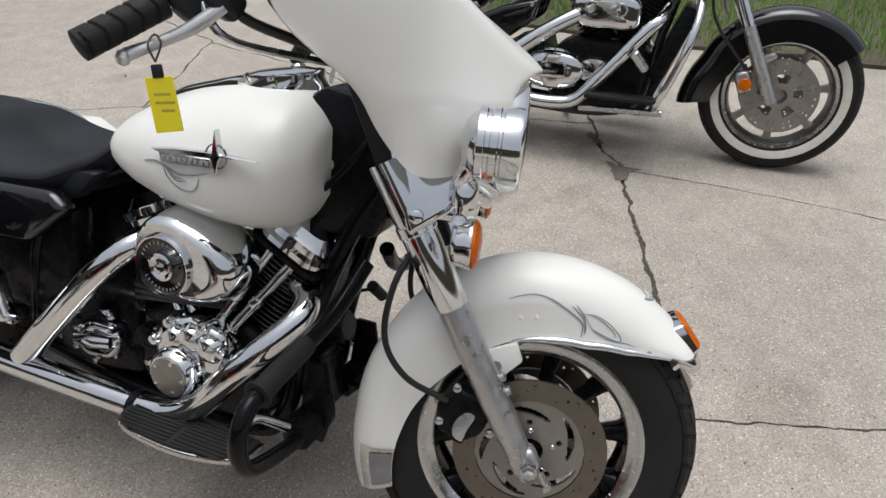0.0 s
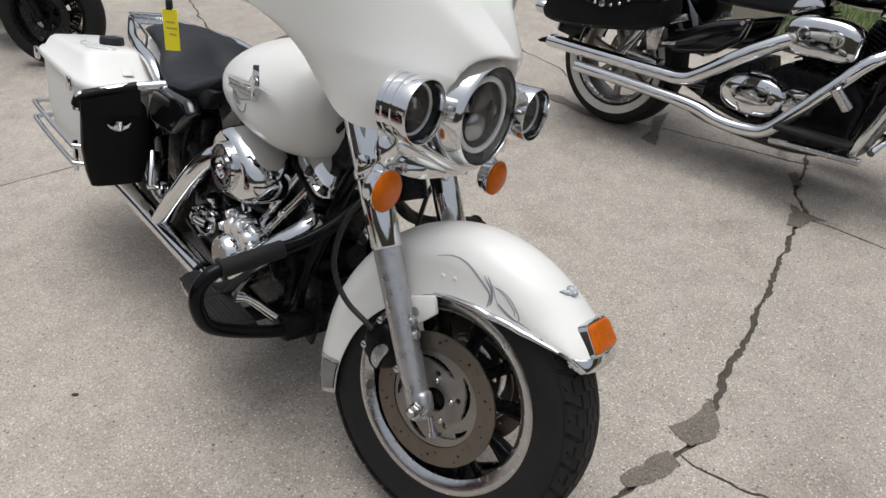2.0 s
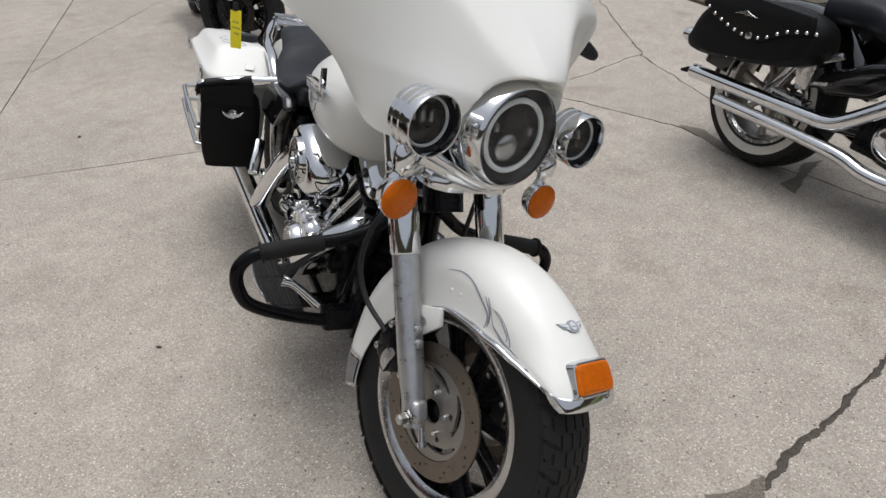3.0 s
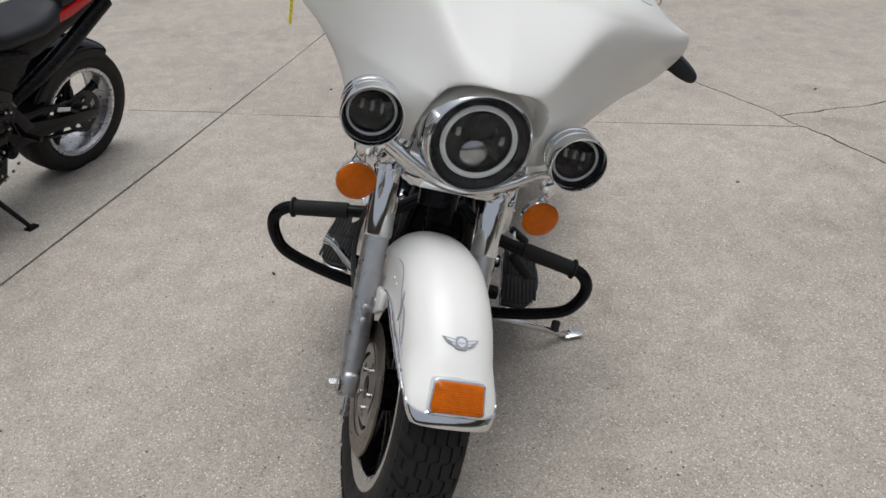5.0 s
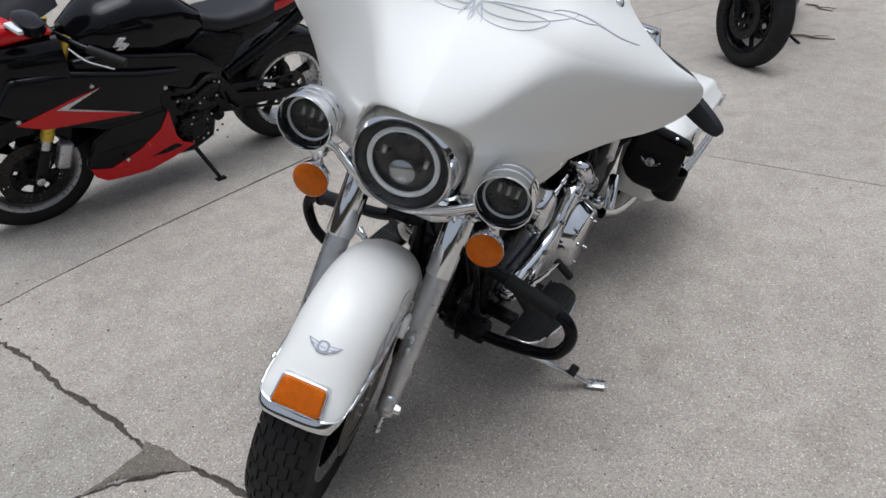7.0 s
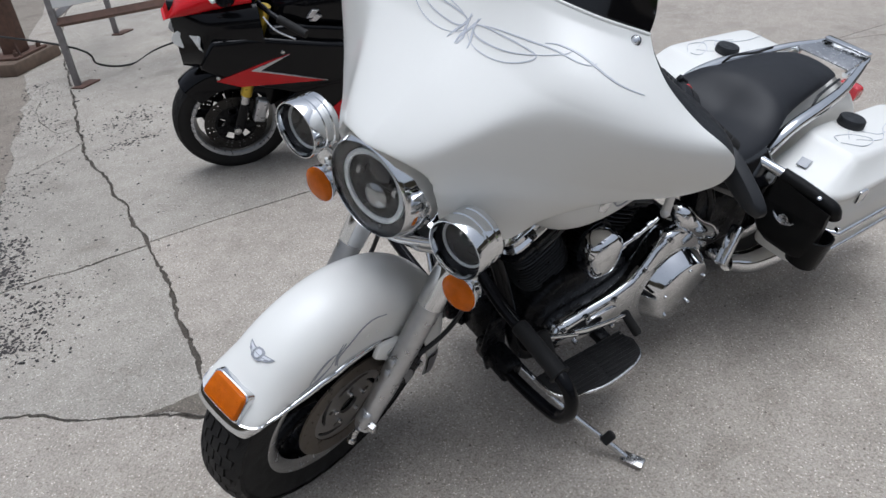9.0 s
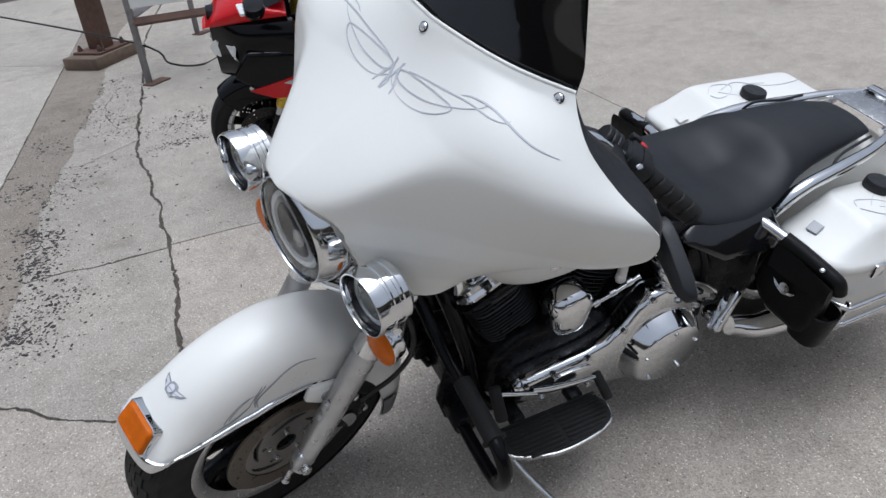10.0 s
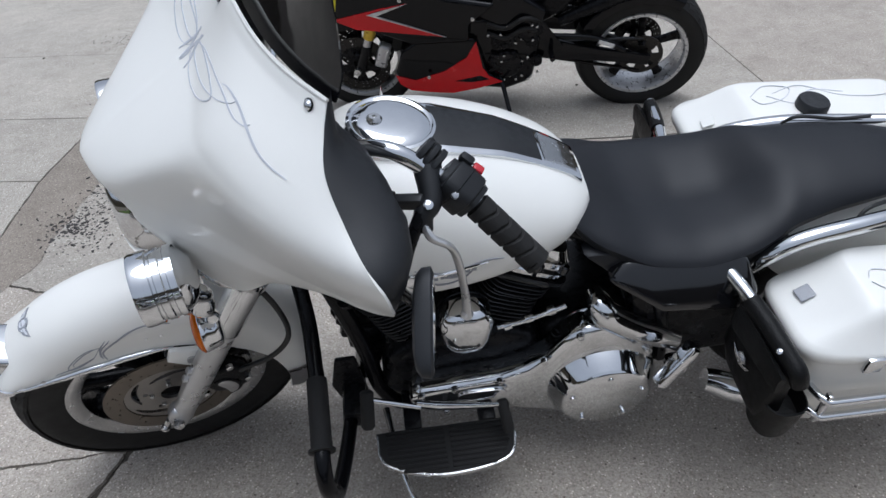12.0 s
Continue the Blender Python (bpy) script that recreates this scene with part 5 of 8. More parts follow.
for s in (-1, 1):
    part("harness", tube([(-0.50, s * 0.070, 0.72), (-0.44, s * 0.078, 0.76), (-0.38, s * 0.074, 0.83), (-0.34, s * 0.05, 0.90)], 0.007, 8), SATIN, bike)
part("steering_head", turned([(0, 0.036), (0.26, 0.036)], (-0.28, 0, 0.70), (-0.44, 0, 0.9), 24), SATIN, bike)
part("backbone", tube([(-0.36, 0, 0.80), (-0.60, 0, 0.77), (-0.90, 0, 0.68)], 0.045, 16), SATIN, bike)
part("crankcase", plate([(-0.50, 0.28), (-0.52, 0.40), (-0.60, 0.46), (-0.78, 0.46), (-0.86, 0.42), (-0.88, 0.26), (-0.82, 0.20), (-0.58, 0.20)], -0.13, 0.13, "y", 0.025, 3), SATIN, bike, "black crankcase")
part("gearbox", plate([(-0.86, 0.24), (-0.87, 0.44), (-1.06, 0.46), (-1.12, 0.40), (-1.12, 0.24), (-1.05, 0.20)], -0.13, 0.12, "y", 0.025, 3), SATIN, bike, "black gearbox housing")
part("oil_pan", block((0.50, 0.20, 0.05), (-0.85, 0, 0.19), (0, 0, 0), 0.015), SATIN, bike)
reg = part("regulator", block((0.05, 0.12, 0.12), (-0.475, 0, 0.29), (0, -14, 0), 0.008), SATIN, bike, "finned black regulator")
for k in range(6):
    part("fin", block((0.03, 0.12, 0.006), (-0.455 - 0.004 * k, 0, 0.245 + 0.018 * k), (0, -14, 0), 0.002, 1), SATIN, reg)
for s in (-1, 1):
    part("lower_mount", block((0.055, 0.13, 0.060), (-0.432, s * 0.125, 0.268), (0, -8, 0), 0.012), SATIN, bike)
    part("mount_plate", plate([(-0.47, 0.22), (-0.41, 0.21), (-0.385, 0.30), (-0.405, 0.40), (-0.45, 0.40)], s * 0.100, s * 0.112, "y", 0.004), SATIN, bike)
part("oil_filter", turned([(0, 0.034), (0.002, 0.038), (0.07, 0.038), (0.085, 0.03)], (-0.50, 0.0, 0.42), (0.95, 0, 0.2), 28), SATIN, bike)
part("horn_back", block((0.03, 0.07, 0.22), (-0.462, 0, 0.50), (0, 14, 0), 0.012), SATIN, bike)
part("shroud_bolt", turned([(0, 0.012), (0.004, 0.012), (0.006, 0.007)], (-0.445, -0.060, 0.800), (0, -1, 0), 16), ALLOY, bike)

CRANK = Vector((-0.685, 0, 0.285))
for tilt, rise, where in ((27.5, 0.022, "front"), (-25.0, 0.0, "rear")):
    R = pose(*CRANK, 0, tilt, 0) @ pose(0, 0, rise)

    def cyl(bm):
        bmesh.ops.transform(bm, matrix=R, verts=bm.verts[:])
        return bm
    barrel = part("cylinder", cyl(turned([(0.12, 0.062), (0.37, 0.062)], (0, 0, 0), (0, 0, 1), 28)), SATIN, bike, "black finned %s cylinder" % where)
    for k in range(15):
        z = 0.165 + 0.0125 * k
        w = 0.082 + 0.004 * math.sin(k * 0.5)
        part("cooling_fin", cyl(skin([[(a * w * q, b * (0.104 if k < 10 else 0.110) * q, z + h) for a, b in oval(28, 1, 1, 4)] for h, q in ((-0.0016, 0.985), (0.0, 1.0), (0.0016, 0.985))])), FIN, barrel)
    head = part("rocker_box", cyl(skin([[(a * sx, b * sy, z) for a, b in oval(36, 1, 1, 5)] for sx, sy, z in ((0.080, 0.108, 0.355), (0.083, 0.112, 0.36), (0.083, 0.112, 0.372), (0.076, 0.104, 0.378), (0.076, 0.104, 0.395), (0.070, 0.098, 0.402), (0.060, 0.090, 0.418), (0.030, 0.06, 0.424))])), CHROME, bike, "chrome rocker box")
    part("gasket_rail", cyl(skin([[(a * 0.088, b * 0.118, z) for a, b in oval(36, 1, 1, 6)] for z in (0.345, 0.355)])), SATIN, head)
    for a, b in ((0.062, -0.098), (-0.062, -0.098), (0.0, -0.106), (0.062, 0.098), (-0.062, 0.098), (0.0, 0.106)):
        part("rocker_bolt", cyl(turned([(0, 0.010), (0.016, 0.010), (0.019, 0.007), (0.019, 0.001)], (a, b, 0.374), (0, 0, 1), 12)), BLACK, head)
    for k in (-1, 1):
        base = (-0.665 + 0.035 * (1 if tilt > 0 else -1) + 0.018 * k, -0.150, 0.435)
        topp = R @ Vector((0.025 * k, -0.105, 0.345))
        pr = part("pushrod_tube", tube([base, topp], [0.0115, 0.0115], 14, 1), CHROME, bike, "chrome pushrod tube")
        part("collar", turned([(0, 0.015), (0.018, 0.015), (0.02, 0.012)], base, Vector(topp) - Vector(base), 16), CHROME, pr)
        part("upper_collar", turned([(0.085, 0.0135), (0.088, 0.0145), (0.105, 0.0145)], base, Vector(topp) - Vector(base), 16), CHROME, pr)
    part("tappet_block", block((0.075, 0.04, 0.035), (-0.665 + 0.045 * (1 if tilt > 0 else -1), -0.150, 0.43), (0, tilt, 0), 0.01), CHROME, bike)
    part("spark_lead", tube([R @ Vector((0.0, 0.10, 0.33)), R @ Vector((0.0, 0.15, 0.38)), Vector((-0.68, 0.10, 0.66))], 0.005, 8), CABLE, bike)

# air cleaner
AC = Vector((-0.662, 0.020, 0.602))
rows = []
for y, k, sh in ((-0.135, 0.90, 0.0), (-0.150, 0.97, 0.0), (-0.185, 1.0, 0.0), (-0.212, 0.985, 0.0), (-0.232, 0.93, -0.002), (-0.244, 0.85, -0.006), (-0.249, 0.76, -0.010), (-0.247, 0.70, -0.014)):
    rr = []
    for a, b in oval(56, 1, 1, 2.15):
        egg = 1 + 0.10 * -a
        px, pz = a * 0.116 * k + sh, b * 0.085 * k * egg
        c, s = math.cos(radians(-14)), math.sin(radians(-14))
        rr.append((AC.x + px * c - pz * s, y + AC.y, AC.z + px * s + pz * c))
    rows.append(rr)
air = part("air_cleaner", skin(rows), CHROME, bike, "chrome egg-shaped air cleaner cover with black centre disc")
disc = part("centre_disc", turned([(0.220, 0.058), (0.231, 0.058), (0.233, 0.053), (0.229, 0.046)], (-0.697, 0, 0.590), (0, -1, 0), 48), BLACK, air, "black centre disc with silver marks")
part("disc_rim", ring([(0.224, 0.058), (0.234, 0.058), (0.235, 0.061), (0.226, 0.063)], (-0.697, 0, 0.590), (0, -1, 0), 56), CHROME, disc)
part("hub_cap", turned([(0.227, 0.029), (0.236, 0.028), (0.238, 0.024), (0.234, 0.017), (0.236, 0.010), (0.244, 0.008), (0.246, 0.003)], (-0.697, 0, 0.590), (0, -1, 0), 32), CHROME, disc)
for k in range(22):
    a = radians(20 + 140 * k / 11 if k < 11 else 215 + 110 * (k - 11) / 10)
    part("mark", block((0.0034, 0.002, 0.0058), (-0.697 - 0.047 * math.cos(a), -0.2315, 0.590 + 0.047 * math.sin(a)), (0, -90 + math.degrees(a), 0), 0.0005, 1), PLATE, disc)
part("intake", tube([(-0.66, -0.15, 0.60), (-0.68, -0.05, 0.58), (-0.68, 0.0, 0.56)], 0.04, 16), SATIN, bike)

# cam cover and gearbox covers on the exhaust side
cam_cover = part("cam_cover", plate([(-0.575, 0.40), (-0.60, 0.455), (-0.66, 0.47), (-0.72, 0.46), (-0.765, 0.42), (-0.775, 0.34), (-0.74, 0.285), (-0.66, 0.275), (-0.60, 0.32)], -0.125, -0.195, "y", 0.022, 4), CHROME, bike, "polished chrome cam cover")
part("timer_dome", turned([(0.17, 0.062), (0.20, 0.058), (0.222, 0.052), (0.228, 0.046), (0.2285, 0.001)], (-0.700, 0, 0.345), (0, -1, 0.0), 44), CHROME, cam_cover)
part("timer_disc", turned([(0.226, 0.043), (0.231, 0.042), (0.232, 0.001)], (-0.700, 0, 0.345), (0, -1, 0), 44), PLATE, cam_cover, "brushed round timer cover")
for k in range(5):
    a = 2 * math.pi * k / 5
    part("screw", turned([(0.229, 0.005), (0.2335, 0.0045), (0.234, 0.002)], (-0.700 + 0.035 * math.cos(a), 0, 0.345 + 0.035 * math.sin(a)), (0, -1, 0), 10), CHROME, cam_cover)
for px, pz in ((-0.595, 0.415), (-0.64, 0.458), (-0.72, 0.45), (-0.76, 0.40), (-0.615, 0.345), (-0.765, 0.34)):
    part("cover_boss", turned([(0.165, 0.016), (0.196, 0.014), (0.203, 0.010), (0.204, 0.003)], (px, 0, pz), (0, -1, 0), 16), CHROME, cam_cover)
for k in range(3):
    part("cover_bulge", turned([(0.17, 0.036), (0.195, 0.033), (0.207, 0.022), (0.210, 0.003)], (-0.625 - 0.042 * k, 0, 0.415 + 0.012 * (k == 1)), (0, -1, 0), 24), CHROME, cam_cover)
gear = part("clutch_release_cover", plate([(-1.02, 0.30), (-1.01, 0.35), (-0.97, 0.375), (-0.90, 0.37), (-0.885, 0.33), (-0.915, 0.285), (-0.98, 0.275)], -0.125, -0.175, "y", 0.02, 4), CHROME, bike, "chrome gearbox side cover")
part("cover_ridge", tube([(-1.0, -0.178, 0.325), (-0.95, -0.184, 0.335), (-0.90, -0.178, 0.34)], [0.014, 0.018, 0.013], 14, 6, 0.7), CHROME, gear)
for px, pz in ((-1.0, 0.35), (-0.90, 0.365), (-0.89, 0.31), (-0.95, 0.28), (-1.005, 0.30)):
    part("screw", turned([(0.165, 0.006), (0.179, 0.006), (0.181, 0.003)], (px, 0, pz), (0, -1, 0), 10), DULL_CHROME, gear)
part("dipstick", turned([(0, 0.012), (0.02, 0.012), (0.022, 0.018), (0.034, 0.018)], (-0.93, -0.14, 0.38), (0, -0.3, 0.9), 16), CHROME, gear)
for px, pz, r in ((-0.83, 0.36, 0.03), (-0.84, 0.44, 0.02), (-0.82, 0.50, 0.026), (-1.07, 0.40, 0.03), (-0.55, 0.36, 0.03)):
    part("case_boss", turned([(0.12, r), (0.15, r * 0.9), (0.155, r * 0.5)], (px, 0, pz), (0, -1, 0), 16), SATIN, bike)
for k in range(7):
    part("small_bolt", turned([(0.125, 0.007), (0.142, 0.007), (0.144, 0.004)], (-0.84 + 0.03 * (k % 3), 0, 0.29 + 0.045 * (k // 2)), (0, -1, 0), 8), DULL_CHROME, bike)
for k in range(3):
    part("oil_line", tube([(-0.60 - 0.03 * k, -0.135, 0.49), (-0.72, -0.16 - 0.004 * k, 0.485 + 0.008 * k), (-0.84, -0.15, 0.46 + 0.015 * k)], 0.009, 10), CABLE, bike)

# exhaust
front_pipe = part("front_exhaust_pipe", tube([(-0.51, -0.07, 0.555), (-0.462, -0.100, 0.535), (-0.452, -0.140, 0.508), (-0.495, -0.185, 0.455), (-0.56, -0.212, 0.383), (-0.63, -0.222, 0.30), (-0.70, -0.228, 0.262), (-0.79, -0.230, 0.250)], 0.0275, 20), CHROME, bike, "chrome front exhaust pipe")
part("rear_exhaust_pipe", tube([(-0.80, -0.10, 0.60), (-0.83, -0.17, 0.58), (-0.90, -0.205, 0.51), (-1.02, -0.225, 0.37), (-1.10, -0.232, 0.275)], [0.024, 0.026, 0.028, 0.028, 0.029], 20), CHROME, bike, "chrome rear exhaust pipe")
part("muffler", tube([(-0.78, -0.230, 0.250), (-1.0, -0.232, 0.250), (-1.35, -0.238, 0.258), (-1.60, -0.242, 0.262), (-2.02, -0.25, 0.270)], [0.029, 0.030, 0.032, 0.042, 0.043], 24), CHROME, bike, "long chrome muffler")
part("pipe_clamp", ring([(-0.006, 0.028), (-0.006, 0.033), (0.006, 0.033), (0.006, 0.028)], (-0.785, -0.230, 0.250), (1, 0, 0), 28), SATIN, front_pipe)
part("muffler", tube([(-1.24, 0.20, 0.27), (-1.4, 0.235, 0.25), (-2.02, 0.25, 0.26)], [0.028, 0.040, 0.042], 20), CHROME, bike, "long chrome muffler")
part("crossover_pipe", tube([(-0.962, 0.130, 0.560), (-0.966, 0.160, 0.556), (-0.976, 0.172, 0.540), (-0.998, 0.173, 0.518), (-1.045, 0.172, 0.478), (-1.102, 0.170, 0.440), (-1.150, 0.165, 0.405)], [0.022, 0.027, 0.030, 0.031, 0.031, 0.029, 0.024], 18), CHROME, bike, "chrome crossover pipe shield")

# primary side
primary = part("primary_cover", plate([(-0.555, 0.315), (-0.580, 0.348), (-0.66, 0.358), (-0.76, 0.366), (-0.82, 0.384), (-0.862, 0.416), (-0.892, 0.466), (-0.925, 0.502), (-0.965, 0.512), (-1.03, 0.486), (-1.09, 0.42), (-1.125, 0.31), (-1.10, 0.23), (-1.00, 0.172), (-0.90, 0.186), (-0.78, 0.232), (-0.62, 0.252), (-0.565, 0.28)], 0.12, 0.190, "y", 0.018, 3), CHROME, bike, "polished chrome primary chain cover")
part("derby_cover", turned([(0.18, 0.128), (0.195, 0.122), (0.226, 0.104), (0.232, 0.100), (0.236, 0.094), (0.237, 0.001)], (-0.994, 0, 0.302), (0, 1, 0), 56), CHROME, primary, "round chrome derby cover")
for k in range(5):
    a = 2 * math.pi * k / 5 + 0.3
    part("screw", turned([(0.234, 0.006), (0.241, 0.0055), (0.242, 0.002)], (-0.994 + 0.083 * math.cos(a), 0, 0.302 + 0.083 * math.sin(a)), (0, 1, 0), 10), CHROME, primary)
part("inspection_cover", plate([(-0.72 + 0.055 * a, 0.308 + 0.030 * b) for a, b in oval(28, 1, 1, 4)], 0.185, 0.197, "y", 0.003), CHROME, primary)
for px, pz in ((-0.585, 0.336), (-0.66, 0.350), (-0.76, 0.360), (-0.855, 0.418), (-0.925, 0.494), (-1.02, 0.482), (-1.085, 0.41), (-0.78, 0.245), (-0.64, 0.262)):
    part("screw", turned([(0.186, 0.008), (0.196, 0.008), (0.198, 0.005)], (px, 0, pz), (0, 1, 0), 10), DULL_CHROME, primary)
horn = part("horn_cover", skin([[(-0.690 + a * (0.054 + 0.008 * b) * k, y, 0.536 + b * 0.068 * k - 0.016 * max(0, b) * a * a) for a, b in oval(40, 1, 1, 3.0)] for y, k in ((0.125, 0.86), (0.135, 1.0), (0.168, 0.99), (0.182, 0.90), (0.190, 0.72), (0.193, 0.4))]), CHROME, bike, "chrome waterfall horn cover")
part("horn_band", ring([(0.126, 0.05), (0.126, 0.055), (0.132, 0.055), (0.132, 0.05)], (-0.690, 0, 0.560), (0, 1, 0), 32), SATIN, horn)
part("throttle_rail", tube([(-0.76, 0.145, 0.50), (-0.82, 0.150, 0.52), (-0.90, 0.148, 0.55)], 0.006, 10), CHROME, bike)
for k in range(3):
    part("small_fitting", turned([(-0.008, 0.010), (0.008, 0.010)], (-0.78 - 0.045 * k, 0.149, 0.508 + 0.017 * k), (0.8, 0, -0.3), 12), CHROME, bike)

# shifter, boards, pegs, stand
shift = part("shift_linkage", tube([(-0.474, 0.230, 0.420), (-0.580, 0.235, 0.372)], 0.006, 10, 1), CHROME, bike, "chrome shift rod and lever")
part("shift_arm", tube([(-0.572, 0.228, 0.376), (-0.62, 0.232, 0.362), (-0.69, 0.236, 0.352), (-0.757, 0.238, 0.344)], [0.012, 0.015, 0.011, 0.009], 12, 6, 0.6), CHROME, shift)
part("heel_peg", turned([(-0.012, 0.009), (-0.008, 0.0125), (0.055, 0.0125), (0.060, 0.009)], (-0.758, 0.238, 0.344), (-0.12, 0.80, -0.58), 16), RUBBER, shift)
part("toe_peg", turned([(-0.020, 0.010), (-0.015, 0.0145), (0.055, 0.0145), (0.061, 0.010)], (-0.472, 0.230, 0.420), (0.06, 0.74, -0.66), 16), RUBBER, shift)
for s in (-1, 1):
    zb, reach = (0.258, 1.0) if s > 0 else (0.262, 0.945)
    shape = [(-0.762, 0.222), (-0.788, 0.262), (-0.774, 0.308), (-0.735, 0.329), (-0.67, 0.339), (-0.60, 0.339), (-0.53, 0.321), (-0.490, 0.300), (-0.476, 0.275), (-0.474, 0.222)]
    line = [(p.x, p.y) for p in spline([(x, y, 0) for x, y in shape[1:-1]], 4)]
    full = [(-0.762, 0.222)] + line + [(-0.474, 0.222)]
    full = [(x, 0.222 + (y - 0.222) * reach ** 3) for x, y in full]
    board = part("floorboard", plate([(x, s * y) for x, y in full], zb - 0.014, zb, "z", 0.003), DULL_CHROME, bike, "black rubber floorboard with chrome edge")
    part("rubber_pad", plate([(-0.632 + (x + 0.632) * 0.965, s * (0.27 + (y - 0.27) * 0.93)) for x, y in full], zb - 0.002, zb + 0.006, "z", 0.002), RUBBER, board, "ribbed black rubber pad")
    for k in range(9):
        y = 0.230 + 0.0118 * k * reach ** 3
        cut = 0.142 - 0.058 * max(0, (y - 0.27) / 0.07) ** 2
        for a in (-1, 1):
            part("pad_rib", block((cut * 0.92, 0.007, 0.005), (-0.632 + a * cut * 0.5, s * y, zb + 0.007), (0, 0, 0), 0.0015, 1), RUBBER, board)
    part("board_bracket", block((0.04, 0.12, 0.03), (-0.56, s * 0.16, 0.24), (0, 0, 0), 0.008), SATIN, bike)
    part("board_bracket", block((0.04, 0.12, 0.03), (-0.73, s * 0.16, 0.24), (0, 0, 0), 0.008), SATIN, bike)
    guard = part("engine_guard", tube([(-0.362, s * 0.045, 0.612), (-0.374, s * 0.11, 0.556), (-0.380, s * 0.18, 0.524), (-0.386, s * 0.26, 0.508), (-0.388, s * 0.335, 0.493), (-0.388, s * 0.388, 0.478), (-0.390, s * 0.415, 0.440), (-0.394, s * 0.408, 0.385),
                                      (-0.400, s * 0.37, 0.335), (-0.415, s * 0.25, 0.285), (-0.43, s * 0.10, 0.250), (-0.44, s * 0.04, 0.245)], 0.0160, 16), FRAME, bike, "black tubular engine guard")
    g0, g1 = Vector((-0.3835, s * 0.225, 0.514)), Vector((-0.388, s * 0.362, 0.487))
    part("guard_sleeve", turned([(0, 0.018), (0.001, 0.0200)] + [(0.004 + 0.0050 * k, 0.0200 + 0.0008 * (k % 2)) for k in range(26)] + [((g1 - g0).length, 0.0200), ((g1 - g0).length + 0.001, 0.026), ((g1 - g0).length + 0.006, 0.026), ((g1 - g0).length + 0.007, 0.02)], g0, g1 - g0, 20), RUBBER, guard, "ribbed black rubber sleeve")
    peg = part("passenger_peg", block((0.028, 0.034, 0.120), (-1.125, s * 0.245, 0.425), (s * 14, -38, 0), 0.008, 3), CHROME, bike, "chrome folding passenger peg")
    part("peg_clevis", block((0.04, 0.05, 0.035), (-1.155, s * 0.20, 0.352), (0, 0, 0), 0.008), CHROME, peg)
part("brake_pedal", tube([(-0.44, -0.20, 0.30), (-0.46, -0.26, 0.35), (-0.47, -0.29, 0.36)], [0.012, 0.010, 0.016], 10), CHROME, bike)
stand = part("side_stand", tube([(-0.50, 0.13, 0.200), (-0.53, 0.30, 0.172), (-0.572, 0.40, 0.138), (-0.600, 0.465, 0.112)], [0.014, 0.012, 0.012, 0.013], 12, 6, 0.7), CHROME, bike, "chrome side stand, extended")
part("stand_foot", block((0.034, 0.058, 0.009), (-0.606, 0.484, 0.118), (13, 0, 20), 0.004), DULL_CHROME, stand)
part("stand_pad", turned([(0, 0.013), (0.03, 0.013), (0.034, 0.009)], (-0.562, 0.415, 0.146), (-0.6, 0.1, 0.6), 16), RUBBER, stand)

# rear wheel, fender, bags
A1 = (-1.612, 0, AXLE)
rear_wheel = part("rear_wheel", ring([(-0.015, 0.016), (-0.015, 0.03), (0.015, 0.03), (0.015, 0.016)], A1, (0, 1, 0), 32), SATIN, bike, "black cast rear wheel")
part("tyre", tyre_bm(A1, 0.312, 0.140), RUBBER, rear_wheel)
part("tread", tread_bm(A1, 0.312, 0.140), RUBBER, rear_wheel)
spoke_wheel(rear_wheel, A1, part, SATIN, DULL_CHROME)


def rear_fender_point(u, v):
    th = radians(v)
    t = abs(u)
    a = min(1, t / 0.6) * math.pi / 2
    y = 0.108 * math.sin(a) ** 0.8
    r = 0.372 - 0.08 * (1 - math.cos(a)) - (0.14 * (t - 0.6) / 0.4 if t > 0.6 else 0)
    return (-1.612 + r * math.cos(th), math.copysign(y, u), AXLE + 0.02 + r * math.sin(th))


part("rear_fender", sheet(rear_fender_point, span(-1, 1, 41), span(38, 185, 50), 0.003), WHITE, bike, "pearl white rear fender")
part("tail_lamp", skin([[(-1.965 - 0.02 * k, a * 0.04 * q, 0.545 + b * 0.028 * q) for a, b in oval(24, 1, 1, 4)] for k, q in ((0, 1), (2, 1), (2.6, 0.8))]), REDLENS, bike, "red tail lamp")
rack = part("rear_rack", tube([(-1.71, -0.085, 0.715), (-1.80, -0.085, 0.724), (-1.86, -0.062, 0.727), (-1.875, 0, 0.727), (-1.86, 0.062, 0.727), (-1.80, 0.085, 0.724), (-1.71, 0.085, 0.715)], 0.008, 12), CHROME, bike, "chrome solo luggage rack")
part("rack_plate", plate([(-1.862, -0.066), (-1.715, -0.088), (-1.715, 0.088), (-1.862, 0.066)], 0.726, 0.732, "z", 0.002), DULL_CHROME, rack)
part("rack_bar", block((0.030, 0.150, 0.010), (-1.845, 0, 0.739), (0, 0, 0), 0.004), CHROME, rack)
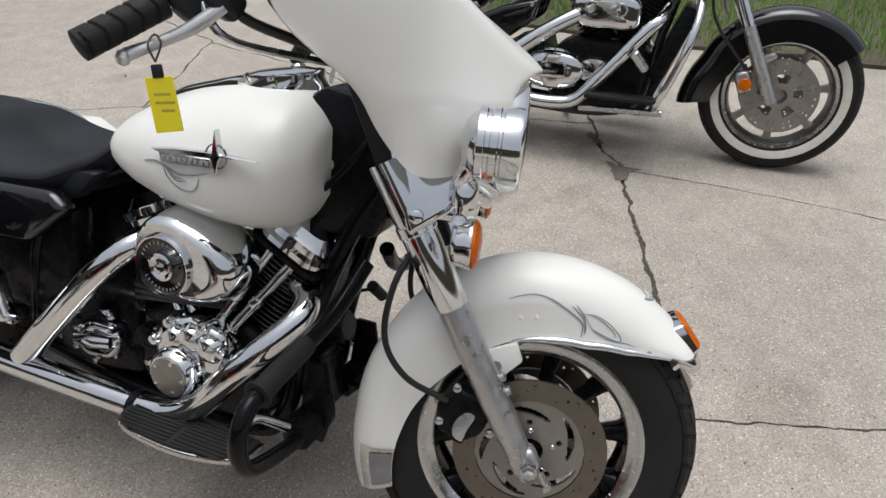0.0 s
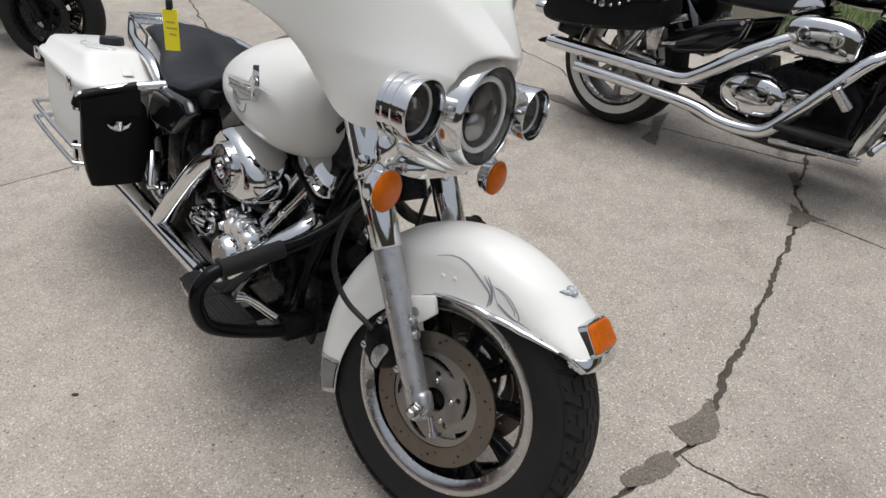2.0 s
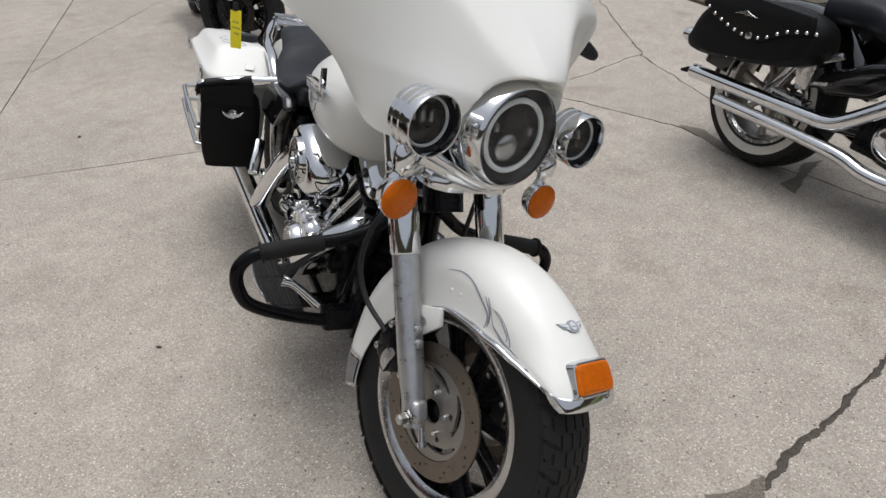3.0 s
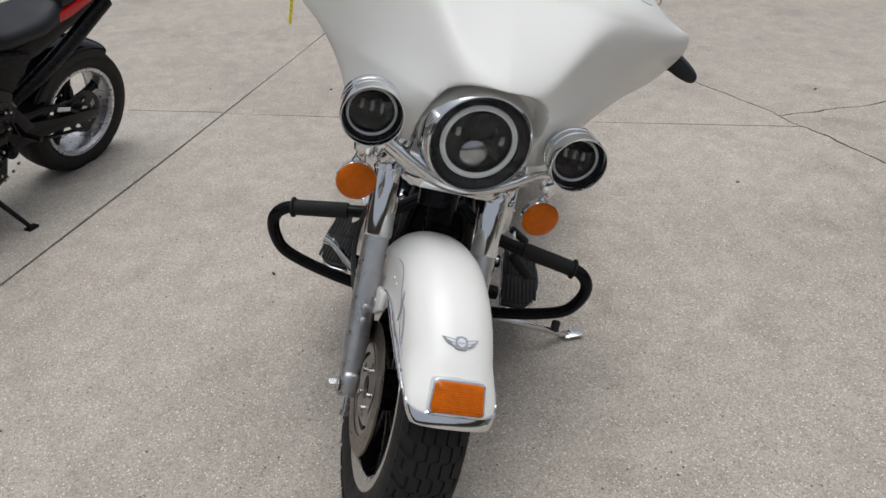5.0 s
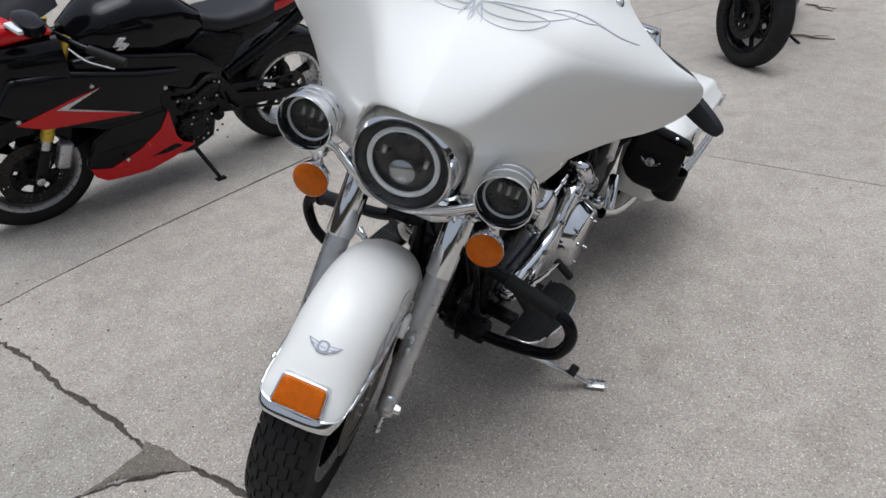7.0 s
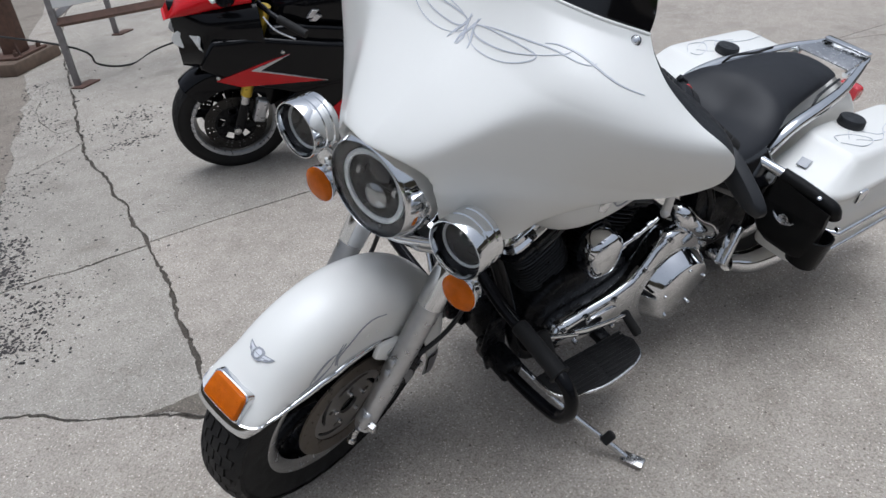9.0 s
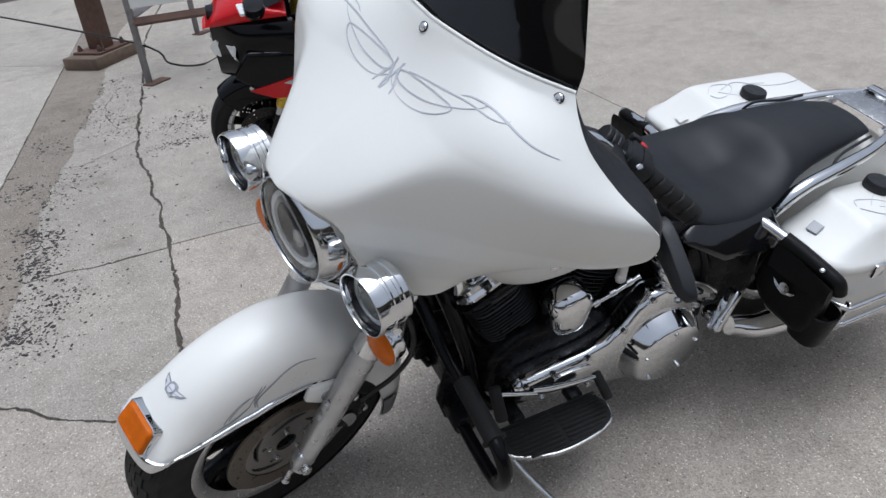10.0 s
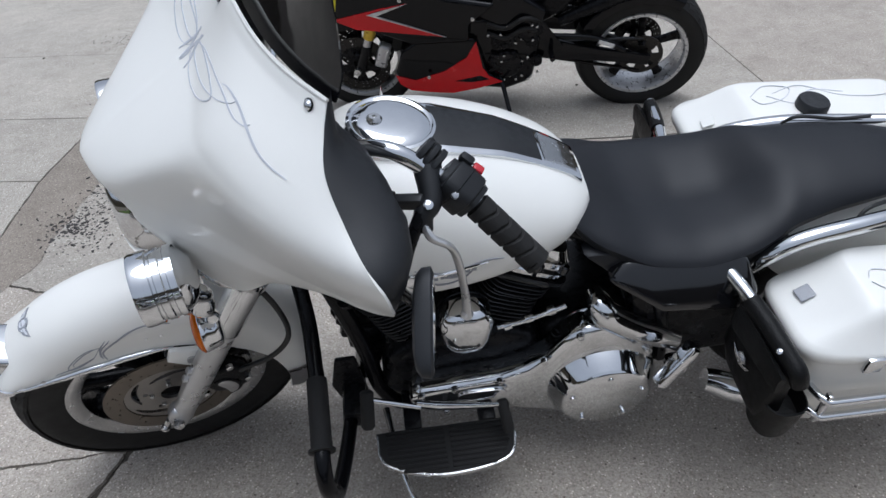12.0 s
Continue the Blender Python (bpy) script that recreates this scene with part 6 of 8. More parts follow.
for s in (-1, 1):
    part("grab_rail", tube([(-1.258, s * 0.170, 0.628), (-1.284, s * 0.175, 0.662 + 0.006 * s), (-1.340, s * 0.176, 0.696 + 0.008 * s), (-1.46, s * 0.168, 0.711 + 0.008 * s), (-1.60, s * 0.144, 0.714 + 0.006 * s), (-1.72, s * 0.110, 0.721), (-1.80, s * 0.085, 0.724)], [0.013, 0.017, 0.018, 0.018, 0.016, 0.013, 0.011], 14), CHROME, bike, "chrome grab rail beside the seat")
    part("wire", tube([(-1.44, s * 0.16, 0.70), (-1.47, s * 0.145, 0.735), (-1.55, s * 0.125, 0.735), (-1.62, s * 0.115, 0.74)], 0.004, 8), CABLE, bike)

    def bag_ring(z, x0, x1, y0, y1, r=5):
        x0, y1 = x0 + 0.08, 0.19 + (y1 - 0.19) * 0.88
        out = [((x0 + x1) / 2 + a * (x1 - x0) / 2, s * ((y0 + y1) / 2 + b * (y1 - y0) / 2)) for a, b in oval(48, 1, 1, r)]
        return [(x, y, z - 0.085 * max(0, -1.40 - x) * max(0, z - 0.60) / 0.09) for x, y in out]
    bag = part("saddlebag", skin([bag_ring(0.325, -1.90, -1.34, 0.215, 0.400), bag_ring(0.335, -1.91, -1.325, 0.205, 0.410), bag_ring(0.45, -1.925, -1.305, 0.200, 0.425), bag_ring(0.595, -1.93, -1.285, 0.198, 0.432)]), WHITE, bike, "white hard saddlebag")
    part("lid", skin([bag_ring(0.590, -1.935, -1.278, 0.190, 0.440), bag_ring(0.597, -1.940, -1.270, 0.186, 0.446), bag_ring(0.612, -1.940, -1.268, 0.186, 0.446), bag_ring(0.622, -1.935, -1.274, 0.190, 0.440), bag_ring(0.626, -1.925, -1.284, 0.196, 0.430),
                            bag_ring(0.676, -1.895, -1.382, 0.205, 0.402, 10), bag_ring(0.688, -1.885, -1.396, 0.208, 0.390, 10), bag_ring(0.691, -1.875, -1.406, 0.213, 0.380, 10), bag_ring(0.694, -1.76, -1.50, 0.26, 0.33, 6)]), WHITE, bag, "white lid with chamfered edges", None, 50)
    part("knob", turned([(0, 0.030), (0.001, 0.036), (0.004, 0.037), (0.020, 0.036), (0.024, 0.033), (0.025, 0.02), (0.024, 0.001)], (-1.547, s * 0.250, 0.680), (-0.08, 0, 1), 36), PLASTIC, bag, "round black lid knob")
    part("lid_badge", block((0.030, 0.030, 0.003), (-1.318, s * 0.276, 0.6490), (0, 27, s * 8), 0.002, 1), GREY if s > 0 else WHITE, bag)
    part("latch", block((0.035, 0.012, 0.040), (-1.40, s * 0.417, 0.597), (0, 0, 0), 0.004), CHROME, bag, "chrome latch")
    part("latch", block((0.035, 0.012, 0.040), (-1.78, s * 0.417, 0.597), (0, 0, 0), 0.004), CHROME, bag, "chrome latch")

    def lid_top(x, y, s=s):
        return (x, s * y, 0.6935 - 0.084 * max(0, -1.40 - x))
    for line, w in (([(-1.42, 0.30), (-1.47, 0.34), (-1.53, 0.33), (-1.50, 0.29), (-1.44, 0.27), (-1.42, 0.29)], 0.002), ([(-1.46, 0.30), (-1.52, 0.27), (-1.58, 0.32), (-1.66, 0.31)], 0.0022), ([(-1.48, 0.31), (-1.56, 0.34), (-1.64, 0.30), (-1.72, 0.29), (-1.80, 0.30)], 0.002)):
        part("pinstripe", ribbon(lid_top, line, w), PALE, bag)
    for z in (0.43, 0.375):
        part("bag_rail", tube([(x, s * (y - 0.020), z + 0.050 * (s > 0)) for x, y in ((-1.335, 0.36), (-1.355, 0.415), (-1.41, 0.424), (-1.77, 0.424), (-1.84, 0.410), (-1.85, 0.34))], 0.0085, 10), CHROME, bike, "chrome saddlebag guard rail")
    part("rail_bracket", block((0.010, 0.014, 0.10), (-1.358, s * 0.396, 0.40 + 0.05 * (s > 0)), (0, 0, 0), 0.003), CHROME, bike)
    guard = [(-1.165, s * 0.12, 0.672), (-1.205, s * 0.22, 0.652), (-1.225, s * 0.30, 0.640), (-1.245, s * 0.385, 0.618), (-1.250, s * 0.405, 0.610), (-1.258, s * 0.410, 0.575)]
    part("bag_guard", tube(guard if s < 0 else guard[:3], 0.0145, 14), CHROME, bike, "chrome saddlebag guard bar")
    bag.location = (-0.010, -s * 0.026, -0.014 if s > 0 else 0.010)
    # leather pouch that hangs from the guard bar
    rows = []
    up = 0.085 if s > 0 else 0.0
    for z, w0, w1, d in ((0.342 + up, 0.250 + up * 0.5, 0.372, 0.020), (0.347 + up, 0.240 + up * 0.4, 0.386, 0.034), (0.39 + up * 0.7, 0.230 + up * 0.2, 0.398, 0.046), (0.46 + up * 0.3, 0.222, 0.408, 0.048), (0.54, 0.224, 0.408, 0.044), (0.585, 0.232, 0.408, 0.038), (0.602, 0.245, 0.404, 0.028)):
        tilt = -1.232 - 0.05 * (0.63 - z)
        rows.append([(tilt + d / 2 * 1.0 * b, s * ((w0 + w1) / 2 + a * (w1 - w0) / 2), z) for a, b in oval(36, 1, 1, 5)])
    pouch = part("guard_pouch", skin(rows), LEATHER, bike, "black leather pouch with winged emblem")
    part("flap", tube([(-1.214, s * 0.258, 0.646), (-1.228, s * 0.31, 0.634), (-1.244, s * 0.380, 0.617), (-1.250, s * 0.402, 0.608), (-1.257, s * 0.411, 0.585)], [0.0165, 0.0175, 0.0175, 0.0175, 0.016] if s < 0 else [0.0185, 0.0195, 0.0195, 0.0190, 0.0165], 16), LEATHER, pouch, "leather flap wrapped over the guard bar")
    part("flap_front", skin([[(-1.212 - 0.10 * (y - 0.258) + dx, s * y, z) for dx, z in ((0.012, 0.642 - 0.20 * (y - 0.258)), (0.016, 0.60), (0.012, 0.565), (0.006, 0.565), (0.002, 0.60), (0.0, 0.635 - 0.20 * (y - 0.258)))] for y in span(0.256, 0.412, 10)]), LEATHER, pouch)
    em = part("emblem", turned([(0, 0.015), (0.003, 0.015), (0.004, 0.010), (0.004, 0.001)], (-1.207, s * 0.315, 0.535), (1, 0, 0.08), 24), DULL_CHROME, pouch, "silver winged emblem")
    for k in (-1, 1):
        part("wing", plate([(s * 0.315 + k * 0.010, 0.533), (s * 0.315 + k * 0.034, 0.545), (s * 0.315 + k * 0.026, 0.532), (s * 0.315 + k * 0.010, 0.522)], -1.206, -1.202, "x", 0.0008, 1), DULL_CHROME, em)
    if s > 0:
        part("rivet", turned([(0, 0.006), (0.002, 0.006), (0.004, 0.003), (0.004, 0.001)], (-1.224, 0.368, 0.633), (0.5, 0.1, 0.8), 14), CHROME, pouch)
        part("cup_pocket", skin([[(-1.262 + q * a * 0.042, 0.385 + q * b * 0.048, z + 0.045) for a, b in oval(28, 1, 1, 2.6)] for z, q in ((0.362, 0.7), (0.369, 0.86), (0.41, 0.95), (0.465, 1.02), (0.467, 0.95), (0.42, 0.9))]), LEATHER, pouch, "open leather cup pocket")


# ---- the black cruiser ----
def cast_wheel(parent, at, R, W, rimr, spokes, wall, lip, body, disc_y, disc_r, disc_mat=None, barrel=None):
    """A wheel of one of the other motorcycles: tyre, wall band, rim, spokes, hub and brake disc."""
    at = Vector(at)
    wheel = part("wheel", turned([(-0.05, 0.02), (-0.045, 0.038), (0.045, 0.038), (0.05, 0.02)], at, (0, 1, 0), 24), body, parent)
    part("tyre", tyre_bm(at, R, W, 64, rimr - 0.006), RUBBER, wheel)
    part("tread", tread_bm(at, R, W, 28, 0.002), RUBBER, wheel)
    if wall:
        s = R - rimr
        for k in (-1, 1):
            part("whitewall", ring([(k * W * 0.455, rimr + s * 0.10), (k * W * 0.505, rimr + s * 0.24), (k * W * 0.512, rimr + s * 0.46), (k * W * 0.49, rimr + s * 0.46), (k * W * 0.47, rimr + s * 0.2)], at, (0, 1, 0), 64), WHITEWALL, wheel, "white sidewall band")
    for k in (-1, 1):
        part("rim_lip", ring([(k * W * 0.40, rimr), (k * W * 0.45, rimr - 0.002), (k * W * 0.44, rimr - 0.016), (k * W * 0.36, rimr - 0.024), (k * W * 0.34, rimr - 0.01)], at, (0, 1, 0), 64), lip, wheel)
    part("barrel", ring([(-W * 0.38, rimr - 0.004), (-W * 0.35, rimr - 0.022), (0, rimr - 0.034), (W * 0.35, rimr - 0.022), (W * 0.38, rimr - 0.004)], at, (0, 1, 0), 56), barrel or body, wheel)
    for k in range(spokes):
        a = 2 * math.pi * (k + 0.25) / spokes
        d, e = Vector((math.cos(a), 0, math.sin(a))), Vector((-math.sin(a), 0, math.cos(a)))
        rows = []
        for f, w, h in ((0.15, 0.022, 0.024), (0.5, 0.017, 0.015), (0.8, 0.022, 0.014), (0.9, 0.034, 0.02)):
            rows.append([at + d * (rimr * f) + e * (w * c * 6 / (spokes + 1)) + Vector((0, h * s2, 0)) for c, s2 in oval(10, 1, 1, 3)])
        part("spoke", skin(rows), body, wheel)
    for y in disc_y:
        dk = part("brake_disc", holed_disc(at, y, 0.005, [disc_r * (0.66 + 0.34 * i / 8) for i in range(9)], 96, lambda r, a: not (abs((r / disc_r) % 0.12 - 0.06) < 0.022 and (a * 18 / math.pi) % 1 < 0.22)), disc_mat or PLATE, wheel, "drilled steel brake disc")
        part("disc_carrier", holed_disc(at, y, 0.006, [disc_r * (0.2 + 0.47 * i / 6) for i in range(7)], 60, lambda r, a: not (disc_r * 0.36 < r < disc_r * 0.58 and (a * 5 / (2 * math.pi)) % 1 < 0.5)), SATIN if disc_mat else PLATE, dk)
    return wheel


def arch(at, r, half, a0, a1, drop, side=0.07, thick=0.003, flare=0.0):
    """A wheel fender round at, from angle a0 to a1."""
    at = Vector(at)

    def point(u, v):
        t = abs(u)
        a = min(1, t / 0.6) * math.pi / 2
        rr = r + flare * max(0, (v - a1 + 30) / 30) - drop * (1 - math.cos(a)) - (side * (t - 0.6) / 0.4 if t > 0.6 else 0)
        return tuple(at + Vector((rr * math.cos(radians(v)), math.copysign(half * math.sin(a) ** 0.8, u), rr * math.sin(radians(v)))))
    return sheet(point, span(-1, 1, 31), span(a0, a1, 44), thick)


CRUISER = Matrix.Translation((-0.183, 3.280, 0)) @ pose(0, 0, 0, 0, 0, -18.0) @ pose(0, 0, 0, -9)
cruiser = thing("cruiser_motorcycle", CRUISER, "black cruiser motorcycle with whitewall tyres, chrome pipes and studded leather saddlebags", "motorcycle")
WB2 = 1.647
cast_wheel(cruiser, (WB2, 0, 0.315), 0.315, 0.13, 0.225, 7, True, DULL_CHROME, PLATE, (-0.07, 0.07), 0.15)
cast_wheel(cruiser, (0, 0, 0.315), 0.315, 0.16, 0.215, 7, True, DULL_CHROME, PLATE, (0.08,), 0.14)
part("front_fender", arch((WB2, 0, 0.315), 0.352, 0.085, 40, 191, 0.05, 0.085, 0.003, 0.055), BLACK, cruiser, "gloss black valanced front fender")
part("rear_fender", arch((0, 0, 0.33), 0.385, 0.11, 20, 172, 0.06, 0.12), BLACK, cruiser, "gloss black rear fender")
for s in (-1, 1):
    leg = part("fork_leg", tube([(WB2 - 0.03, s * 0.105, 0.29), (WB2 - 0.18, s * 0.105, 0.58)], 0.026, 20, 1), ALLOY, cruiser, "grey alloy fork slider")
    part("fork_tube", tube([(WB2 - 0.17, s * 0.105, 0.56), (WB2 - 0.40, s * 0.105, 1.02)], 0.024, 18, 1), CHROME, leg)
    part("fork_reflector", turned([(0, 0.024), (0.006, 0.026), (0.010, 0.022), (0.011, 0.001)], (WB2 - 0.148, s * 0.135, 0.358), (0, s, 0), 24), AMBER, leg, "round amber reflector")
    part("axle_bracket", block((0.05, 0.03, 0.03), (WB2 - 0.075, s * 0.10, 0.47), (0, -30, 0), 0.008), ALLOY, leg)
    part("caliper", block((0.06, 0.04, 0.09), (WB2 - 0.15, s * 0.085, 0.36), (0, -20, 0), 0.015, 3), ALLOY, leg)
    part("handlebar", tube([(WB2 - 0.42, s * 0.05, 1.00), (WB2 - 0.44, s * 0.22, 1.08), (WB2 - 0.60, s * 0.38, 1.04), (WB2 - 0.72, s * 0.42, 0.99)], 0.014, 12), CHROME, cruiser)
    part("grip", tube([(WB2 - 0.62, s * 0.385, 1.035), (WB2 - 0.74, s * 0.43, 0.985)], 0.019, 14, 1), RUBBER, cruiser)
    part("engine_guard", tube([(1.24, s * 0.05, 0.72), (1.27, s * 0.20, 0.66), (1.26, s * 0.29, 0.54), (1.22, s * 0.30, 0.40), (1.17, s * 0.27, 0.26), (1.14, s * 0.10, 0.18)], 0.0155, 14), CHROME, cruiser, "chrome engine guard")
    part("lower_rail", tube([(1.20, s * 0.26, 0.225), (1.0, s * 0.25, 0.215), (0.86, s * 0.22, 0.20)], 0.014, 12), DULL_CHROME, cruiser)
    part("highway_peg", turned([(0, 0.016), (0.004, 0.021), (0.09, 0.021), (0.094, 0.016)], (1.105, s * 0.275, 0.395), (-0.50, s * 0.30, 0.62), 18), DULL_CHROME, cruiser, "chrome highway peg")
    part("down_tube", tube([(1.22, s * 0.04, 0.85), (1.14, s * 0.09, 0.50), (1.06, s * 0.11, 0.20), (0.60, s * 0.11, 0.17), (0.30, s * 0.11, 0.25)], 0.018, 12), BLACK, cruiser)
    part("side_cover", plate([(0.265, 0.435), (0.30, 0.495), (0.48, 0.580), (0.635, 0.620), (0.615, 0.53), (0.52, 0.455), (0.36, 0.42)], s * 0.13, s * 0.185, "y", 0.02, 3), BLACK, cruiser, "gloss black side cover with small badge")
    part("cover_badge", plate([(0.275, 0.442), (0.28, 0.456), (0.345, 0.470), (0.345, 0.455)], s * 0.184, s * 0.189, "y", 0.001, 1), DULL_CHROME, cruiser)
    part("cover_screw", turned([(0, 0.010), (0.004, 0.009), (0.006, 0.003)], (0.605, s * 0.185, 0.595), (0, s, 0), 14), DULL_CHROME, cruiser)
    bag_rows = []
    for y, k in ((0.155, 0.96), (0.17, 1.0), (0.27, 1.0), (0.31, 0.96), (0.325, 0.86)):
        bag_rows.append([((0.07 + (x - 0.07) * k), s * y, 0.60 + (z - 0.60) * k) for x, z in [(p.x, p.y) for p in spline([(-0.31, 0.49, 0), (-0.24, 0.63, 0), (-0.05, 0.70, 0), (0.16, 0.705, 0), (0.30, 0.66, 0), (0.325, 0.56, 0), (0.24, 0.50, 0), (0.04, 0.465, 0), (-0.16, 0.445, 0), (-0.28, 0.455, 0), (-0.31, 0.49, 0)], 4)][:-1]])
    sb = part("saddlebag", skin(bag_rows), LEATHER, cruiser, "black studded leather saddlebag")
    flap = [(p.x, p.y) for p in spline([(-0.24, 0.65, 0), (-0.14, 0.60, 0), (0.0, 0.56, 0), (0.10, 0.565, 0), (0.20, 0.61, 0), (0.31, 0.63, 0)], 4)]
    part("flap", plate(flap + [(0.29, 0.70), (-0.02, 0.722), (-0.23, 0.675)], s * 0.30, s * 0.336, "y", 0.008), LEATHER, sb)
    studs = [(-0.20 + 0.53 * k / 13, float(np.interp(-0.20 + 0.53 * k / 13, [p[0] for p in flap], [p[1] for p in flap])) + 0.014, 0.336) for k in range(14)] + [(-0.23 + 0.045 * k, 0.478 - 0.006 * k + 0.0012 * k * k, 0.318) for k in range(8)]
    for x, z, y in studs:
        part("stud", turned([(0, 0.0075), (0.003, 0.006), (0.005, 0.002)], (x, s * y, z), (0, s, 0), 10), CHROME, sb)
    part("concho", turned([(0, 0.016), (0.004, 0.014), (0.005, 0.006)], (0.04, s * 0.336, 0.575), (0, s, 0), 16), DULL_CHROME, sb)
    part("wing_emblem", plate([(-0.06, 0.645), (-0.01, 0.660), (0.0, 0.666), (0.01, 0.660), (0.06, 0.645), (0.01, 0.648), (0.0, 0.640), (-0.01, 0.648)], s * 0.333, s * 0.341, "y", 0.001, 1), DULL_CHROME, sb)
    part("rear_signal", turned([(-0.05, 0.015), (-0.02, 0.030), (0.01, 0.032), (0.03, 0.028), (0.035, 0.01)], (-0.385, s * 0.19, 0.485), (-1, 0, 0), 24), CHROME, cruiser)
    part("passenger_board", block((0.16, 0.07, 0.014), (0.23, s * 0.215, 0.385), (0, 6, 0), 0.005), DULL_CHROME, cruiser)
    part("bag_bracket", plate([(0.20, 0.50), (0.22, 0.545), (0.37, 0.590), (0.385, 0.565), (0.285, 0.525), (0.275, 0.42), (0.225, 0.41)], s * 0.19, s * 0.205, "y", 0.004), DULL_CHROME, cruiser, "dark steel bag bracket")
    part("floorboard", block((0.28, 0.10, 0.018), (1.02, s * 0.25, 0.27), (0, 0, 0), 0.006), RUBBER, cruiser)
    part("shock", tube([(0.05, s * 0.13, 0.34), (0.22, s * 0.13, 0.62)], 0.028, 16, 1), CHROME, cruiser)
for k, (path, r) in enumerate((([(0.90, -0.10, 0.60), (0.83, -0.17, 0.585), (0.684, -0.215, 0.501), (0.51, -0.237, 0.375), (0.43, -0.24, 0.343), (0.30, -0.243, 0.342), (-0.268, -0.25, 0.352)], 0.031),
                               ([(1.15, -0.10, 0.62), (1.13, -0.17, 0.58), (1.085, -0.20, 0.533), (0.92, -0.228, 0.325), (0.84, -0.235, 0.236), (0.76, -0.237, 0.214), (0.64, -0.24, 0.217), (0.52, -0.245, 0.246), (0.30, -0.247, 0.26), (-0.091, -0.25, 0.273)], 0.027))):
    part("exhaust_pipe", tube(path, r, 20), CHROME, cruiser, "long chrome exhaust pipe")
part("exhaust_tip", plate([(-0.24, 0.385), (-0.33, 0.345), (-0.32, 0.335), (-0.26, 0.340)], -0.27, -0.23, "y", 0.004), SATIN, cruiser)
part("crankcase", plate([(0.70, 0.22), (0.70, 0.42), (0.80, 0.48), (1.05, 0.48), (1.12, 0.40), (1.10, 0.22), (1.0, 0.17), (0.78, 0.17)], -0.14, 0.14, "y", 0.03, 3), SATIN, cruiser, "black crankcase")
cl = part("clutch_cover", skin([[(0.722 + a * 0.135 * k, y, 0.338 + b * 0.083 * k) for a, b in oval(40, 1, 1, 2.5)] for y, k in ((-0.13, 1.03), (-0.16, 1.03), (-0.175, 0.97), (-0.195, 0.93), (-0.205, 0.82), (-0.210, 0.4))]), CHROME, cruiser, "chrome rounded clutch cover")
part("cover_seam", skin([[(0.675 + 0.006 * a + 0.03 * b * b, y, 0.338 + b * 0.074) for a, b in oval(20, 1, 1, 2)] for y in (-0.205, -0.209)]), DULL_CHROME, cl)
part("front_cover", skin([[(0.895 + a * 0.065 * k, y, 0.352 + b * 0.055 * k) for a, b in oval(28, 1, 1, 3)] for y, k in ((-0.13, 1.0), (-0.165, 1.0), (-0.18, 0.85), (-0.185, 0.4))]), CHROME, cruiser)
for k in range(8):
    a = 2 * math.pi * k / 8
    part("cover_bolt", turned([(0, 0.008), (0.008, 0.007), (0.009, 0.003)], (0.722 + 0.132 * math.cos(a), -0.168, 0.338 + 0.082 * math.sin(a)), (0, -1, 0), 8), DULL_CHROME, cl)
for tilt, cx in ((-24, 0.86), (24, 1.04)):
    R2 = pose(0.95, 0, 0.32, 0, tilt, 0)
    for k in range(14):
        b2 = skin([[(a * 0.074, b * 0.10, 0.16 + 0.0155 * k + h) for a, b in oval(20, 1, 1, 4)] for h in (-0.003, 0.003)])
        bmesh.ops.transform(b2, matrix=R2, verts=b2.verts[:])
        part("cooling_fin", b2, SATIN, cruiser)
    b2 = turned([(0.12, 0.062), (0.42, 0.062)], (0, 0, 0), (0, 0, 1), 24)
    bmesh.ops.transform(b2, matrix=R2, verts=b2.verts[:])
    part("cylinder", b2, SATIN, cruiser)
    b2 = skin([[(a * sx, b * sy, z) for a, b in oval(28, 1, 1, 4)] for sx, sy, z in ((0.078, 0.105, 0.385), (0.080, 0.108, 0.40), (0.07, 0.095, 0.43), (0.03, 0.05, 0.44))])
    bmesh.ops.transform(b2, matrix=R2, verts=b2.verts[:])
    part("rocker_cover", b2, CHROME, cruiser)
airb = part("air_cleaner", skin([[(0.912 + (a * 0.145 - 0.02 * b * (b < 0)) * k, y, 0.600 + (b * 0.075 - (0.018 * abs(a) if b < 0 else 0.0)) * k) for a, b in oval(44, 1, 1, 2.6)] for y, k in ((-0.12, 0.95), (-0.15, 1.0), (-0.18, 0.98), (-0.20, 0.9), (-0.21, 0.75), (-0.213, 0.4))]), CHROME, cruiser, "chrome oval air cleaner cover")
for dx in (-0.06, 0.06):
    part("dimple", ring([(0, 0.016), (0.004, 0.020), (0.004, 0.026), (0, 0.028)], (0.912 + dx, -0.209, 0.605), (0, -1, 0), 24), CHROME, airb)


def drop_body(rows, n=32, p=2.4):
    """A body through cuts (x, half width, floor, crown)."""
    return skin(smooth_rows([[(x, a * w, (lo + hi) / 2 + b * (hi - lo) / 2) for a, b in oval(n, 1, 1, p)] for x, w, lo, hi in rows], 1))


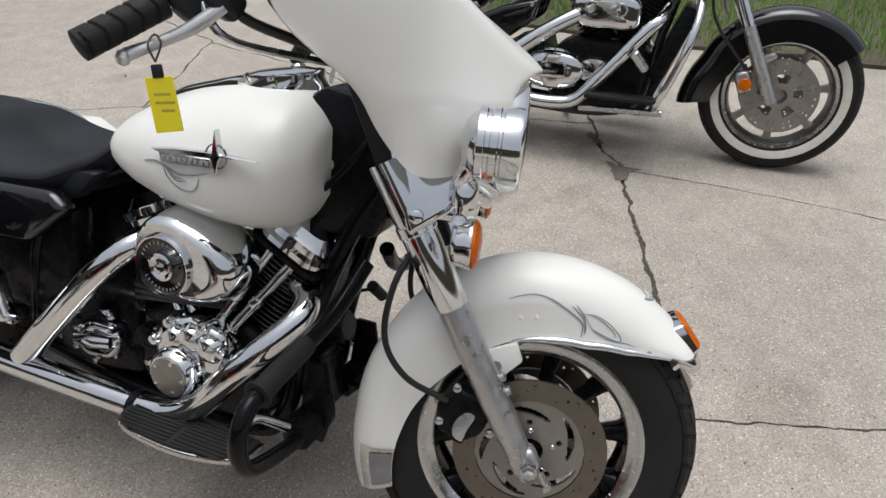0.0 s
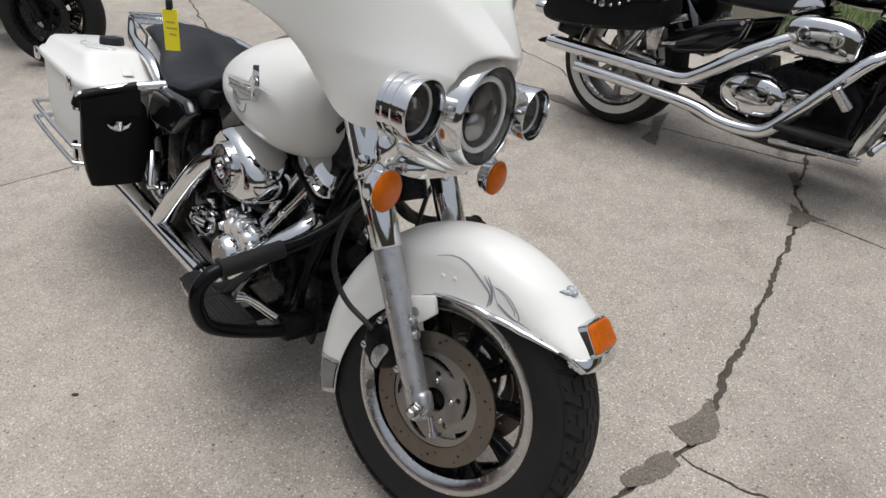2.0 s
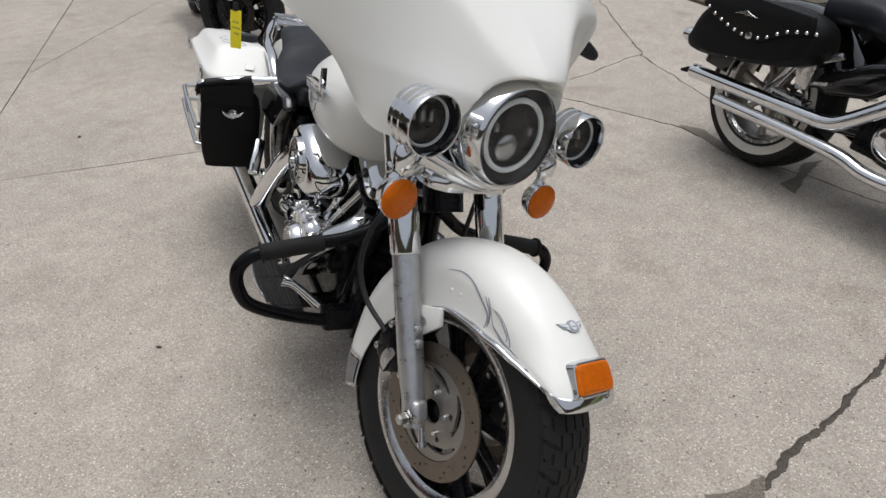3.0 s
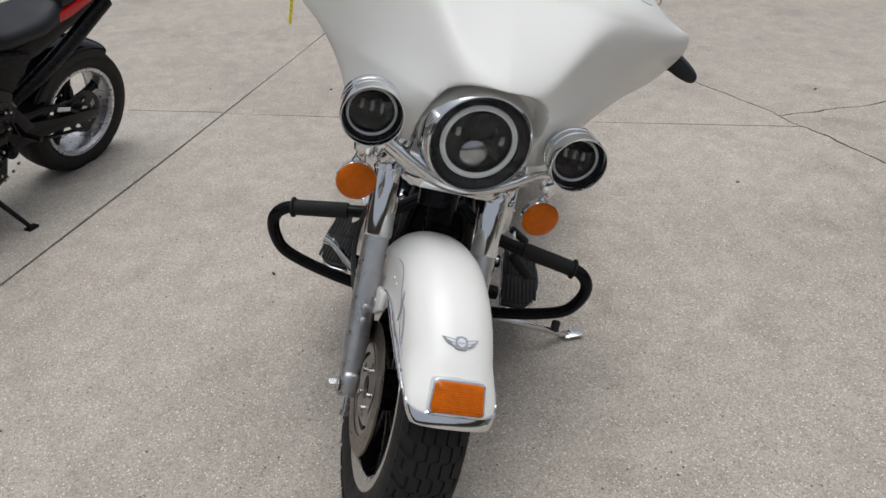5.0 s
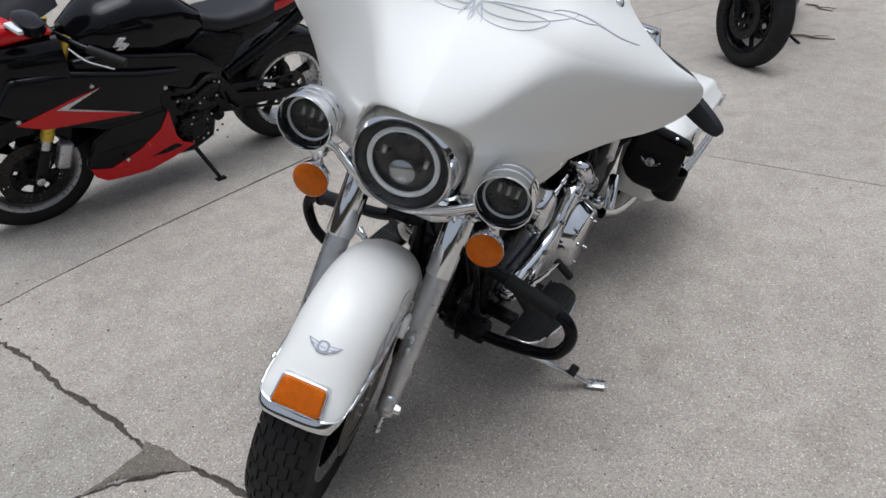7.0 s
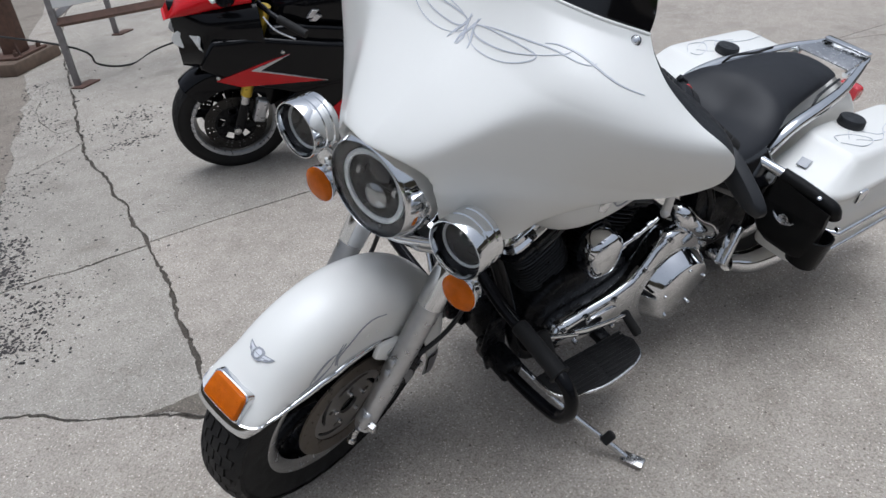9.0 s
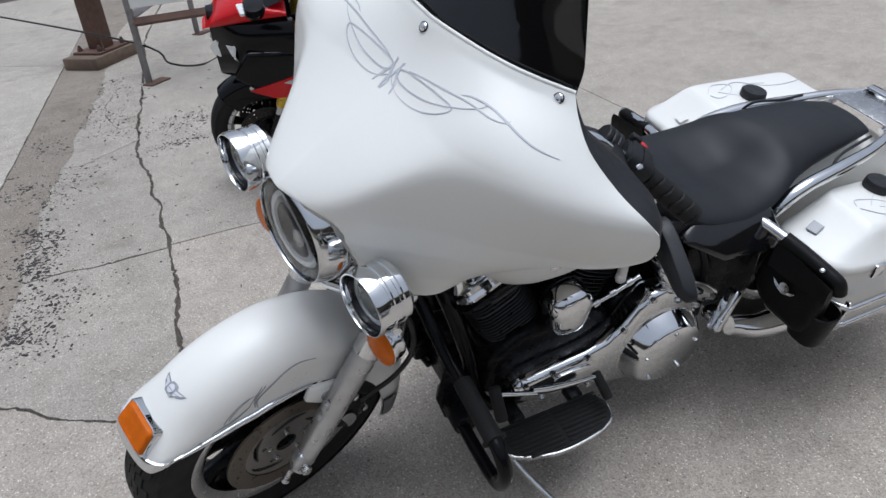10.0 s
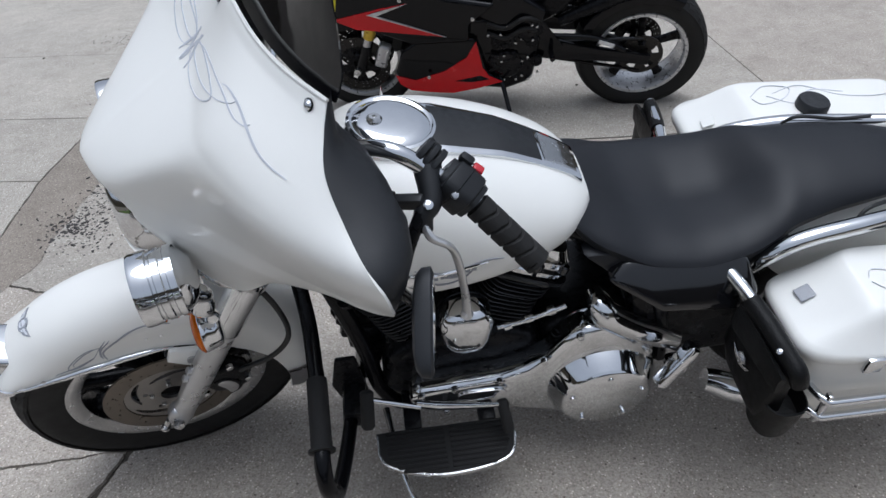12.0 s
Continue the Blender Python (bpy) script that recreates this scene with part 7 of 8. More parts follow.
part("fuel_tank", drop_body([(x, float(np.interp(x, [0.68, 0.80, 1.0, 1.18, 1.26], [0.05, 0.12, 0.165, 0.15, 0.08])), float(np.interp(x, [0.68, 1.0, 1.26], [0.74, 0.70, 0.76])), float(np.interp(x, [0.68, 0.8, 1.0, 1.2, 1.26], [0.79, 0.86, 0.92, 0.91, 0.86]))) for x in span(0.68, 1.26, 24)]), BLACK, cruiser, "gloss black fuel tank")
seat2 = part("seat", drop_body([(x, float(np.interp(x, [0.16, 0.30, 0.40, 0.55, 0.70, 0.80], [0.10, 0.13, 0.13, 0.18, 0.13, 0.06])), 0.64 + 0.02 * (x < 0.4), float(np.interp(x, [0.16, 0.30, 0.40, 0.46, 0.56, 0.72, 0.80], [0.775, 0.79, 0.785, 0.755, 0.735, 0.755, 0.77]))) for x in span(0.16, 0.80, 34)], 36, 3.0), VINYL, cruiser, "black studded two-up seat")
for k in range(26):
    x = 0.44 + 0.30 * (k % 13) / 12
    s = -1 if k < 13 else 1
    w = float(np.interp(x, [0.40, 0.55, 0.70, 0.80], [0.13, 0.18, 0.13, 0.06]))
    part("stud", turned([(0, 0.008), (0.003, 0.0065), (0.006, 0.002)], (x, s * w * 0.93, 0.712 + 0.01 * abs(x - 0.58)), (0, s, 0.8), 10), CHROME, seat2)
part("windshield", sheet(lambda u, v: (WB2 - 0.27 - 0.17 * v, u * (0.15 + 0.10 * v), 0.62 + 0.55 * v), span(-1, 1, 9), span(0, 1, 6), 0.004), PURLIN, cruiser, "smoked fork screen")
part("headlight", turned([(-0.10, 0.03), (-0.07, 0.07), (0, 0.09), (0.012, 0.085), (0.014, 0.001)], (WB2 - 0.20, 0, 0.86), (1, 0, 0), 36), CHROME, cruiser)
part("swing_arm", tube([(0.0, -0.10, 0.315), (0.30, -0.10, 0.30), (0.62, -0.09, 0.33)], 0.024, 12), BLACK, cruiser)
part("swing_arm", tube([(0.0, 0.10, 0.315), (0.30, 0.10, 0.30), (0.62, 0.09, 0.33)], 0.024, 12), BLACK, cruiser)
part("pivot_cover", plate([(0.50, 0.26), (0.52, 0.44), (0.66, 0.46), (0.70, 0.34), (0.62, 0.25)], -0.16, 0.16, "y", 0.01), SATIN, cruiser)
part("side_stand", tube([(0.80, 0.13, 0.18), (0.76, 0.24, 0.09), (0.74, 0.305, 0.055)], 0.011, 10), DULL_CHROME, cruiser)
part("brake_line", tube([(WB2 - 0.36, -0.06, 0.86), (WB2 - 0.34, -0.10, 0.70), (WB2 - 0.30, -0.13, 0.58), (WB2 - 0.16, -0.12, 0.42)], 0.006, 8), CABLE, cruiser)
part("splash_guard", plate([(1.04, 0.17), (1.12, 0.17), (1.28, 0.62), (1.22, 0.64)], -0.12, 0.12, "y", 0.01), SATIN, cruiser)

# ---- the red and black sport motorcycle ----
SPORT = Matrix.Translation((-2.249, -0.159, 0)) @ pose(0, 0, 0, 0, 0, -34.5) @ pose(0, 0, 0, -16)
sport = thing("sport_motorcycle", SPORT, "black and red sport motorcycle with full fairing on its side stand", "motorcycle")
WB3 = 1.38
AX3 = WB3 - 0.045
cast_wheel(sport, (AX3, 0, 0.286), 0.286, 0.12, 0.210, 5, False, SILVER, SATIN, (-0.075, 0.075), 0.150, DARK_ROTOR, PLATE)
cast_wheel(sport, (0, 0, 0.303), 0.303, 0.175, 0.216, 5, False, SILVER, SATIN, (-0.07,), 0.11, DARK_ROTOR, SILVER)
part("front_fender", arch((AX3, 0, 0.286), 0.315, 0.075, 48, 160, 0.05, 0.07), PANEL, sport, "gloss black front fender")
part("rear_hugger", arch((0, 0, 0.303), 0.335, 0.10, 30, 120, 0.03, 0.03), PANEL, sport, "black rear tyre hugger")
for s in (-1, 1):
    leg = part("fork_leg", tube([(AX3 - 0.005, s * 0.105, 0.27), (AX3 - 0.060, s * 0.105, 0.41)], 0.026, 16, 1), PANEL, sport)
    part("fork_tube", tube([(AX3 - 0.050, s * 0.105, 0.39), (AX3 - 0.085, s * 0.105, 0.48)], 0.021, 18, 1), DULL_CHROME, leg)
    part("fork_outer", tube([(AX3 - 0.075, s * 0.105, 0.455), (WB3 - 0.28, s * 0.105, 0.88)], 0.027, 18, 1), GOLD, leg, "gold anodised fork tube")
    part("caliper", block((0.060, 0.05, 0.125), (AX3 - 0.128, s * 0.100, 0.355), (0, -20, 0), 0.014, 3), SILVER, leg, "grey radial brake caliper")
    part("axle_nut", turned([(0, 0.020), (0.015, 0.018), (0.018, 0.012)], (AX3 + 0.002, s * 0.13, 0.286), (0, s, 0), 12), DULL_CHROME, leg)
    part("clip_on", tube([(WB3 - 0.25, s * 0.11, 0.90), (WB3 - 0.29, s * 0.22, 0.89), (WB3 - 0.37, s * 0.33, 0.86)], 0.012, 10), PANEL, sport)
    part("grip", tube([(WB3 - 0.31, s * 0.25, 0.882), (WB3 - 0.40, s * 0.36, 0.850)], 0.018, 14, 1), RUBBER, sport)
    part("hand_lever", tube([(WB3 - 0.25, s * 0.22, 0.885), (WB3 - 0.28, s * 0.30, 0.862), (WB3 - 0.35, s * 0.37, 0.842)], 0.0042, 8), DULL_CHROME, sport)
    part("frame_beam", plate([(0.50, 0.42), (0.44, 0.60), (0.58, 0.70), (1.00, 0.80), (1.12, 0.80), (1.10, 0.70), (0.80, 0.62), (0.60, 0.50)], s * 0.13, s * 0.17, "y", 0.015, 3), PANEL, sport, "black alloy frame beam")
    # side fairing, upper and belly panel
    upper = [(WB3 + 0.06, 0.68), (WB3 - 0.02, 0.80), (WB3 - 0.22, 0.78), (WB3 - 0.52, 0.70), (WB3 - 0.72, 0.66), (WB3 - 0.60, 0.56), (WB3 - 0.60, 0.48), (WB3 - 0.34, 0.47), (WB3 - 0.16, 0.55), (WB3 - 0.04, 0.61)]
    fair = part("side_fairing", plate(upper, s * 0.165, s * 0.205, "y", 0.02, 3), PANEL, sport, "gloss black side fairing with red flash")
    part("red_flash", plate([(WB3 + 0.00, 0.615), (WB3 - 0.22, 0.665), (WB3 - 0.34, 0.685), (WB3 - 0.18, 0.645), (WB3 - 0.16, 0.635), (WB3 - 0.50, 0.515), (WB3 - 0.30, 0.540), (WB3 - 0.10, 0.565)], s * 0.203, s * 0.209, "y", 0.001, 1), RED, fair, "red painted flash")
    part("silver_edge", plate([(WB3 - 0.34, 0.685), (WB3 - 0.155, 0.637), (WB3 - 0.50, 0.515), (WB3 - 0.20, 0.630)], s * 0.204, s * 0.211, "y", 0.0008, 1), SILVER, fair)
    lower = [(1.02, 0.48), (0.76, 0.49), (0.73, 0.40), (0.71, 0.30), (0.645, 0.252), (0.876, 0.192), (1.075, 0.212), (1.145, 0.295), (1.10, 0.42)]
    low3 = part("belly_fairing", plate(lower, s * 0.13, s * 0.185, "y", 0.02, 3), PANEL, sport, "black and red belly fairing")
    part("red_belly", plate([(0.752, 0.475), (0.800, 0.390), (0.905, 0.318), (1.05, 0.268), (1.142, 0.298), (1.125, 0.250), (1.078, 0.212), (0.98, 0.198), (0.876, 0.191), (0.76, 0.215), (0.640, 0.252), (0.700, 0.285), (0.728, 0.33)], s * 0.183, s * 0.190, "y", 0.001, 1), RED, low3, "red belly panel")
    part("belly_slot", plate([(0.86, 0.262), (0.74, 0.290), (0.70, 0.268), (0.78, 0.255)], s * 0.188, s * 0.193, "y", 0.001, 1), SATIN, low3)
    for px, pz in ((WB3 - 0.01, 0.63), (WB3 - 0.31, 0.70), (WB3 - 0.62, 0.60), (WB3 - 0.40, 0.30)):
        part("fairing_screw", turned([(0, 0.010), (0.004, 0.009), (0.006, 0.004)], (px, s * 0.206, pz), (0, s, 0), 12), DULL_CHROME, fair)
    part("tail_panel", plate([(0.33, 0.762), (0.10, 0.815), (-0.20, 0.885), (-0.22, 0.860), (0.03, 0.782), (0.30, 0.730)], s * 0.05, s * 0.10, "y", 0.010), RED, sport, "red tail panel")
    part("tail_cover", plate([(0.36, 0.730), (0.05, 0.785), (-0.14, 0.825), (0.00, 0.745), (0.22, 0.660), (0.36, 0.640)], s * 0.045, s * 0.092, "y", 0.010), PANEL, sport)
    part("swing_arm", plate([(-0.03, 0.285), (-0.04, 0.335), (0.20, 0.38), (0.48, 0.45), (0.54, 0.38), (0.40, 0.33), (0.20, 0.315)], s * 0.105, s * 0.135, "y", 0.008), PANEL, sport, "black swing arm")
    part("swing_brace", tube([(0.08, s * 0.12, 0.36), (0.22, s * 0.12, 0.43), (0.46, s * 0.12, 0.45)], 0.014, 10), PANEL, sport)
    part("label", plate([(0.13, 0.405), (0.20, 0.430), (0.205, 0.412), (0.135, 0.388)], s * 0.134, s * 0.1375, "y", 0.0005, 1), BOARD, sport)
    part("foot_peg", tube([(0.42, s * 0.15, 0.40), (0.41, s * 0.24, 0.405)], 0.012, 10, 1), PANEL, sport)
    part("heel_guard", plate([(0.36, 0.42), (0.46, 0.56), (0.50, 0.54), (0.44, 0.40)], s * 0.155, s * 0.165, "y", 0.003), PANEL, sport)
    part("mirror", skin([[(WB3 - 0.10 + a * 0.045 * k, s * (0.33 + 0.09 * b * k), 1.065 + 0.02 * d) for a, b in oval(20, 1, 1, 2.5)] for d, k in ((-1, 0.8), (0, 1), (1, 0.9), (1.4, 0.5))]), PANEL, sport)
    part("mirror_stem", tube([(WB3 - 0.08, s * 0.13, 0.965), (WB3 - 0.10, s * 0.20, 1.030), (WB3 - 0.10, s * 0.27, 1.060)], [0.014, 0.010, 0.012], 10), PANEL, sport)
    part("mirror_signal", block((0.03, 0.09, 0.016), (WB3 - 0.052, s * 0.34, 1.065), (0, 0, s * 10), 0.006), HALO, sport)
part("radiator", block((0.04, 0.26, 0.30), (WB3 - 0.36, 0, 0.40), (0, 12, 0), 0.01), PANEL, sport)
part("engine", plate([(0.50, 0.22), (0.46, 0.44), (0.56, 0.56), (0.86, 0.58), (0.98, 0.42), (0.92, 0.20), (0.62, 0.17)], -0.17, 0.15, "y", 0.03, 3), PANEL, sport, "black inline engine")
for k in range(14):
    part("engine_bolt", turned([(0, 0.008), (0.008, 0.007), (0.010, 0.003)], (0.52 + 0.028 * (k % 5), 0.15, 0.24 + 0.10 * (k // 5) + 0.02 * (k % 2)), (0, 1, 0), 8), DULL_CHROME, sport)
part("clutch_case", turned([(0.10, 0.075), (0.165, 0.07), (0.172, 0.06), (0.174, 0.001)], (0.62, 0, 0.33), (0, 1, 0), 32), PANEL, sport)
dice3 = random.Random(41)
for k in range(16):
    px, pz = 0.47 + 0.24 * dice3.random(), 0.25 + 0.30 * dice3.random()
    if k % 2:
        part("engine_cover", turned([(0, 0.030), (0.016, 0.029), (0.020, 0.024), (0.021, 0.012), (0.026, 0.010), (0.027, 0.001)], (px, 0.148, pz), (0, 1, 0), 18), SATIN, sport)
    else:
        part("bracket", block((0.030 + 0.05 * dice3.random(), 0.03, 0.018), (px, 0.160, pz), (0, 80 * dice3.random() - 30, 0), 0.006), SATIN, sport)
for k in range(12):
    part("engine_bolt", turned([(0, 0.007), (0.008, 0.006), (0.010, 0.003)], (0.47 + 0.26 * dice3.random(), 0.172, 0.25 + 0.33 * dice3.random()), (0, 1, 0), 8), DULL_CHROME, sport)
for dz in (0, 0.05):
    part("hose", tube([(0.46, 0.155, 0.50 + dz), (0.54, 0.185, 0.53 + dz), (0.62, 0.175, 0.48 + dz), (0.70, 0.165, 0.50 + dz)], 0.011, 10), RUBBER, sport)
part("fuel_tank", drop_body([(x, float(np.interp(x, [0.46, 0.56, 0.75, 0.95, 1.06], [0.07, 0.11, 0.155, 0.15, 0.09])), float(np.interp(x, [0.46, 0.7, 1.06], [0.72, 0.66, 0.76])), float(np.interp(x, [0.46, 0.6, 0.8, 0.95, 1.06], [0.82, 0.93, 0.985, 0.96, 0.88]))) for x in span(0.46, 1.06, 24)]), PANEL, sport, "gloss black fuel tank")
for s in (-1, 1):
    part("tank_mark", plate([(0.935, 0.815), (0.905, 0.85), (0.875, 0.845), (0.895, 0.83), (0.865, 0.815), (0.895, 0.795), (0.925, 0.80), (0.905, 0.815)], s * 0.150, s * 0.163, "y", 0.0008, 1), SILVER, sport)
part("seat", drop_body([(x, float(np.interp(x, [0.06, 0.20, 0.38, 0.50], [0.09, 0.125, 0.12, 0.07])), 0.72 + 0.1 * (0.5 - x) * 0.4, float(np.interp(x, [0.06, 0.18, 0.36, 0.50], [0.86, 0.825, 0.81, 0.83]))) for x in span(0.06, 0.50, 18)], 28, 3), VINYL, sport, "black sport seat")
part("pillion_seat", drop_body([(x, float(np.interp(x, [-0.20, -0.06, 0.08], [0.05, 0.09, 0.10])), 0.82 - 0.1 * x, 0.90 - 0.18 * x) for x in span(-0.20, 0.08, 10)], 24, 3), VINYL, sport)
part("nose", drop_body([(x, float(np.interp(x, [WB3 - 0.22, WB3 - 0.05, WB3 + 0.08, WB3 + 0.15], [0.165, 0.165, 0.12, 0.05])), float(np.interp(x, [WB3 - 0.22, WB3 + 0.15], [0.915, 0.865])), float(np.interp(x, [WB3 - 0.22, WB3 - 0.05, WB3 + 0.08, WB3 + 0.15], [0.955, 1.01, 0.945, 0.85]))) for x in span(WB3 - 0.22, WB3 + 0.15, 18)], 32, 2.6), RED, sport, "red nose fairing")
part("nose_chin", drop_body([(x, float(np.interp(x, [WB3 - 0.24, WB3, WB3 + 0.12], [0.206, 0.175, 0.05])), 0.60 + 0.1 * max(0, x - WB3), 0.935) for x in span(WB3 - 0.24, WB3 + 0.12, 14)], 32, 3), PANEL, sport)
for s in (-1, 1):
    part("headlight", skin([[(WB3 + 0.085 + 0.055 * a * k - 0.05 * b * b, s * (0.105 - 0.05 * a) * 1.02, 0.765 + 0.055 * b * k + 0.012 * dd) for a, b in oval(20, 1, 1, 2.2)] for dd, k in ((0, 1), (0.8, 0.95), (1.4, 0.7))]), HALO, sport, "clear headlight lens")
part("screen", sheet(lambda u, v: (WB3 - 0.02 - 0.26 * v, u * (0.13 + 0.05 * v) * (1 - 0.3 * v * v), 0.985 - 0.06 * u * u + 0.14 * v - 0.05 * u * u * v), span(-1, 1, 11), span(0, 1, 8), 0.003), TINT, sport)
part("subframe_cover", plate([(0.26, 0.70), (0.50, 0.76), (0.60, 0.70), (0.56, 0.56), (0.46, 0.50), (0.36, 0.56)], -0.105, 0.105, "y", 0.02, 3), SATIN, sport, "black plastic cover below the seat")
part("silencer", tube([(0.42, -0.14, 0.40), (0.27, -0.16, 0.47), (0.06, -0.15, 0.56), (-0.13, -0.13, 0.65)], [0.026, 0.05, 0.055, 0.048], 20), PANEL, sport, "black upswept silencer")
part("exhaust_cover", tube([(0.38, 0.08, 0.50), (0.22, 0.09, 0.58), (0.04, 0.08, 0.66), (-0.10, 0.075, 0.74), (-0.20, 0.07, 0.79)], [0.025, 0.032, 0.034, 0.036, 0.034], 16), SATIN, sport, "dark grey tail cover")
part("sprocket", holed_disc((0, 0, 0.312), 0.085, 0.006, [0.03 + 0.01 * i for i in range(8)], 60, lambda r, a: not (0.05 < r < 0.08 and (a * 5 / (2 * math.pi)) % 1 < 0.45)), DARK_ROTOR, sport)
for dz in (-0.085, 0.085):
    part("chain_run", tube([(0, 0.085, 0.312 + dz), (0.50, 0.085, 0.36 + dz * 0.4)], 0.008, 8, 1), PANEL, sport)
stand3 = part("side_stand", tube([(0.66, 0.12, 0.28), (0.62, 0.22, 0.18), (0.59, 0.31, 0.098)], [0.013, 0.011, 0.010], 10), PANEL, sport, "black side stand, extended")
part("stand_foot", block((0.05, 0.035, 0.012), (0.59, 0.315, 0.097), (16, 0, 0), 0.004), SATIN, stand3)
part("rear_inner", tube([(0.34, 0, 0.60), (0.10, 0, 0.74), (-0.18, 0, 0.84)], 0.05, 14), PANEL, sport)

# ---- the dark motorcycle behind ----
FAR = Matrix.Translation((-3.45, 2.53, 0)) @ pose(0, 0, 0, 0, 0, -18) @ pose(0, 0, 0, -9)
FAR_STEER = pose(-0.02, 0, 0.31, 0, 0, 44) @ pose(0.02, 0, -0.31)
far_bike = thing("parked_motorcycle", FAR, "black motorcycle with black multi-spoke wheels parked behind", "motorcycle")
cast_wheel(far_bike, (0, 0, 0.31), 0.31, 0.12, 0.225, 9, False, SATIN, SATIN, (-0.07, 0.07), 0.14, DARK_ROTOR).matrix_basis = FAR_STEER
cast_wheel(far_bike, (-1.50, 0, 0.31), 0.31, 0.16, 0.215, 9, False, SATIN, SATIN, (0.08,), 0.13, DARK_ROTOR)
part("front_fender", arch((0, 0, 0.31), 0.345, 0.075, 40, 150, 0.04, 0.05), BLACK, far_bike, turn=FAR_STEER)
part("rear_fender", arch((-1.50, 0, 0.32), 0.37, 0.10, 30, 165, 0.05, 0.09), BLACK, far_bike)
for s in (-1, 1):
    part("fork_leg", tube([(-0.02, s * 0.10, 0.29), (-0.30, s * 0.10, 0.90)], 0.026, 16, 1), SATIN, far_bike, turn=FAR_STEER)
    part("down_tube", tube([(-0.34, s * 0.04, 0.80), (-0.44, s * 0.09, 0.45), (-0.52, s * 0.11, 0.18), (-1.0, s * 0.11, 0.18), (-1.25, s * 0.11, 0.32)], 0.017, 10), BLACK, far_bike)
    part("handlebar", tube([(-0.32, s * 0.04, 0.98), (-0.36, s * 0.22, 1.05), (-0.48, s * 0.38, 1.02)], 0.014, 10), SATIN, far_bike)
    part("exhaust_pipe", tube([(-0.52, s * 0.10, 0.55), (-0.56, s * 0.17, 0.40), (-0.80, s * 0.19, 0.24), (-1.60, s * 0.21, 0.28)], 0.035, 14), SATIN, far_bike)
    part("chrome_cover", turned([(0.10, 0.07), (0.15, 0.065), (0.16, 0.001)], (-0.72, 0, 0.36), (0, s, 0), 24), CHROME, far_bike)
part("engine", plate([(-0.50, 0.22), (-0.48, 0.60), (-0.62, 0.70), (-0.84, 0.68), (-0.98, 0.44), (-0.96, 0.2)], -0.14, 0.14, "y", 0.03, 3), SATIN, far_bike)
part("fuel_tank", drop_body([(x, float(np.interp(x, [-0.90, -0.7, -0.48, -0.36], [0.06, 0.14, 0.15, 0.07])), 0.72, float(np.interp(x, [-0.90, -0.7, -0.48, -0.36], [0.80, 0.89, 0.92, 0.86]))) for x in span(-0.90, -0.36, 18)]), BLACK, far_bike)
part("seat", drop_body([(x, float(np.interp(x, [-1.55, -1.3, -1.1, -0.88], [0.10, 0.13, 0.15, 0.06])), 0.66, float(np.interp(x, [-1.55, -1.3, -1.1, -0.88], [0.77, 0.77, 0.71, 0.79]))) for x in span(-1.55, -0.88, 20)], 28, 3), VINYL, far_bike)
part("side_stand", tube([(-0.62, 0.12, 0.18), (-0.60, 0.25, 0.09), (-0.58, 0.33, 0.05)], 0.010, 8), SATIN, far_bike)

# ---- steel post, sign frame, cable, twigs ----
post = thing("steel_post", pose(-1.72, -4.30, 0, 0, 0, 28), "rusty square steel post bolted onto a weathered timber sill", "post")
part("sill", block((0.62, 0.34, 0.10), (0, 0, 0.05), (0, 0, 0), 0.012, 2), TIMBER, post, "weathered timber sill")
part("base_plate", block((0.40, 0.28, 0.02), (0, 0, 0.11), (0, 0, 0), 0.004), RUST, post)
part("column", block((0.15, 0.15, 3.0), (0, 0, 1.62), (0, 0, 0), 0.012), RUST, post, "rusty brown square column")
for a, b in ((-1, -1), (1, -1), (1, 1), (-1, 1)):
    part("gusset", plate([(0.07, 0.12), (0.18, 0.12), (0.07, 0.24)], -0.006, 0.006, "y", 0.001, 1), RUST, post, turn=pose(0, 0, 0, 0, 0, 45 + 90 * (a + 1 if b > 0 else 3 - a)))
    part("anchor_bolt", turned([(0, 0.020), (0.03, 0.020), (0.032, 0.012), (0.05, 0.012)], (a * 0.15, b * 0.10, 0.12), (0, 0, 1), 8), RUST, post)

sign = thing("sign_frame", pose(-1.57, -3.20, 0, 0, 0, 0), "grey steel frame on rusty feet carrying a white sign board", "sign")
for k, q in enumerate((Vector((0, 0, 0)), Vector((-1.14, -1.24, 0)), Vector((-1.55, 0.65, 0)))):
    part("leg", block((0.042, 0.042, 1.9), (q.x, q.y, 0.96), (0, 0, 41), 0.004), PURLIN, sign)
    part("foot_plate", block((0.20, 0.10, 0.012), (q.x - 0.05, q.y + 0.02, 0.006), (0, 0, 20), 0.003), RUST, sign, "rusty foot plate")
part("cross_rail", tube([(0, 0, 0.50), (-1.14, -1.24, 0.50)], 0.028, 4, 1), PURLIN, sign)
part("long_rail", tube([(0, 0, 0.46), (-1.55, 0.65, 0.46)], 0.035, 4, 1), RUST, sign)
part("board", plate([(0.0, 0.56), (0.0, 1.5), (-1.6, 1.5), (-1.6, 0.56)], -0.02, 0.02, "y", 0.003, 1), BOARD, sign, "white sign board", turn=pose(0, 0, 0, 0, 0, -22.7))
cord = thing("power_cord", pose(0, 0, 0), "thin black power cord lying across the ground", "cord")
part("cord_run", tube([(-1.2, -5.9, 0.4), (-1.58, -3.3, 0.30), (-1.75, -3.15, 0.12), (-2.1, -3.3, 0.006), (-2.5, -3.5, 0.006), (-3.0, -3.5, 0.006), (-3.7, -3.3, 0.006), (-4.4, -3.0, 0.006)], 0.008, 8), CABLE, cord)
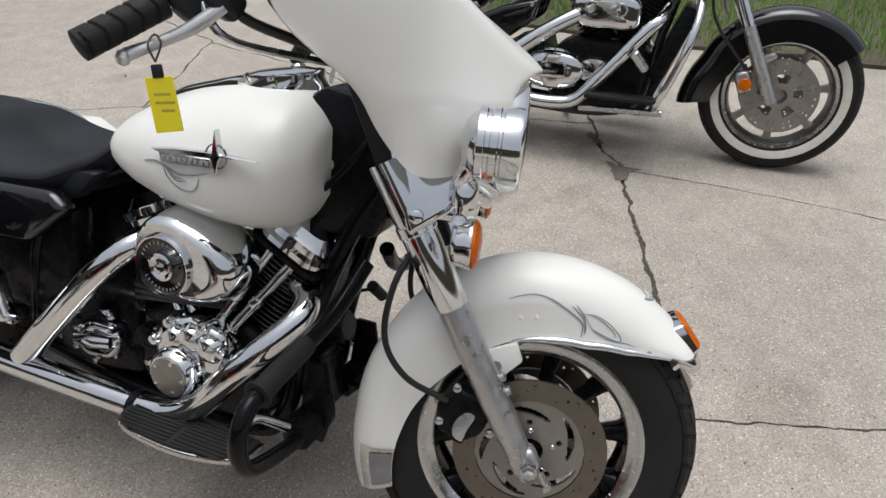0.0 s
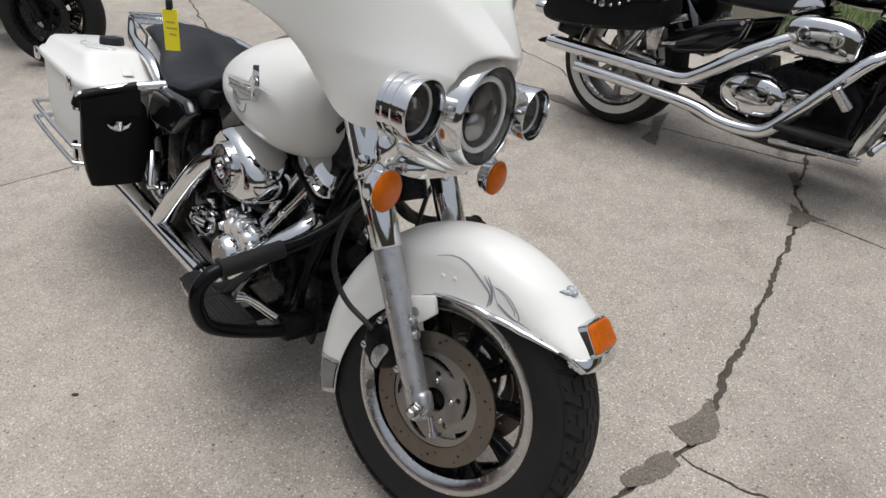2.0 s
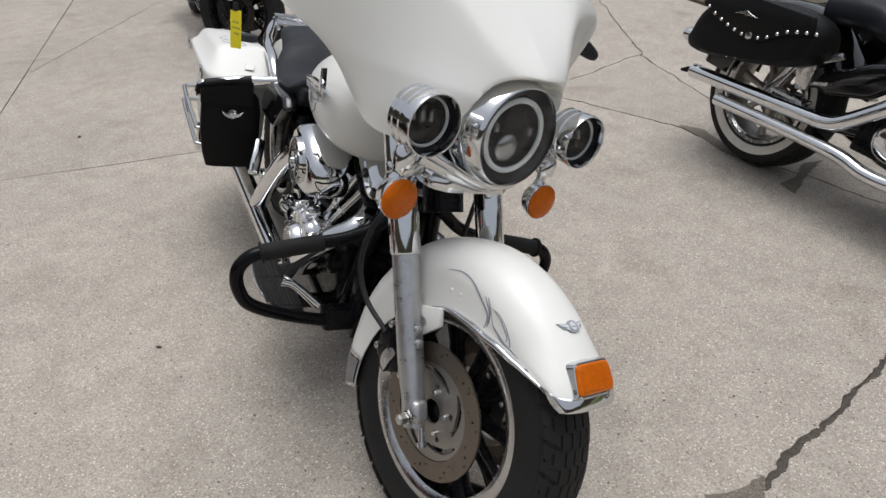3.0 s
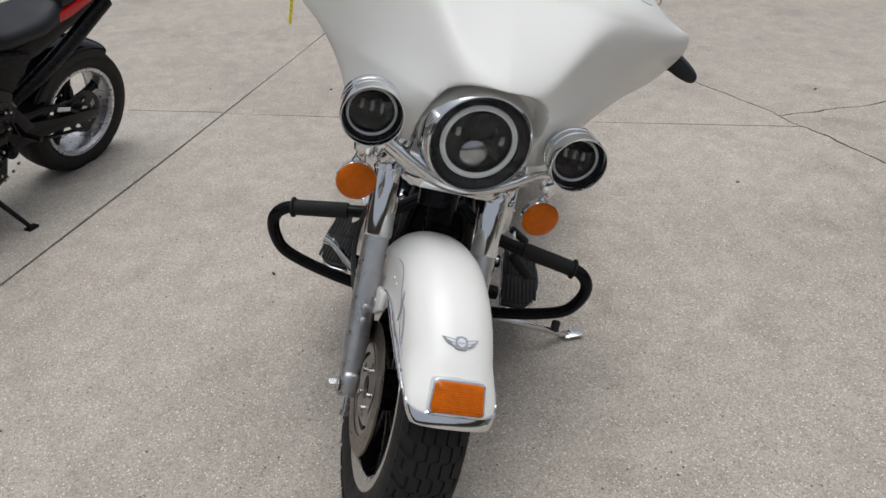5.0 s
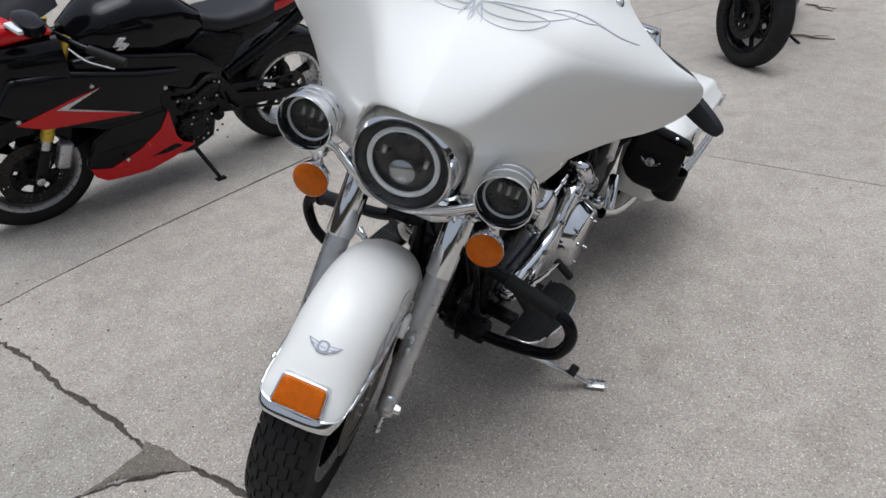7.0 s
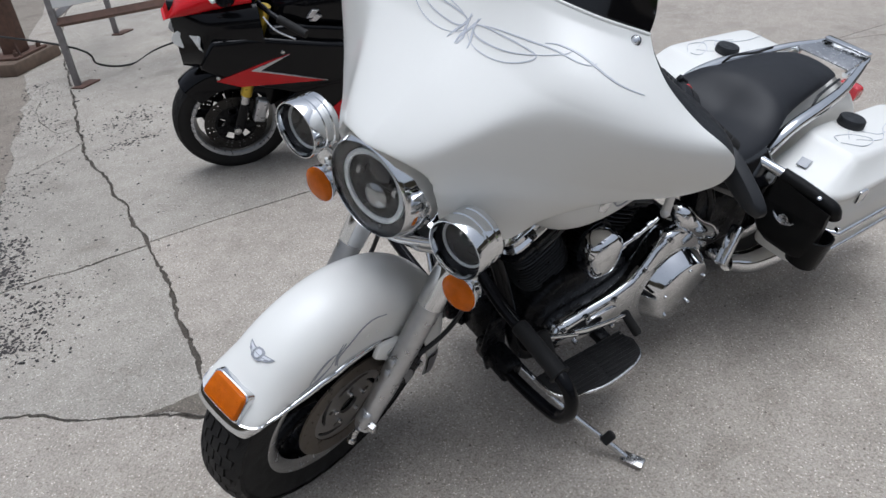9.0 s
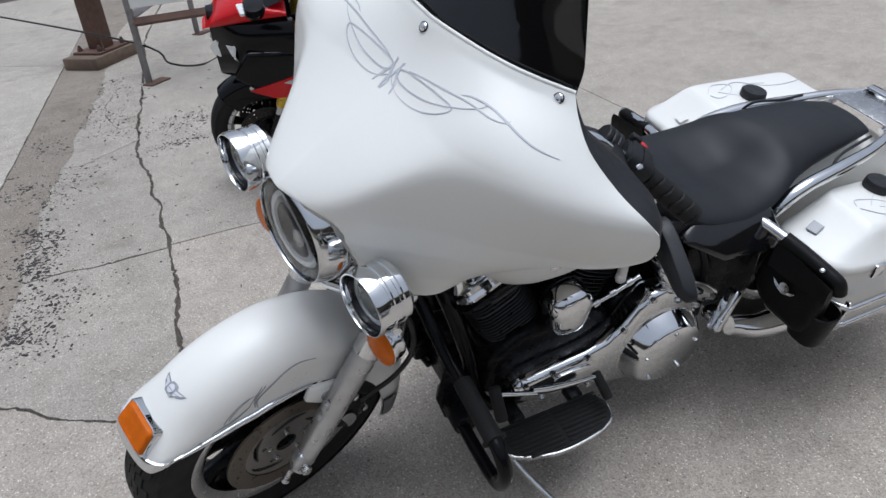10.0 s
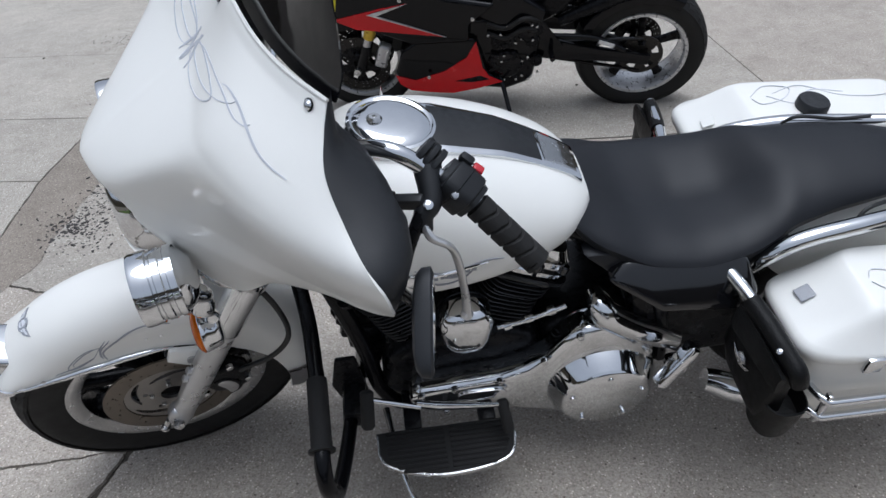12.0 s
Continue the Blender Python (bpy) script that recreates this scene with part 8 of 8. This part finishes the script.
for x, y, turn in ((-4.03, 3.12, 58), (-4.95, 3.41, 20)):
    tw = thing("twig", pose(x, y, 0.008, 0, 0, turn), "small dark broken twig on the concrete", "twig", "twigs on the concrete")
    part("stick", tube([(-0.15, 0, 0), (-0.05, 0.03, 0.004), (0.04, 0.0, 0.002), (0.16, 0.03, 0)], [0.006, 0.008, 0.006, 0.003], 7), TIMBER, tw)
    part("fork", tube([(0.0, 0.015, 0.003), (0.04, 0.07, 0.002), (0.10, 0.10, 0)], [0.005, 0.004, 0.002], 6), TIMBER, tw)

def on_strip(y):
    """The x of the ragged edge between dirt strip and slabs."""
    return float(np.interp(y, [-4.95, -3.27, -1.50, -0.25, 0.5], [-2.1, -1.2, -0.12, 0.51, 1.2]))


def crumb(bm, x, y, r, flat, rnd):
    bmesh.ops.create_icosphere(bm, subdivisions=1, radius=r, matrix=pose(x, y, r * flat * 0.5, rnd.uniform(-14, 14), rnd.uniform(-14, 14), rnd.uniform(0, 360)) @ Matrix.Diagonal((1, rnd.uniform(0.4, 0.9), flat, 1)))


pebbles = bmesh.new()
rnd = random.Random(11)
for k in range(420):
    crumb(pebbles, rnd.uniform(-3.2, 1.9), rnd.uniform(-3.2, 3.8), rnd.uniform(0.0015, 0.0042) if k > 12 else rnd.uniform(0.006, 0.011), 0.6, rnd)
tagged(part("loose_grit", pebbles, DIRT, None), "loose dark grit and crumbs on the concrete", "grit", kind="stuff")
flakes = bmesh.new()
rnd = random.Random(23)
n = 0
while n < 1500:
    y = rnd.uniform(-3.6, -0.2)
    off = abs(rnd.gauss(0, 0.20)) if rnd.random() < 0.7 else rnd.uniform(-0.35, 1.0)
    x = on_strip(y) - off + 0.03
    if noise.noise(Vector((x * 2.6, y * 2.6, 3.0))) < rnd.uniform(-0.25, 0.35):
        continue
    n += 1
    crumb(flakes, x, y, rnd.uniform(0.002, 0.0065) if rnd.random() < 0.88 else rnd.uniform(0.0065, 0.012), 0.3, rnd)
for k in range(170):
    a, b = rnd.gauss(0, 0.16), rnd.gauss(0, 0.12)
    crumb(flakes, -1.18 + a, -2.08 + b - 0.5 * a, rnd.uniform(0.003, 0.009), 0.3, rnd)
for k in range(90):
    crumb(flakes, -0.16 + rnd.gauss(0, 0.12), -2.98 + rnd.gauss(0, 0.09), rnd.uniform(0.003, 0.008), 0.3, rnd)
# dense beds of crumbs where the strip has broken up
for cx, cy, sx, sy, count in ((0.00, -1.22, 0.05, 0.10, 260), (0.12, -0.96, 0.05, 0.08, 260), (0.36, -0.45, 0.06, 0.09, 260), (0.17, -0.58, 0.06, 0.06, 90), (-0.16, -1.84, 0.08, 0.10, 130), (-0.52, -2.45, 0.08, 0.14, 90), (-1.34, -2.18, 0.12, 0.08, 110), (-1.02, -1.78, 0.10, 0.05, 110)):
    for k in range(count):
        crumb(flakes, cx + rnd.gauss(0, sx), cy + rnd.gauss(0, sy), rnd.uniform(0.003, 0.0075) if k % 6 else rnd.uniform(0.007, 0.013), 0.3, rnd)
tagged(part("tar_crumbs", flakes, TAR, None), "dark tar crumbs scattered beside the dirt strip", "tar crumbs", kind="stuff")

# ---- lawn behind the cruiser ----
LAWN = [(-2.6, 6.30), (-2.06, 6.04), (0.0, 5.05), (1.0, 4.56), (1.46, 4.36), (1.77, 4.24), (2.14, 4.20), (2.57, 4.00), (3.4, 3.70), (9, 1.8)]
line = jagged(LAWN, 0.03, 31)
tagged(part("lawn", plate([(p.x, p.y) for p in line] + [(60, 1.8), (60, 60), (-30, 60), (-30, 20)], -0.01, 0.025, "z", 0), SOIL, None), "soil of the lawn edge behind the cruiser", "lawn", kind="structure")
blades = bmesh.new()
rnd = random.Random(5)
n = 0
while n < 26000:
    x, y = rnd.uniform(0.3, 5.0), rnd.uniform(3.6, 6.8)
    e = float(np.interp(x, [p[0] for p in LAWN], [p[1] for p in LAWN]))
    if y < e + 0.02 or rnd.random() > 0.30 + (y - e) * 2.2:
        continue
    n += 1
    h, a, b = rnd.uniform(0.03, 0.085), rnd.uniform(0, 6.28), rnd.uniform(-0.03, 0.03)
    c, s = math.cos(a) * 0.0035, math.sin(a) * 0.0035
    v = [blades.verts.new(q) for q in ((x - c, y - s, 0.02), (x + c, y + s, 0.02), (x + b, y + b * math.sin(a * 3), 0.02 + h))]
    blades.faces.new(v)
tagged(part("grass", blades, GRASS, None), "short green grass with bare soil along its edge", "grass", kind="stuff")

# unseen ring at a distance round the yard, added to darken the chrome's reflections
ringm = bmesh.new()
N = 96
rows = []
for k in range(N):
    a = 2 * math.pi * k / N
    r = 26 + 1.5 * math.sin(5 * a)
    # higher towards the touring bike's right rear, for darker reflections on that side
    h = 4.6 + 4.5 * max(0.0, math.cos(a - 4.2)) ** 2 + 1.4 * noise.noise(Vector((math.cos(a) * 3, math.sin(a) * 3, 0))) + 0.8 * noise.noise(Vector((math.cos(a) * 14, math.sin(a) * 14, 4)))
    rows.append([(r * math.cos(a), r * math.sin(a), -0.3), (r * math.cos(a), r * math.sin(a), h), ((r + 0.5) * math.cos(a), (r + 0.5) * math.sin(a), h), ((r + 0.5) * math.cos(a), (r + 0.5) * math.sin(a), -0.3)])
tagged(part("backdrop", skin(rows, loop=True), SOIL, None), "unseen dark ring round the yard, added to darken chrome reflections", "backdrop", kind="structure")


# ---- slabs of the yard ----
from mathutils.geometry import delaunay_2d_cdt


def side_of_edge(p):
    for a, b in zip(EDGE, EDGE[1:]):
        if a[1] <= p.y <= b[1]:
            return p.x - (a[0] + (b[0] - a[0]) * (p.y - a[1]) / (b[1] - a[1]))
    return 1


# crumbled dark patches along the cracks
grit = bmesh.new()
rnd = random.Random(41)
for outline, seed in (([(0.66, 1.56), (0.70, 1.45), (0.70, 1.41), (0.65, 1.35), (0.62, 1.36), (0.58, 1.39), (0.63, 1.46)], 1), ([(0.60, 1.31), (0.64, 1.28), (0.60, 1.21), (0.54, 1.15), (0.52, 1.17), (0.56, 1.23)], 2),
                      ([(0.01, 3.13), (0.03, 3.23), (0.0, 3.42), (0.05, 3.50), (0.06, 3.32), (0.10, 3.08)], 3), ([(-0.65, 3.45), (-0.52, 3.47), (-0.34, 3.36), (-0.23, 3.24), (-0.41, 3.33), (-0.55, 3.40)], 4),
                      ([(0.71, 2.80), (0.76, 2.74), (0.86, 2.71), (0.80, 2.68), (0.77, 2.61), (0.72, 2.61), (0.73, 2.72)], 5), ([(0.67, 3.06), (0.70, 3.10), (0.74, 2.96), (0.70, 2.97)], 6), ([(0.12, 0.34), (0.15, 0.44), (0.21, 0.54), (0.22, 0.46), (0.27, 0.33), (0.33, 0.28), (0.24, 0.33), (0.16, 0.36)], 7)):
    ring_line = [p for p in jagged(outline + outline[:1], 0.010, 60 + seed)][:-1]
    bm = bmesh.new()
    vs, _, tris, _, _, _ = delaunay_2d_cdt([p.to_2d() for p in ring_line], [], [list(range(len(ring_line)))], 1, 1e-5)
    vs = [bm.verts.new((v.x, v.y, 0.003)) for v in vs]
    for t in tris:
        bm.faces.new([vs[i] for i in t])
    part("crumbled_patch", bm, PATCH, ground, angle=20)
    mid = sum(ring_line, Vector()) / len(ring_line)
    for p in ring_line:
        for k in range(3):
            q = mid.lerp(p, rnd.uniform(0.1, 1.06)) + Vector((rnd.uniform(-0.010, 0.010), rnd.uniform(-0.010, 0.010), 0))
            crumb(grit, q.x, q.y, rnd.uniform(0.0012, 0.0038), 0.5, rnd)
tagged(part("crack_grit", grit, GRIT, None), "dark crumbs along the broken crack edges", "grit", kind="stuff")

for poly in slabs:
    c = sum(poly, Vector()) / len(poly)
    far = side_of_edge(c) > 0.02
    bm = bmesh.new()
    top = [bm.verts.new(p) for p in poly]
    low = [bm.verts.new(p + Vector((0, 0, -0.02))) for p in poly]
    for i in range(len(top)):
        j = (i + 1) % len(top)
        bm.faces.new((top[j], top[i], low[i], low[j]))
    vs, _, tris, _, _, _ = delaunay_2d_cdt([p.to_2d() for p in poly], [], [list(range(len(poly)))], 1, 1e-5)
    vs = [bm.verts.new((v.x, v.y, 0)) for v in vs]
    for t in tris:
        bm.faces.new([vs[i] for i in t])
    tar = not far and c.y < 0.2 and c.x > -1.6 and c.y > -5
    strip = not far and side_of_edge(c) > -0.33 and c.y < 0.3
    part("slab", bm, SLAB_PALE if far else DIRT_STRIP if strip else SLAB_TAR if tar else SLAB, ground, angle=20)
